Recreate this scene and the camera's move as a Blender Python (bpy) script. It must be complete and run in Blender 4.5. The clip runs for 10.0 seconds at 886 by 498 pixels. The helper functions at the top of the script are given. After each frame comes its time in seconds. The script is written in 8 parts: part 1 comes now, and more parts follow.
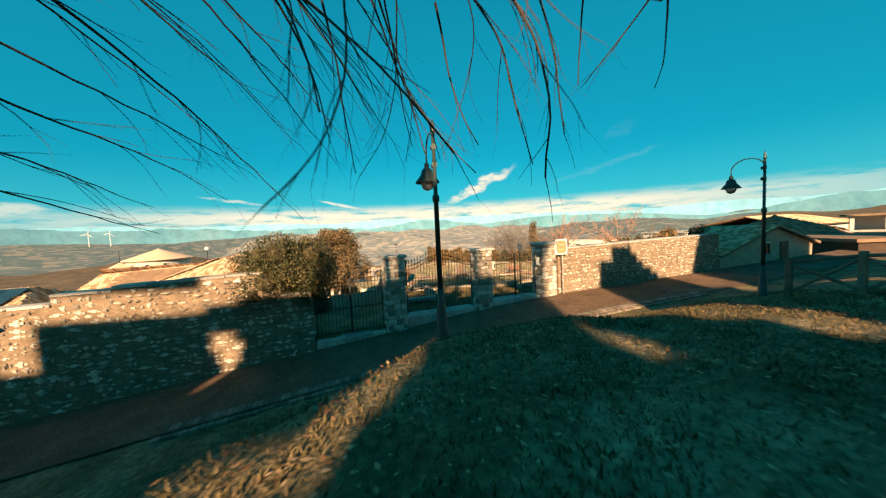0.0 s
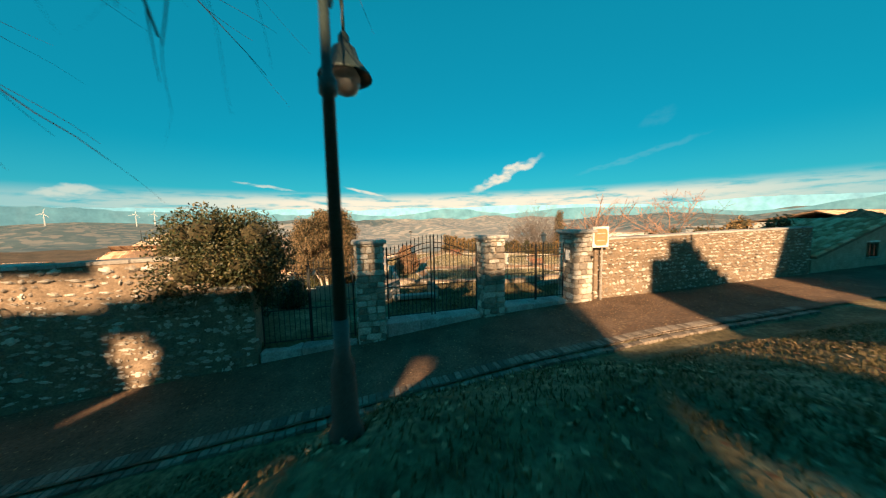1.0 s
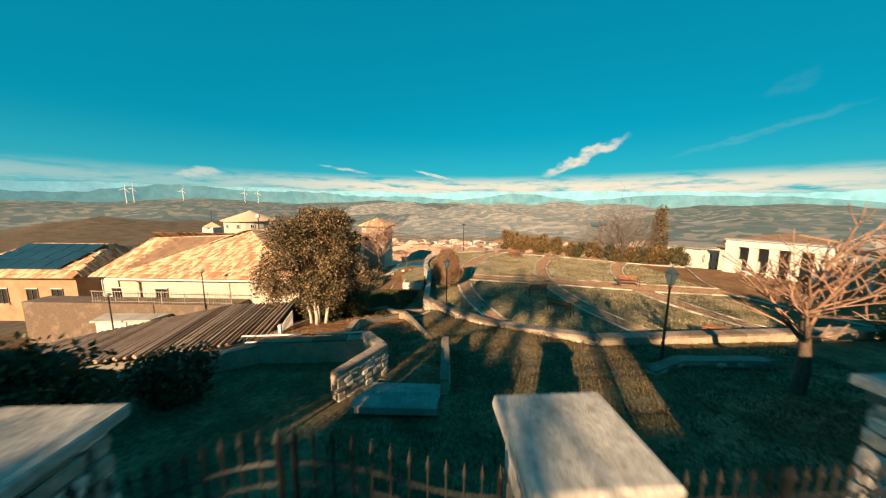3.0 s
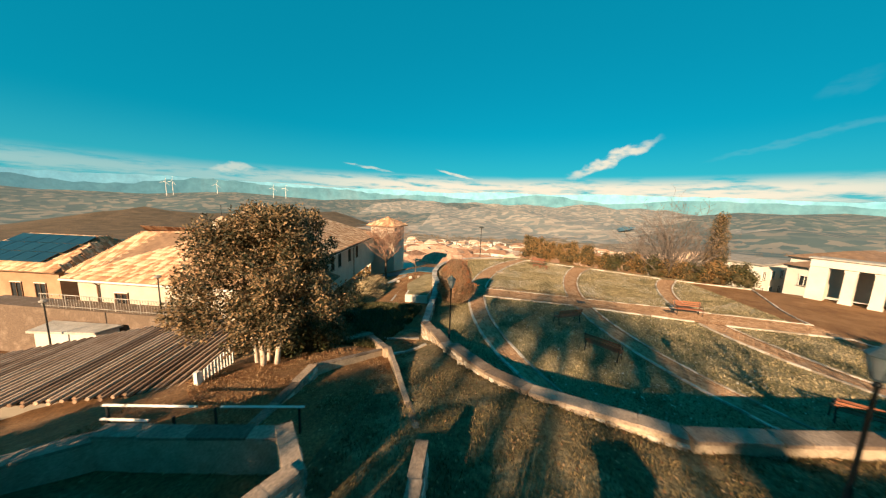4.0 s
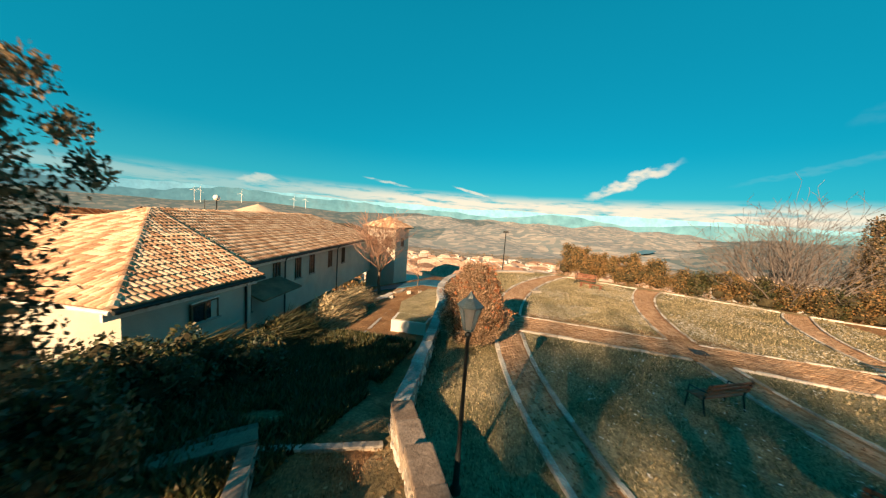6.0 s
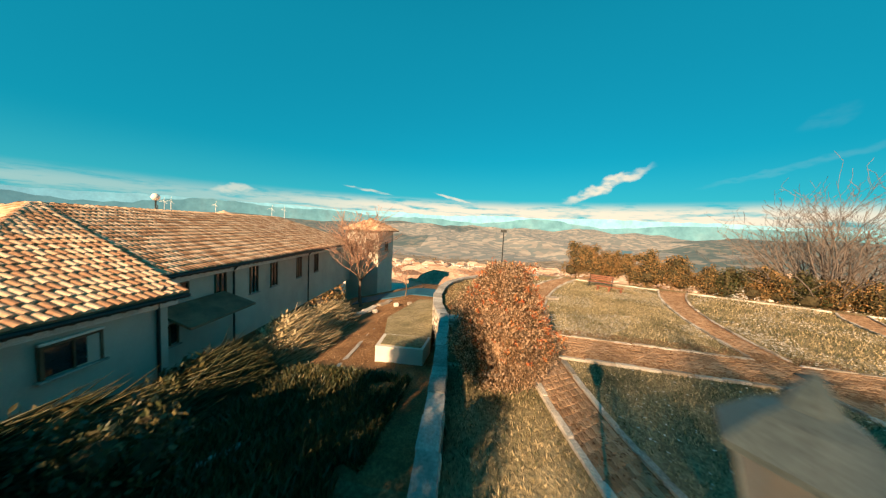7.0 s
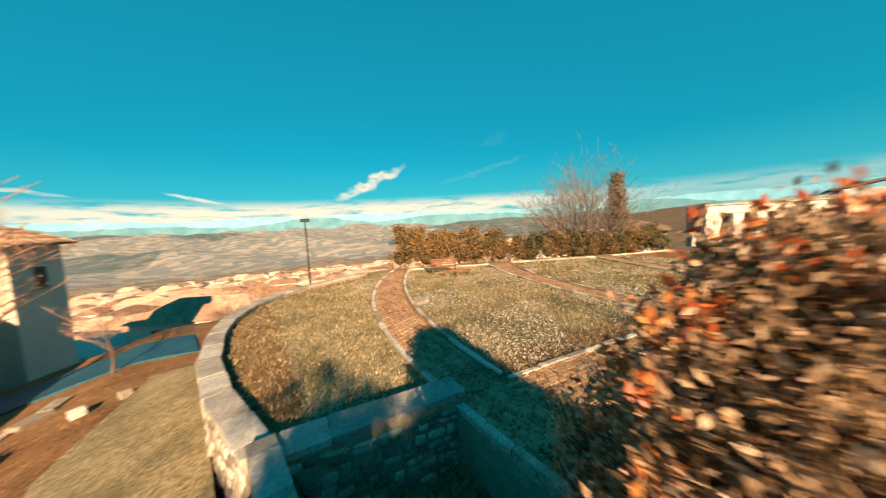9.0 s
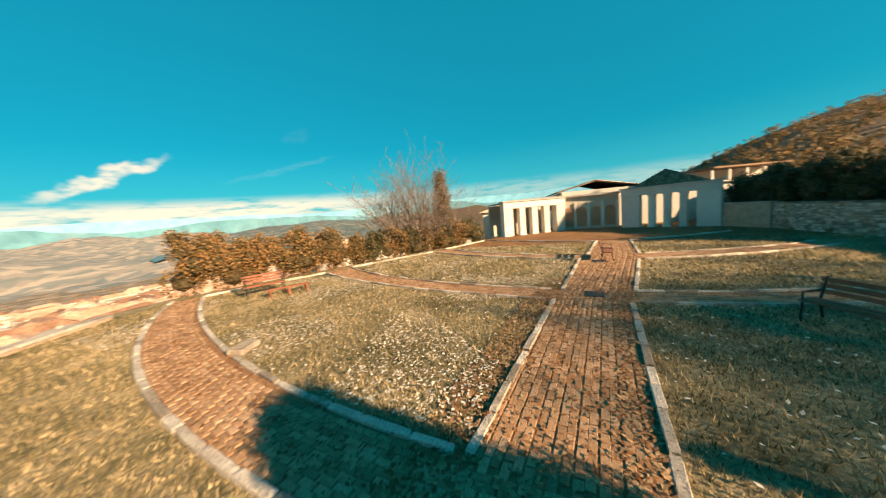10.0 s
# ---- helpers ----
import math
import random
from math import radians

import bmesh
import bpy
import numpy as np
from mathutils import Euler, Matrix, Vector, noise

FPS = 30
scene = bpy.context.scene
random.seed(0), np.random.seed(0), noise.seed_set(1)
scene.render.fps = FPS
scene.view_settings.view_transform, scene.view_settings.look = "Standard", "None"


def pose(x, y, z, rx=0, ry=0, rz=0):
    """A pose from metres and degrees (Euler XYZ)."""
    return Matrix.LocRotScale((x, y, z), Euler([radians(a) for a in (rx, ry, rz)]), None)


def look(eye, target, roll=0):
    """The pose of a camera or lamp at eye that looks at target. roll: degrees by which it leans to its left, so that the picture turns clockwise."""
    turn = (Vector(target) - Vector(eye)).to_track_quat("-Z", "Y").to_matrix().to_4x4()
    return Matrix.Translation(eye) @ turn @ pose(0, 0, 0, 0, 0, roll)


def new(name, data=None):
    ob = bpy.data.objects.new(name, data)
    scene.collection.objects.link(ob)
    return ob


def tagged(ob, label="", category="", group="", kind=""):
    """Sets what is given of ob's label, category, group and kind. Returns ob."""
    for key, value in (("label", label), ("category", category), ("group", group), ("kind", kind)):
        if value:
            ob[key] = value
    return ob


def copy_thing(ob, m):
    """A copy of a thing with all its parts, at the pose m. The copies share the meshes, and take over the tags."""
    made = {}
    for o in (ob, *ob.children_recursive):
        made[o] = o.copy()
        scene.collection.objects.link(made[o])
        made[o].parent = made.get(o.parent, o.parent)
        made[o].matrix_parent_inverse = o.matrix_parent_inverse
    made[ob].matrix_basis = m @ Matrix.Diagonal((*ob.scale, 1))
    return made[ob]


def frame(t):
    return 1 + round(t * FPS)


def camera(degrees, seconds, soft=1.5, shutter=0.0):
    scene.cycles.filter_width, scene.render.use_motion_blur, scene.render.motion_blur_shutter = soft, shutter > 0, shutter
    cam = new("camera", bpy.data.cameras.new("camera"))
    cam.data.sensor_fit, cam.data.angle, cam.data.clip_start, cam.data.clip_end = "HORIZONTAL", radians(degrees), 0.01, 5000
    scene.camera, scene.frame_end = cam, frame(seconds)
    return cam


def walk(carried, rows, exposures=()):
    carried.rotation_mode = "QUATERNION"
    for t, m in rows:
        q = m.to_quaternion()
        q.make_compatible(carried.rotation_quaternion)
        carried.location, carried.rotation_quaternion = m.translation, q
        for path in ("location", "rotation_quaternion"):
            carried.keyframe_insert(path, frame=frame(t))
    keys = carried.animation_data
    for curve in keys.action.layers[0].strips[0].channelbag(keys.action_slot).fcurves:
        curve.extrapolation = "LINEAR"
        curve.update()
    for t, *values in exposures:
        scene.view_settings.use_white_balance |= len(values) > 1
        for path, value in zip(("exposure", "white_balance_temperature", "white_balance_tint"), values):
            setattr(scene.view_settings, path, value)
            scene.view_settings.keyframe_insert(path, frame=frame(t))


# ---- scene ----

cam = camera(112.0, 10.0, soft=1.2, shutter=0.3)
PATH = [
    (0, (-3.945, -12.218, 3.314), (-1.826, -2.464, 2.698), -2.75),
    (0.5, (-3.275, -10.806, 3.014), (-1.358, -1.019, 2.276), -1.79),
    (1, (-2.491, -9.305, 2.977), (-1.102, 0.553, 2.025), -1.17),
    (1.5, (-1.781, -7.756, 3.000), (-1.079, 2.163, 1.940), -1.11),
    (2, (-1.209, -5.930, 3.284), (-1.133, 3.991, 2.036), -0.66),
    (2.5, (-0.706, -4.017, 3.737), (-1.109, 5.880, 2.365), -0.34),
    (3.8, (-0.103, 1.727, 4.162), (-1.347, 11.529, 2.623), 1.94),
    (4, (-0.049, 2.623, 4.042), (-1.443, 12.414, 2.558), 2.08),
    (4.5, (-0.106, 4.829, 3.575), (-1.754, 14.597, 2.209), 2.46),
    (5, (-0.311, 7.162, 2.941), (-2.126, 16.920, 1.721), 3.00),
    (5.5, (-0.570, 9.292, 2.419), (-2.481, 19.048, 1.346), 3.64),
    (5.7, (-0.713, 10.135, 2.275), (-2.648, 19.889, 1.213), 3.87),
    (6.8, (-2.336, 14.277, 1.215), (-3.825, 24.140, 0.501), 3.76),
    (7, (-2.456, 15.015, 1.219), (-3.808, 24.896, 0.486), 2.76),
    (7.5, (-3.118, 16.930, 1.194), (-3.639, 26.895, 0.539), 0.50),
    (8, (-3.561, 18.711, 1.097), (-2.729, 28.656, 0.466), -1.89),
    (8.5, (-3.753, 20.445, 0.842), (-1.019, 30.036, 0.117), -3.02),
    (9, (-3.753, 22.391, 0.426), (1.619, 30.784, -0.414), -2.99),
    (9.5, (-3.599, 23.987, 0.305), (4.057, 30.350, -0.639), -3.88),
    (10, (-2.828, 25.242, 0.250), (6.301, 29.147, -0.937), -4.98),
]
walk(cam, [(t, look(eye, target, roll)) for t, eye, target, roll in PATH],
     exposures=[(0, 1.52, 6500, 10), (1.5, 1.30, 6400, 10), (2.5, 1.26, 6350, 9), (4.5, 1.36, 6350, 9), (7.0, 1.40, 6500, 10), (8.5, 1.46, 6600, 10), (10, 1.55, 6600, 10)])

# ---------------------------------------------------------------- world and sun
SUN_AZ, SUN_EL = 17.0, 21.5          # shadows run this many degrees to the right of +y

world = bpy.data.worlds.new("sky")
scene.world = world
world.use_nodes = True
wn, wl = world.node_tree.nodes, world.node_tree.links
wn.clear()


def wnode(kind, **kw):
    n = wn.new(kind)
    for k, v in kw.items():
        if k in ("operation", "blend_type", "data_type", "interpolation_type"):
            if k == "operation":
                n.operation = v
            elif k == "blend_type":
                n.blend_type = v
            elif k == "data_type":
                n.data_type = v
            else:
                n.interpolation_type = v
    return n


sky = wn.new("ShaderNodeTexSky")
sky.sky_type = "NISHITA"
sky.sun_disc = False
sky.sun_elevation = radians(SUN_EL)
sky.sun_rotation = radians(180 + SUN_AZ)
sky.altitude = 600
sky.air_density, sky.dust_density, sky.ozone_density = 1.0, 0.6, 2.5
flat = wnode("ShaderNodeMixRGB", blend_type="MIX")
flat.inputs[0].default_value = 0.6
flat.inputs[2].default_value = (0.034, 2.52, 3.61, 1)
tint = wnode("ShaderNodeMixRGB", blend_type="MULTIPLY")
tint.inputs[0].default_value = 1.0
tint.inputs[2].default_value = (0.034, 0.84, 0.773, 1)
wl.new(sky.outputs[0], tint.inputs[1])

# clouds low over the horizon: azimuth and height of each direction
tc = wn.new("ShaderNodeTexCoord")
sep = wn.new("ShaderNodeSeparateXYZ")
wl.new(tc.outputs["Generated"], sep.inputs[0])


def wmath(op, a, b=None, c=None):
    n = wn.new("ShaderNodeMath")
    n.operation = op
    for i, v in enumerate((a, b, c)):
        if v is None:
            continue
        if isinstance(v, (int, float)):
            n.inputs[i].default_value = v
        else:
            wl.new(v, n.inputs[i])
    return n.outputs[0]


def wrange(v, a, b, lo=0.0, hi=1.0):
    n = wn.new("ShaderNodeMapRange")
    n.interpolation_type = "SMOOTHSTEP"
    n.clamp = True
    wl.new(v, n.inputs[0])
    for i, q in enumerate((a, b, lo, hi)):
        n.inputs[i + 1].default_value = q
    return n.outputs[0]


az = wmath("MULTIPLY", wmath("ARCTAN2", sep.outputs[0], sep.outputs[1]), 57.2958)
el = wmath("MULTIPLY", wmath("ARCSINE", sep.outputs[2]), 57.2958)


def wnoise(sx, sy, scale, detail=6, rough=0.6, off=0.0):
    comb = wn.new("ShaderNodeCombineXYZ")
    wl.new(wmath("MULTIPLY", az, sx), comb.inputs[0])
    wl.new(wmath("MULTIPLY", el, sy), comb.inputs[1])
    comb.inputs[2].default_value = off
    n = wn.new("ShaderNodeTexNoise")
    n.inputs["Scale"].default_value = scale
    n.inputs["Detail"].default_value = detail
    n.inputs["Roughness"].default_value = rough
    wl.new(comb.outputs[0], n.inputs["Vector"])
    return n.outputs[0]


def wisp(a0, e0, length, width, lean, k, off):
    """One thin cloud at azimuth a0 and height e0, leaning by so many degrees."""
    c, s = math.cos(radians(lean)), math.sin(radians(lean))
    da, de = wmath("SUBTRACT", az, a0), wmath("SUBTRACT", el, e0)
    wob = wmath("MULTIPLY", wmath("SUBTRACT", wnoise(1, 1, 0.35, 3, 0.5, off), 0.5), width * 2.6)
    u = wmath("ADD", wmath("MULTIPLY", da, c), wmath("MULTIPLY", de, s))
    v = wmath("ADD", wmath("SUBTRACT", wmath("MULTIPLY", de, c), wmath("MULTIPLY", da, s)), wob)
    r = wmath("ADD", wmath("POWER", wmath("DIVIDE", u, length), 2.0), wmath("POWER", wmath("DIVIDE", v, width), 2.0))
    m = wrange(r, 0.1, 1.0, 1.0, 0.0)
    n = wrange(wnoise(1, 2.4, 0.55, 4, 0.5, off + 3), 0.22, 0.62)
    return wmath("MULTIPLY", wmath("MULTIPLY", m, n), k)


band = wmath("MULTIPLY", wrange(el, 1.0, 2.4), wrange(el, 3.4, 5.6, 1.0, 0.0))
band = wmath("MULTIPLY", band, wrange(wnoise(0.16, 1.0, 1.0, 7, 0.6, 2.0), 0.28, 0.55))
band = wmath("MULTIPLY", band, wrange(wmath("ABSOLUTE", wmath("SUBTRACT", az, 12)), 22, 62, 1.0, 0.30))
cover = wmath("MAXIMUM", band, wisp(19.6, 8.0, 8.0, 1.05, 25, 0.9, 0.0))
cover = wmath("MAXIMUM", cover, wisp(40.5, 9.4, 10.0, 0.6, 14, 0.05, 5.0))
cover = wmath("MAXIMUM", cover, wisp(-6.0, 5.4, 4.5, 0.30, -13, 0.75, 9.0))
cover = wmath("MAXIMUM", cover, wisp(-22.0, 6.0, 5.0, 0.28, -8, 0.55, 12.0))
cover = wmath("MAXIMUM", cover, wisp(-43.0, 4.2, 4.0, 1.0, 3, 0.55, 14.0))
cover = wmath("MAXIMUM", cover, wisp(43.0, 14.5, 2.8, 1.2, 20, 0.02, 17.0))
glow = wmath("MULTIPLY", wrange(el, 13.0, 1.0), 0.45)

low = wnode("ShaderNodeMixRGB", blend_type="MIX")
low.inputs[2].default_value = (0.76, 4.2, 4.7, 1)
wl.new(glow, low.inputs[0])
wl.new(tint.outputs[0], flat.inputs[1])
deep = wnode("ShaderNodeMixRGB", blend_type="MULTIPLY")
wl.new(wrange(el, 28.0, 72.0, 0.0, 0.85), deep.inputs[0])
deep.inputs[2].default_value = (0.1, 0.3, 0.42, 1)
wl.new(flat.outputs[0], deep.inputs[1])
wl.new(deep.outputs[0], low.inputs[1])
mix = wnode("ShaderNodeMixRGB", blend_type="MIX")
wl.new(cover, mix.inputs[0])
wl.new(low.outputs[0], mix.inputs[1])
mix.inputs[2].default_value = (8.1, 7.0, 5.3, 1)
bg = wn.new("ShaderNodeBackground")
bg.inputs[1].default_value = 0.050
out = wn.new("ShaderNodeOutputWorld")
wl.new(mix.outputs[0], bg.inputs[0])
wl.new(bg.outputs[0], out.inputs[0])

sun = new("sun", bpy.data.lights.new("sun", "SUN"))
sun.data.energy, sun.data.angle, sun.data.color = 5.0, radians(0.55), (1.0, 0.66, 0.38)
S = Vector((-math.sin(radians(SUN_AZ)) * math.cos(radians(SUN_EL)), -math.cos(radians(SUN_AZ)) * math.cos(radians(SUN_EL)), math.sin(radians(SUN_EL))))
sun.matrix_world = look(S * 100, (0, 0, 0))

# ---------------------------------------------------------------- materials


def ramp(nodes, stops):
    r = nodes.new("ShaderNodeValToRGB")
    e = r.color_ramp.elements
    while len(e) < len(stops):
        e.new(0.5)
    for k, (p, c) in zip(e, stops):
        k.position, k.color = p, (*c, 1)
    return r


def mat(name, c1, c2, scale=1.5, rough=0.85, bump=0.35, fine=30.0, rnd=0.0, island=0.0, metal=0.0, c3=None, contrast=0.45, spec=0.3, stretch=(1, 1, 1), thru=0.0, dist=0.02):
    """A surface with colour varying at two scales, fine relief, and a shift from piece to piece."""
    m = bpy.data.materials.new(name)
    m.use_nodes = True
    n, l = m.node_tree.nodes, m.node_tree.links
    b = n["Principled BSDF"]
    geo = n.new("ShaderNodeNewGeometry")
    mp = n.new("ShaderNodeMapping")
    mp.inputs["Scale"].default_value = stretch
    l.new(geo.outputs["Position"], mp.inputs[0])
    big = n.new("ShaderNodeTexNoise")
    big.inputs["Scale"].default_value, big.inputs["Detail"].default_value, big.inputs["Roughness"].default_value = scale, 5, 0.65
    small = n.new("ShaderNodeTexNoise")
    small.inputs["Scale"].default_value, small.inputs["Detail"].default_value, small.inputs["Roughness"].default_value = fine, 4, 0.7
    l.new(mp.outputs[0], big.inputs["Vector"])
    l.new(mp.outputs[0], small.inputs["Vector"])
    value = big.outputs[0]

    def add(a, v, k):
        t = n.new("ShaderNodeMath")
        t.operation = "MULTIPLY_ADD"
        l.new(v, t.inputs[0])
        t.inputs[1].default_value = k
        t2 = n.new("ShaderNodeMath")
        t2.operation = "ADD"
        l.new(a, t.inputs[2])
        l.new(t.outputs[0], t2.inputs[0])
        t2.inputs[1].default_value = -k / 2
        return t2.outputs[0]

    if rnd:
        info = n.new("ShaderNodeObjectInfo")
        value = add(value, info.outputs["Random"], rnd)
    if island:
        value = add(value, geo.outputs["Random Per Island"], island)
    stops = [(0.3, c1), (0.7, c2)] if c3 is None else [(0.22, c1), (0.5, c2), (0.78, c3)]
    r = ramp(n, stops)
    l.new(value, r.inputs[0])
    k = n.new("ShaderNodeMapRange")
    k.inputs[1].default_value, k.inputs[2].default_value = 0.25, 0.75
    k.inputs[3].default_value, k.inputs[4].default_value = 1 - contrast, 1 + contrast
    l.new(small.outputs[0], k.inputs[0])
    mul = n.new("ShaderNodeVectorMath")
    mul.operation = "SCALE"
    l.new(r.outputs[0], mul.inputs[0])
    l.new(k.outputs[0], mul.inputs["Scale"])
    l.new(mul.outputs[0], b.inputs["Base Color"])
    b.inputs["Roughness"].default_value, b.inputs["Metallic"].default_value = rough, metal
    b.inputs["Specular IOR Level"].default_value = spec
    if bump:
        bp = n.new("ShaderNodeBump")
        bp.inputs["Strength"].default_value, bp.inputs["Distance"].default_value = bump, dist
        l.new(small.outputs[0], bp.inputs["Height"])
        l.new(bp.outputs[0], b.inputs["Normal"])
    if thru:
        tr = n.new("ShaderNodeBsdfTranslucent")
        l.new(mul.outputs[0], tr.inputs[0])
        mx = n.new("ShaderNodeMixShader")
        mx.inputs[0].default_value = thru
        l.new(b.outputs[0], mx.inputs[1])
        l.new(tr.outputs[0], mx.inputs[2])
        l.new(mx.outputs[0], n["Material Output"].inputs[0])
    return m


M_GRASS = mat("grass", (0.085, 0.082, 0.038), (0.25, 0.205, 0.11), 0.7, 0.95, 0.9, 11, contrast=0.7, c3=(0.42, 0.345, 0.21), dist=0.06)
M_ROUGHGRASS = mat("rough_grass", (0.055, 0.052, 0.022), (0.17, 0.125, 0.06), 0.8, 0.95, 0.9, 9, contrast=0.7, c3=(0.36, 0.28, 0.16), dist=0.08)
M_SOIL = mat("leafy_soil", (0.11, 0.052, 0.022), (0.22, 0.115, 0.048), 1.0, 0.95, 0.8, 16, contrast=0.65, c3=(0.30, 0.175, 0.085), dist=0.05)
M_BLADE = mat("grass_blade", (0.075, 0.08, 0.034), (0.26, 0.21, 0.11), 0.7, 0.8, 0, 8, island=0.8, c3=(0.52, 0.42, 0.25), thru=0.25)
M_BANKBLADE = mat("bank_blade", (0.05, 0.05, 0.02), (0.13, 0.10, 0.045), 0.7, 0.85, 0, 8, island=0.6, c3=(0.24, 0.17, 0.08), thru=0.2)
M_LITTER = mat("leaf_litter", (0.15, 0.065, 0.026), (0.28, 0.145, 0.062), 1, 0.85, 0, 9, island=0.8, c3=(0.42, 0.28, 0.15))
M_DAISY = mat("pale_leaf", (0.60, 0.55, 0.45), (0.80, 0.76, 0.68), 2, 0.8, 0, 9, island=0.4)
M_STONE = mat("limestone", (0.22, 0.185, 0.145), (0.40, 0.35, 0.28), 2.2, 0.9, 0.7, 22, rnd=0.85, c3=(0.60, 0.55, 0.47), contrast=0.42, dist=0.03)
M_STONEJ = mat("limestone_joined", (0.22, 0.185, 0.145), (0.40, 0.35, 0.28), 2.2, 0.9, 0.7, 22, island=0.85, c3=(0.60, 0.55, 0.47), contrast=0.42, dist=0.03)
M_MORTAR = mat("mortar", (0.30, 0.24, 0.17), (0.46, 0.38, 0.28), 3.0, 0.95, 0.8, 26, contrast=0.4)
M_TANMORTAR = mat("tan_mortar", (0.16, 0.115, 0.075), (0.29, 0.215, 0.145), 3.0, 0.95, 0.9, 22, contrast=0.5)
M_CAP = mat("capstone", (0.26, 0.24, 0.21), (0.48, 0.45, 0.40), 1.6, 0.9, 0.6, 18, rnd=0.4, contrast=0.4)
M_SLAB = mat("brown_slab", (0.15, 0.11, 0.08), (0.33, 0.26, 0.20), 1.8, 0.9, 0.6, 20, rnd=0.5, contrast=0.5)
M_SETT = mat("lane_sett", (0.12, 0.095, 0.072), (0.27, 0.22, 0.17), 1.8, 0.9, 0.5, 24, rnd=0.5, contrast=0.4)
M_KERB = mat("kerbstone", (0.27, 0.23, 0.18), (0.47, 0.42, 0.35), 3.2, 0.9, 0.8, 30, rnd=0.7, c3=(0.63, 0.58, 0.50), contrast=0.5, dist=0.03)
M_BRICK = mat("paver_brick", (0.26, 0.155, 0.085), (0.41, 0.255, 0.145), 1.2, 0.9, 0.5, 40, rnd=0.5, c3=(0.48, 0.32, 0.20), contrast=0.4)
M_BRICKJ = mat("paver_brick_joined", (0.26, 0.155, 0.085), (0.41, 0.255, 0.145), 1.2, 0.9, 0.5, 40, island=0.5, c3=(0.48, 0.32, 0.20), contrast=0.4)
M_SAND = mat("joint_sand", (0.24, 0.13, 0.065), (0.36, 0.20, 0.10), 1.5, 0.95, 0.6, 30)
M_ROAD = mat("worn_lane", (0.075, 0.048, 0.032), (0.15, 0.095, 0.06), 0.9, 0.95, 0.9, 20, contrast=0.65, c3=(0.23, 0.15, 0.095), dist=0.04)
M_LANTERN = mat("grey_green_lantern", (0.07, 0.095, 0.095), (0.12, 0.15, 0.145), 5, 0.45, 0.15, 60, metal=0.2, spec=0.5)
M_IRON = mat("dark_iron", (0.018, 0.022, 0.022), (0.035, 0.038, 0.036), 6, 0.5, 0.2, 60, metal=0.4, spec=0.5)
M_LAMPGREEN = mat("lamp_green", (0.03, 0.05, 0.045), (0.05, 0.07, 0.06), 5, 0.45, 0.15, 60, metal=0.3, spec=0.5)
M_STUCCO = mat("cream_stucco", (0.43, 0.385, 0.315), (0.56, 0.51, 0.425), 0.7, 0.92, 0.3, 40, contrast=0.16)
M_OCHRE = mat("ochre_stucco", (0.30, 0.17, 0.10), (0.46, 0.29, 0.18), 0.7, 0.92, 0.3, 40, contrast=0.15)
M_PINKWALL = mat("pink_render", (0.50, 0.40, 0.34), (0.62, 0.52, 0.45), 0.7, 0.92, 0.3, 40, rnd=0.4, contrast=0.16)
M_STUCCO_W = mat("white_stucco", (0.54, 0.51, 0.45), (0.68, 0.645, 0.575), 0.6, 0.92, 0.25, 40, rnd=0.3, contrast=0.12)
M_TILE = mat("terracotta_tile", (0.36, 0.20, 0.11), (0.54, 0.34, 0.205), 1.2, 0.88, 0.5, 30, rnd=0.9, c3=(0.68, 0.49, 0.33), contrast=0.42)
M_TILEJ = mat("terracotta_tile_joined", (0.36, 0.20, 0.11), (0.54, 0.34, 0.205), 1.2, 0.88, 0.5, 30, island=0.9, c3=(0.68, 0.49, 0.33), contrast=0.42)
M_TILEFAR = mat("weathered_town_tile", (0.26, 0.15, 0.095), (0.44, 0.28, 0.19), 0.35, 0.9, 0.6, 2.4, rnd=0.8, c3=(0.58, 0.42, 0.31), contrast=0.55, stretch=(1, 0.35, 1), dist=0.15)
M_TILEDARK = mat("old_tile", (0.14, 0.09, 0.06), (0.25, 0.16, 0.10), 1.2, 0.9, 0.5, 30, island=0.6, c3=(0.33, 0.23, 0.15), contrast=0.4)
# near-black tone that paints shade between roof ribs and on the shaded block
M_SHADEDARK = mat("painted_shade", (0.04, 0.027, 0.02), (0.08, 0.052, 0.036), 0.9, 0.85, 0.3, 24)
M_RIB = mat("rusty_sheet", (0.22, 0.14, 0.09), (0.38, 0.255, 0.165), 0.9, 0.8, 0.3, 24, contrast=0.5, rnd=0.6, c3=(0.52, 0.38, 0.27))
M_GLASS = mat("dark_pane", (0.015, 0.02, 0.022), (0.03, 0.035, 0.04), 1, 0.08, 0, 20, spec=0.8)
M_SHUTTER = mat("brown_shutter", (0.10, 0.055, 0.03), (0.18, 0.10, 0.055), 3, 0.7, 0.3, 40)
M_SOLAR = mat("solar_cell", (0.012, 0.03, 0.045), (0.02, 0.05, 0.065), 0.5, 0.15, 0, 20, spec=0.7)
M_WOOD = mat("red_bench_wood", (0.17, 0.062, 0.033), (0.30, 0.115, 0.058), 3, 0.6, 0.3, 40, rnd=0.4, stretch=(1, 1, 4))
M_FENCEWOOD = mat("weathered_wood", (0.12, 0.09, 0.065), (0.22, 0.17, 0.12), 3, 0.85, 0.4, 40, rnd=0.4)
M_WHITE = mat("white_paint", (0.62, 0.58, 0.52), (0.80, 0.77, 0.71), 2, 0.7, 0.2, 40)
M_BARK = mat("bark", (0.07, 0.05, 0.035), (0.17, 0.125, 0.09), 5, 0.95, 0.8, 30, contrast=0.5, stretch=(1, 1, 0.3))
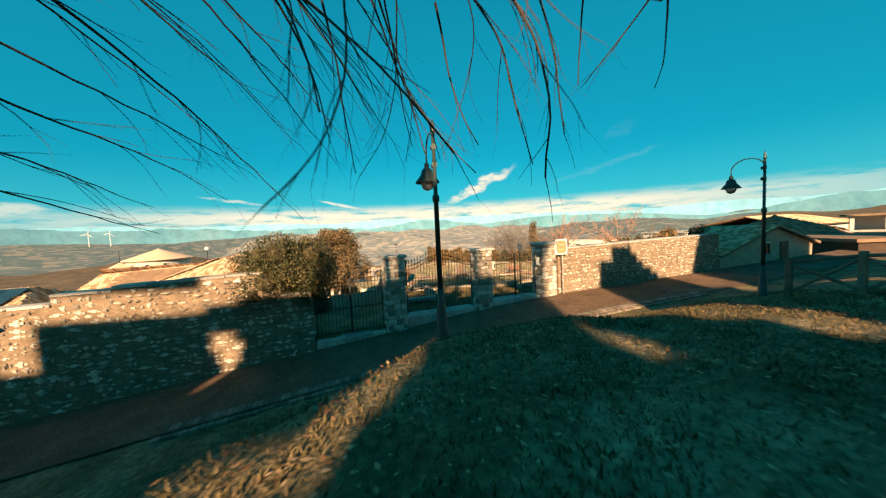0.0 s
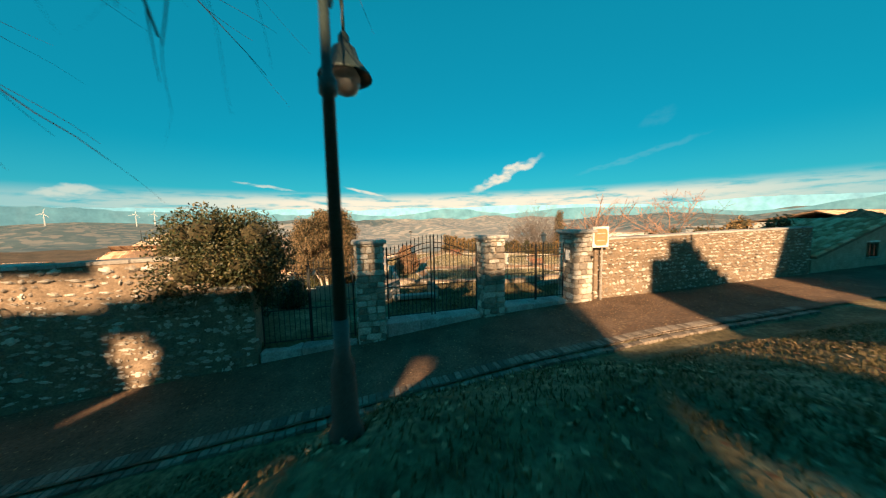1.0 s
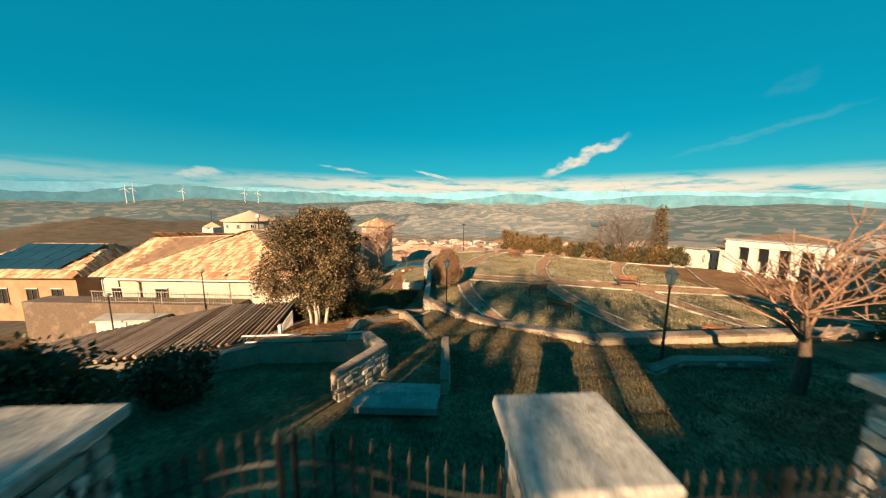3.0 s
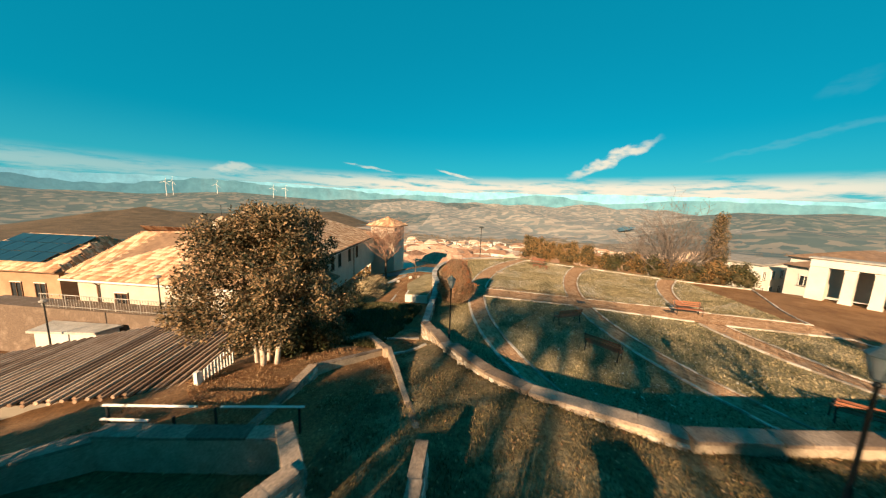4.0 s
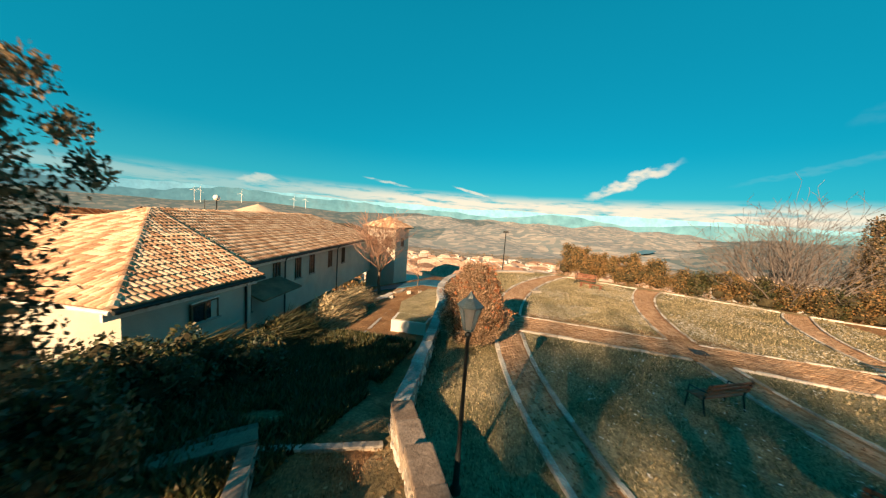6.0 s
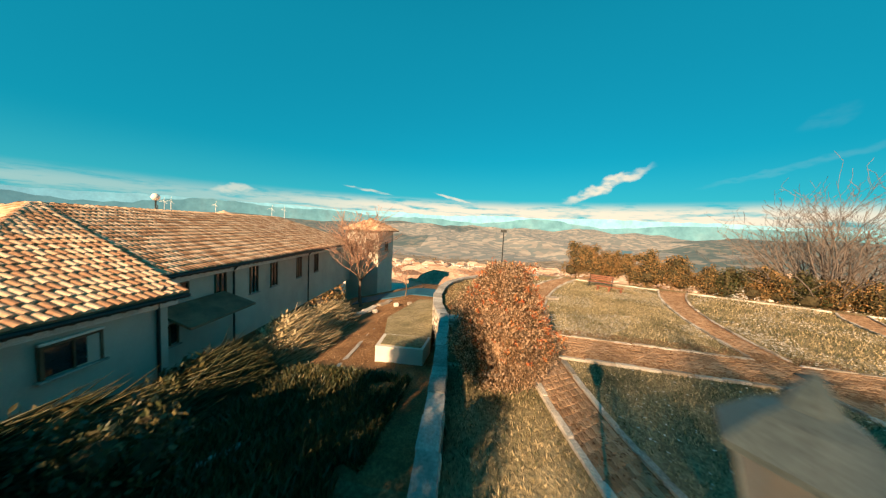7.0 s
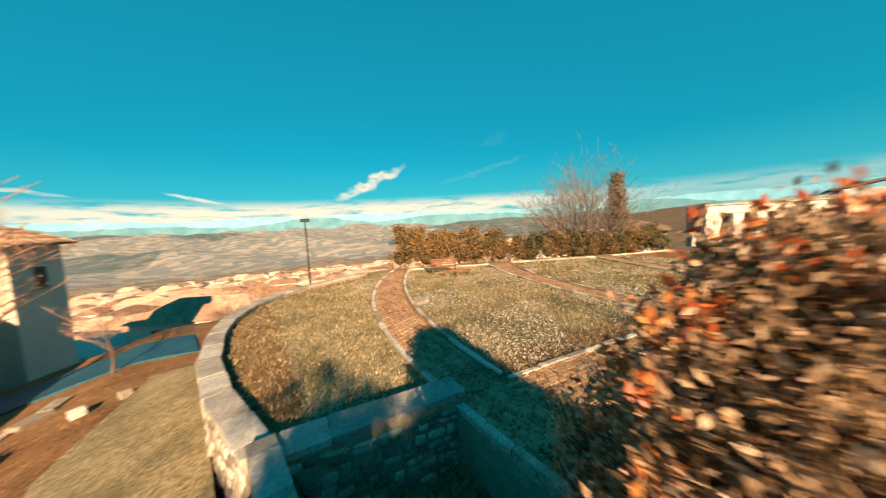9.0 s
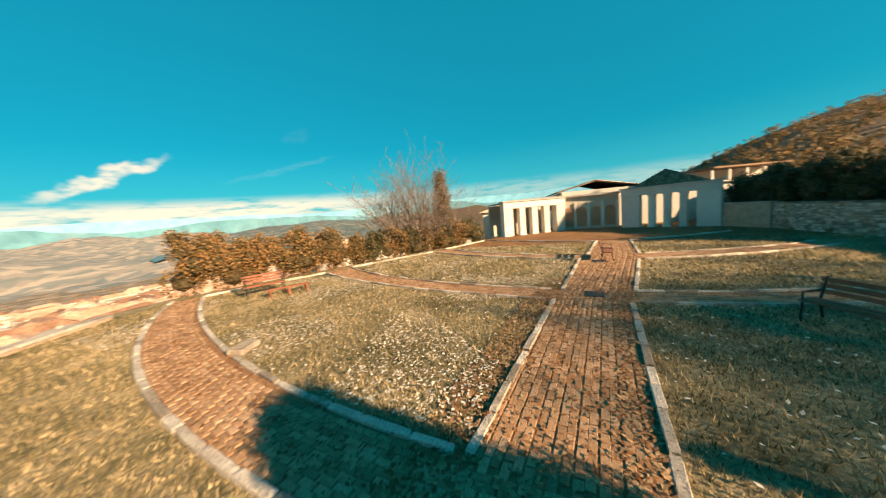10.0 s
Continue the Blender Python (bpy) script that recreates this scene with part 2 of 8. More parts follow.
M_PALEBARK = mat("pale_bark", (0.42, 0.35, 0.27), (0.66, 0.58, 0.48), 5, 0.95, 0.6, 30, contrast=0.4, stretch=(1, 1, 0.3))
M_TWIG = mat("twig", (0.11, 0.09, 0.078), (0.23, 0.195, 0.17), 3, 0.9, 0, 30)
M_TWIGPINK = mat("russet_twig", (0.28, 0.15, 0.10), (0.46, 0.29, 0.20), 3, 0.9, 0, 30)
M_DARKTWIG = mat("dark_twig", (0.03, 0.025, 0.02), (0.07, 0.055, 0.045), 3, 0.9, 0, 30)
M_OAK = mat("oak_leaf", (0.036, 0.040, 0.018), (0.12, 0.09, 0.042), 0.7, 0.6, 0, 8, island=0.9, c3=(0.33, 0.215, 0.11), thru=0.25, spec=0.4)
M_PHOT = mat("photinia_leaf", (0.15, 0.095, 0.045), (0.42, 0.26, 0.14), 1.2, 0.45, 0, 8, island=1.0, c3=(0.66, 0.47, 0.31), thru=0.42, spec=0.5)
M_PHOTRED = mat("young_photinia_leaf", (0.42, 0.09, 0.03), (0.62, 0.17, 0.05), 2.0, 0.4, 0, 8, island=0.9, c3=(0.70, 0.30, 0.10), thru=0.35, spec=0.5)
M_PRIVET = mat("privet_leaf", (0.03, 0.045, 0.016), (0.065, 0.07, 0.026), 1.0, 0.5, 0, 8, island=0.8, c3=(0.13, 0.105, 0.04), thru=0.2, spec=0.45)
M_HEDGE = mat("hedge_leaf", (0.07, 0.065, 0.028), (0.24, 0.16, 0.065), 0.5, 0.6, 0, 8, island=0.7, c3=(0.36, 0.20, 0.08), thru=0.25)
M_JUNIPER = mat("juniper_needle", (0.16, 0.13, 0.06), (0.44, 0.35, 0.20), 1.0, 0.7, 0, 8, island=0.8, c3=(0.62, 0.50, 0.31), thru=0.2)
# dark tone for the shade inside crowns, put into the colour
M_CORE = mat("shaded_core", (0.035, 0.03, 0.014), (0.07, 0.055, 0.026), 2, 0.95, 0.5, 8)
M_WOODS = mat("hillside_scrub", (0.05, 0.045, 0.025), (0.12, 0.085, 0.05), 0.03, 0.95, 0.6, 0.4, c3=(0.19, 0.13, 0.075), contrast=0.5)


def fields(name, cols, cell, wash):
    """Patchwork of fields, each of its own colour, with soft washes over them."""
    m = mat(name, (0, 0, 0), (1, 1, 1), cell * 3, 0.95, 0, cell * 40)
    n, l = m.node_tree.nodes, m.node_tree.links
    geo = [q for q in n if q.type == "NEW_GEOMETRY"][0]
    warp = n.new("ShaderNodeTexNoise")
    warp.inputs["Scale"].default_value = cell * 2.5
    warp.inputs["Detail"].default_value = 4
    l.new(geo.outputs["Position"], warp.inputs["Vector"])
    sc = n.new("ShaderNodeVectorMath")
    sc.operation = "SCALE"
    sc.inputs["Scale"].default_value = 0.55 / cell
    l.new(warp.outputs["Color"], sc.inputs[0])
    ad = n.new("ShaderNodeVectorMath")
    l.new(sc.outputs[0], ad.inputs[0])
    l.new(geo.outputs["Position"], ad.inputs[1])
    vo = n.new("ShaderNodeTexVoronoi")
    vo.inputs["Scale"].default_value = cell
    l.new(ad.outputs[0], vo.inputs["Vector"])
    r = ramp(n, [(k / (len(cols) - 1), c) for k, c in enumerate(cols)])
    r.color_ramp.interpolation = "CONSTANT"
    l.new(vo.outputs["Color"], r.inputs[0])
    ns = n.new("ShaderNodeTexNoise")
    ns.inputs["Scale"].default_value = cell * 0.7
    ns.inputs["Detail"].default_value = 6
    l.new(geo.outputs["Position"], ns.inputs["Vector"])
    mx = n.new("ShaderNodeMixRGB")
    half = n.new("ShaderNodeMath")
    half.operation = "MULTIPLY"
    half.inputs[1].default_value = 0.55
    l.new(ns.outputs[0], half.inputs[0])
    l.new(half.outputs[0], mx.inputs[0])
    l.new(r.outputs[0], mx.inputs[1])
    mx.inputs[2].default_value = (*wash, 1)
    l.new(mx.outputs[0], n["Principled BSDF"].inputs["Base Color"])
    return m


M_VALLEY = fields("valley_fields", [(0.14, 0.12, 0.08), (0.36, 0.27, 0.19), (0.20, 0.165, 0.11), (0.48, 0.38, 0.28), (0.16, 0.15, 0.10), (0.30, 0.23, 0.16)], 0.05, (0.27, 0.21, 0.15))
# far fields and woods: bluish tones paint the distance haze into the colour
M_FARFIELD = fields("hazed_far_fields", [(0.17, 0.205, 0.20), (0.33, 0.30, 0.26), (0.21, 0.235, 0.225), (0.47, 0.41, 0.34), (0.16, 0.205, 0.21), (0.29, 0.275, 0.25)], 0.027, (0.27, 0.27, 0.25))
M_FARBLUE = fields("hazed_wooded_fields", [(0.075, 0.12, 0.12), (0.135, 0.17, 0.16), (0.09, 0.135, 0.135), (0.27, 0.245, 0.205), (0.08, 0.125, 0.135), (0.115, 0.15, 0.15)], 0.027, (0.115, 0.155, 0.16))
M_SIGNF = mat("sign_face", (0.55, 0.20, 0.09), (0.62, 0.26, 0.12), 2, 0.5, 0, 20, contrast=0.15)
M_BLUE = mat("blue_shade_and_print", (0.012, 0.06, 0.10), (0.02, 0.10, 0.15), 1, 0.6, 0.3, 10)
M_CREAMGLASS = mat("frosted_glass", (0.55, 0.54, 0.50), (0.68, 0.66, 0.62), 2, 0.25, 0, 20, contrast=0.1, thru=0.3)
M_CREAMGLASS.node_tree.nodes["Principled BSDF"].inputs["Transmission Weight"].default_value = 0.8

# ---------------------------------------------------------------- building helpers


def link(name, me, material, parent=None, label="", m=None):
    ob = new(name, me)
    if material is not None and len(me.materials) == 0:
        me.materials.append(material)
    if parent is not None:
        ob.parent = parent
    if m is not None:
        ob.matrix_basis = m
    if label:
        ob["label"] = label
    return ob


def part(name, bm, material, parent, label="", smooth=False, m=None):
    """Links a bmesh as one mesh object under a thing or a part."""
    me = bpy.data.meshes.new(name)
    bm.to_mesh(me)
    bm.free()
    if smooth:
        me.shade_smooth()
    return link(name, me, material, parent, label, m)


def thing(name, label, category, m=None, group="", kind=""):
    ob = new(name)
    ob.empty_display_size = 0.2
    if m is not None:
        ob.matrix_basis = m
    return tagged(ob, label, category, group, kind)


def arrays(name, verts, faces, smooth=False):
    """A mesh from numpy arrays of places and of quads or triangles."""
    me = bpy.data.meshes.new(name)
    v, f = np.asarray(verts, float), np.asarray(faces, int)
    k = f.shape[1]
    me.vertices.add(len(v))
    me.vertices.foreach_set("co", v.ravel())
    me.loops.add(f.size)
    me.loops.foreach_set("vertex_index", f.ravel())
    me.polygons.add(len(f))
    me.polygons.foreach_set("loop_start", np.arange(0, f.size, k))
    me.update(calc_edges=True)
    if smooth:
        me.shade_smooth()
    return me


def box(bm, c, size, rot=(0, 0, 0), taper=1.0):
    m = pose(*c, *rot) @ Matrix.Diagonal((*size, 1))
    vs = bmesh.ops.create_cube(bm, size=1.0, matrix=Matrix())["verts"]
    for v in vs:
        if taper != 1.0 and v.co.z > 0:
            v.co.x *= taper
            v.co.y *= taper
        v.co = m @ v.co
    return vs


def bevelled(size, w=0.02, seg=1, jitter=0.0, seed=0):
    bm = bmesh.new()
    box(bm, (0, 0, 0), size)
    bmesh.ops.bevel(bm, geom=bm.edges[:], offset=w, segments=seg, affect="EDGES")
    if jitter:
        rng = random.Random(seed)
        for v in bm.verts:
            v.co += Vector([rng.uniform(-jitter, jitter) for _ in range(3)])
    return bm


def tube(bm, pts, radii, sides=8, caps=True):
    """A tube along points."""
    pts = [Vector(p) for p in pts]
    if isinstance(radii, (int, float)):
        radii = [radii] * len(pts)
    rings = []
    for i, p in enumerate(pts):
        d = (pts[min(i + 1, len(pts) - 1)] - pts[max(i - 1, 0)]).normalized()
        a = d.orthogonal().normalized() if abs(d.z) > 0.95 else d.cross(Vector((0, 0, 1))).normalized()
        b = d.cross(a)
        rings.append([bm.verts.new(p + radii[i] * (math.cos(t) * a + math.sin(t) * b)) for t in [2 * math.pi * k / sides for k in range(sides)]])
    for r, q in zip(rings, rings[1:]):
        for k in range(sides):
            bm.faces.new((r[k], r[(k + 1) % sides], q[(k + 1) % sides], q[k]))
    if caps:
        bm.faces.new(rings[0][::-1])
        bm.faces.new(rings[-1])


def lathe(bm, profile, c=(0, 0, 0), sides=14):
    """A turned shape from (radius, height) pairs."""
    rings = []
    for r, z in profile:
        rings.append([bm.verts.new((c[0] + r * math.cos(2 * math.pi * k / sides), c[1] + r * math.sin(2 * math.pi * k / sides), c[2] + z)) for k in range(sides)])
    for a, b in zip(rings, rings[1:]):
        for k in range(sides):
            bm.faces.new((a[k], a[(k + 1) % sides], b[(k + 1) % sides], b[k]))
    bm.faces.new(rings[0][::-1])
    bm.faces.new(rings[-1])


def prism(bm, outline, z0, z1):
    """An upright slab over a plan outline."""
    a = [bm.verts.new((x, y, z0)) for x, y in outline]
    b = [bm.verts.new((x, y, z1)) for x, y in outline]
    n = len(outline)
    for k in range(n):
        bm.faces.new((a[k], a[(k + 1) % n], b[(k + 1) % n], b[k]))
    bm.faces.new(a[::-1])
    bm.faces.new(b)
    bmesh.ops.recalc_face_normals(bm, faces=bm.faces)


def leaves(points, size, seed, up=0.3, long=1.6):
    """Folded leaf blades (two triangles each) at the points, turned at random."""
    rng = np.random.default_rng(seed)
    p = np.asarray(points, float)
    n = len(p)
    d = rng.normal(size=(n, 3))
    d[:, 2] += up
    d /= np.linalg.norm(d, axis=1)[:, None]
    w = np.cross(d, rng.normal(size=(n, 3)))
    w /= np.linalg.norm(w, axis=1)[:, None]
    nrm = np.cross(d, w)
    s = (size * rng.uniform(0.6, 1.35, n))[:, None]
    a, t = p, p + d * s * long
    mid = p + d * s * long * 0.45
    b, c = mid + w * s * 0.42 + nrm * s * 0.1, mid - w * s * 0.42 + nrm * s * 0.1
    v = np.stack([a, b, t, c], 1).reshape(-1, 3)
    i = np.arange(n)[:, None] * 4
    return v, np.concatenate([i + [0, 1, 2], i + [0, 2, 3]], 1).reshape(-1, 3)


def shell(rng, n, c, r, inner=0.55, squash=1.0):
    """Points in the outer part of a lumpy ball."""
    d = rng.normal(size=(n, 3))
    d /= np.linalg.norm(d, axis=1)[:, None]
    q = rng.uniform(inner, 1.0, n) ** 0.6
    return np.asarray(c) + d * q[:, None] * np.asarray(r) * np.array([1, 1, squash])


def branch_tree(base, height, spread, seed, levels=4, kids=(5, 5, 5, 4), r0=0.16, lift=0.55, droop=0.0, trunk=0.3, lean=(0, 0)):
    """Limbs and twigs of a bare tree: lists of (start, end, r start, r end), and the twig ends."""
    rng = random.Random(seed)
    segs, tips = [], []

    def grow(p, d, length, r, lv):
        steps = 3 if lv < 2 else 2
        for k in range(steps):
            d = (d + Vector([rng.uniform(-0.22, 0.22) for _ in range(3)]) + Vector((0, 0, 0.06 - droop * lv))).normalized()
            q = p + d * length / steps
            r2 = r * (0.82 if k < steps - 1 else 0.66)
            segs.append((p.copy(), q.copy(), r, r2))
            p, r = q, r2
            if lv + 1 < levels and k >= (0 if lv else 1):
                m = max(1, kids[lv] // (steps - (0 if lv else 1)))
                for _ in range(m):
                    a = rng.uniform(0, 2 * math.pi)
                    side = Vector((math.cos(a), math.sin(a), rng.uniform(0.1, 0.9) * lift))
                    grow(p, (d * 0.7 + side * rng.uniform(0.7, 1.2)).normalized(), length * rng.uniform(0.5, 0.78) * spread, r * rng.uniform(0.5, 0.7), lv + 1)
        if lv + 1 < levels:
            grow(p, d, length * 0.6, r, lv + 1)
        else:
            tips.append(p.copy())

    grow(Vector(base), Vector((lean[0], lean[1], 1)).normalized(), height * trunk, r0, 0)
    return segs, tips


def twigs(name, segs, material, parent, sides=5, label=""):
    """Tapered sticks as one mesh."""
    p, q = np.array([s[0][:] for s in segs]), np.array([s[1][:] for s in segs])
    r, r2 = np.array([s[2] for s in segs]), np.array([s[3] for s in segs])
    d = q - p
    d /= np.linalg.norm(d, axis=1)[:, None] + 1e-9
    a = np.cross(d, np.where(np.abs(d[:, 2:]) > 0.9, [[1, 0, 0]], [[0, 0, 1]]))
    a /= np.linalg.norm(a, axis=1)[:, None]
    b = np.cross(d, a)
    t = 2 * np.pi * np.arange(sides) / sides
    ring = np.cos(t)[None, :, None] * a[:, None] + np.sin(t)[None, :, None] * b[:, None]
    v = np.concatenate([p[:, None] + ring * r[:, None, None], q[:, None] + ring * r2[:, None, None]], 1).reshape(-1, 3)
    k = np.arange(sides)
    f = np.stack([k, (k + 1) % sides, (k + 1) % sides + sides, k + sides], 1)
    f = (np.arange(len(p))[:, None, None] * 2 * sides + f[None]).reshape(-1, 4)
    return link(name, arrays(name, v, f, True), material, parent, label)


def joined(name, mesh, mats, material, parent=None, label="", smooth=False):
    """Many copies of one small mesh as one mesh."""
    v = np.array([w.co[:] for w in mesh.vertices])
    mesh.calc_loop_triangles()
    f = np.array([t.vertices[:] for t in mesh.loop_triangles])
    m = np.array([[r[:] for r in x] for x in mats])
    vv = np.einsum("nij,kj->nki", m[:, :3, :3], v) + m[:, None, :3, 3]
    ff = (np.arange(len(mats))[:, None, None] * len(v) + f[None]).reshape(-1, 3)
    return link(name, arrays(name, vv.reshape(-1, 3), ff, smooth), material, parent, label)


def smooth01(t):
    t = np.clip(t, 0, 1)
    return t * t * (3 - 2 * t)

# ---------------------------------------------------------------- ground
PARK_Z = -2.62
WALL_S = 0.13                                   # the boundary wall runs along y = 0.13 x
RET = [(-3.90, 26.9), (-3.35, 22.0), (-2.95, 17.3), (-2.2, 15.9), (-1.15, 13.95), (0.3, 12.05), (1.5, 10.95), (4.8, 9.55), (10.7, 10.4), (30.0, 13.4)]
RIM = [(-3.90, 26.9), (-4.5, 29.0), (-4.82, 31.0), (-4.85, 33.0), (-4.65, 34.7), (-3.9, 36.7), (-2.8, 38.3), (-1.6, 39.3), (-0.2, 39.95), (2.2, 41.2)]
HEDGE_A, HEDGE_B = (4.6, 41.6), (24.0, 32.4)    # the far kerb of the garden


def road_z(x):
    return np.interp(x, [-90, -25, -16, -9.5, -4.2, 0, 4, 8, 30, 90], [-9, -2.7, -1.6, -1.0, -0.58, -0.16, 0.03, 0.05, 0.3, 2.5])


def south_z(x, y):
    d = (-3.85 + WALL_S * x) - y
    zr = road_z(x)
    d = d / (1 + 0.7 * smooth01((x + 0.5) / 3.0))
    plateau = np.interp(d, [0, 3, 6, 12, 25, 70, 200], [1.45, 1.45, 1.7, 2.0, 3.4, 8, 20])
    k = np.interp(d, [0, 0.25, 0.8, 1.8, 3.0, 4.5], [0, 0.02, 0.28, 0.72, 1.0, 1.0])
    edge = np.where(y < -7, -2.9 + (y + 7) * 0.98, -2.9 + (y + 7) * 0.12)
    m = smooth01((x - edge + 1.5) / 1.7)
    m = np.maximum(m, smooth01((d - 14) / 8))
    return zr + (plateau - zr) * k * m


def left_z(x, y):
    z = np.interp(y, [-1, 3, 6.5, 10, 11, 13.5, 16.2, 20, 26, 45, 60], [-0.25, -0.5, -1.0, -1.5, -1.64, -2.14, -2.74, -3.62, -4.05, -4.7, -9.5])
    return z - 0.27 * np.clip(-8.2 - x, 0, 12)


def right_z(x, y):
    yr = np.interp(x, [p[0] for p in RET[2:]], [p[1] for p in RET[2:]])
    top = np.interp(x, [-2.9, -2.0, 0.3, 1.5, 40], [-2.35, -2.1, -1.62, -1.3, -1.35])
    t = np.clip((y - 0.3) / np.maximum(yr - 0.3, 0.1), 0, 1)
    return -0.1 + (top + 0.1) * t


def park_mask(x, y):
    yr = np.interp(x, [p[0] for p in RET[2:]], [p[1] for p in RET[2:]], left=99)
    xr = np.interp(y, [17.3, 22.0] + [p[1] for p in RIM], [-2.95, -3.35] + [p[0] for p in RIM])
    inside = np.where(y > 17.3, x > xr, (y > yr) & (x > -2.95))
    return inside & (y > 9)


def far_z(x, y):
    r = np.hypot(x, y - 20)
    a = np.degrees(np.arctan2(x, y - 20))
    z = np.interp(r, [0, 22, 45, 75, 120, 220, 420, 800, 1500, 2300, 3200, 4300], [-3, -6, -13.0, -17, -22.5, -33, -50, -75, -95, -70, -20, 40])
    hills = 45 * np.sin(x * 0.0031 + 1.3) * np.cos(y * 0.0027 + 0.4) + 22 * np.sin(x * 0.0083 + y * 0.006) + 9 * np.sin(x * 0.021 - y * 0.017)
    z = z + hills * smooth01((r - 350) / 1400) * 1.0
    # wooded hillside to the east
    east = smooth01((a - 78) / 45) * (1 - smooth01((a - 165) / 30))
    rise = np.interp(r, [0, 38, 70, 150, 300, 700, 4500], [-2.6, -2.4, 0, 14, 45, 70, 55])
    z = z * (1 - east) + rise * east
    # high ground behind the start
    back = smooth01((np.abs(a) - 140) / 30)
    z = z * (1 - back) + np.interp(r, [0, 60, 200, 5000], [2, 5, 15, 60]) * back
    west = smooth01((-a - 45) / 40) * (1 - smooth01((-a - 140) / 30))
    z = z - west * 5 * smooth01((r - 25) / 40)
    return z


def ground_z(x, y):
    x, y = np.asarray(x, float), np.asarray(y, float)
    wy = WALL_S * x
    left, right = left_z(x, y), right_z(x, y)
    k = smooth01((x + 3.2) / 1.6)
    north = np.where(y < 17.3, left * (1 - k) + right * k, left)
    park = park_mask(x, y)
    pit = (x > -3.6) & (x < -1.15) & (y > 23.3) & (y < 26.6)
    north = np.where(park, np.where(pit, PARK_Z - 0.95, PARK_Z), north)
    # beyond the hedge line and outside the near site the land falls away
    ax, ay = HEDGE_A
    bx, by = HEDGE_B
    u = ((bx - ax) * -(y - ay) + (by - ay) * (x - ax)) / -math.hypot(bx - ax, by - ay)
    past = np.maximum(u, (y - 41.5) * 0.9)
    out = np.where(park, smooth01((past - 0.6) / 5.0), smooth01((y - 45) / 8))
    out = np.maximum(out, smooth01((-x - 34) / 30))
    out = np.maximum(out, smooth01((x - 46) / 20))
    z = north * (1 - out) + far_z(x, y) * out
    s = south_z(x, y)
    so = np.maximum(smooth01((np.abs(x) - 45) / 40), smooth01((-y - 60) / 40))
    s = s * (1 - so) + far_z(x, y) * so
    return np.where(y < wy, s, z)


def axis(a, b, step, reach, growth=1.17):
    mid = list(np.arange(a, b + 1e-6, step))
    lo, hi, d = [], [], step
    while (lo[-1] if lo else a) > -reach:
        d *= growth
        lo.append((lo[-1] if lo else a) - d)
    d = step
    while (hi[-1] if hi else b) < reach:
        d *= growth
        hi.append((hi[-1] if hi else b) + d)
    return np.array(lo[::-1] + mid + hi)


gx, gy = axis(-24, 34, 0.34, 4400), axis(-15, 46, 0.34, 4400)
GX, GY = np.meshgrid(gx, gy)
GZ = ground_z(GX, GY)
rg = np.random.default_rng(4)
near = np.exp(-np.hypot(GX, GY - 15) / 60)
GZ = GZ + (rg.normal(size=GZ.shape) * 0.022) * near * np.where(park_mask(GX, GY), 0.25, 1.0)
nx, ny = len(gx), len(gy)
ii = (np.arange(ny - 1)[:, None] * nx + np.arange(nx - 1)[None]).ravel()
gf = np.stack([ii, ii + 1, ii + nx + 1, ii + nx], 1)
gme = arrays("ground", np.stack([GX, GY, GZ], -1).reshape(-1, 3), gf, True)
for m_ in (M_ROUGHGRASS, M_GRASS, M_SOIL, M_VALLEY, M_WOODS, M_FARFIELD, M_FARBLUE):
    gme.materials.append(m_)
cx, cy = (GX[:-1, :-1] + GX[1:, 1:]).ravel() / 2, (GY[:-1, :-1] + GY[1:, 1:]).ravel() / 2
cr, ca = np.hypot(cx, cy - 20), np.degrees(np.arctan2(cx, cy - 20))
idx = np.zeros(len(cx), int)
idx[park_mask(cx, cy)] = 1
soil = (cx < -3.4) & (cy > 6) & (cy < 48) & ((cx > -13) & (cy > 20) | (cy < 17))
idx[soil] = 2
idx[(park_mask(cx, cy)) & (cx > 19.5)] = 2
idx[cr > 60] = 3
idx[(cr > 36) & (cr < 210) & ((cy > 47) | (cx > 30)) & (ca > -60)] = 4
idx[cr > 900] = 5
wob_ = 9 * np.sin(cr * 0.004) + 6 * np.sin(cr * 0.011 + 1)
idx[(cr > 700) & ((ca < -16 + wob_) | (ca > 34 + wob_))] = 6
idx[(cr > 70) & (cr < 1500) & (ca < -24) & (ca > -140)] = 4
idx[(cr > 45) & (ca > 60) & (ca < 190)] = 4
gme.polygons.foreach_set("material_index", idx)
tagged(link("ground", gme, None), "grassy ground falling away to a wide valley", "ground", kind="structure")


def drape(name, pts_l, pts_r, lift, material, label, cat, kind="structure", thick=0.0):
    """A strip between two plan lines laid just over the ground."""
    v, f = [], []
    m = 4
    for (ax, ay), (bx, by) in zip(pts_l, pts_r):
        for k in range(m + 1):
            x, y = ax + (bx - ax) * k / m, ay + (by - ay) * k / m
            v.append((x, y, float(ground_z(x, y)) + lift))
    n = len(pts_l)
    for i in range(n - 1):
        for k in range(m):
            a = i * (m + 1) + k
            f.append((a, a + 1, a + m + 2, a + m + 1))
    me = arrays(name, v, f, True)
    return tagged(link(name, me, material), label, cat, kind=kind)


# the lane in front of the wall, with a paved gutter on its far side
xs = np.arange(-40, 40, 0.6)
drape("road", [(x, WALL_S * x - 3.45) for x in xs], [(x, WALL_S * x - 0.30) for x in xs], 0.05, M_ROAD, "worn brown paved lane along a stone wall", "road")

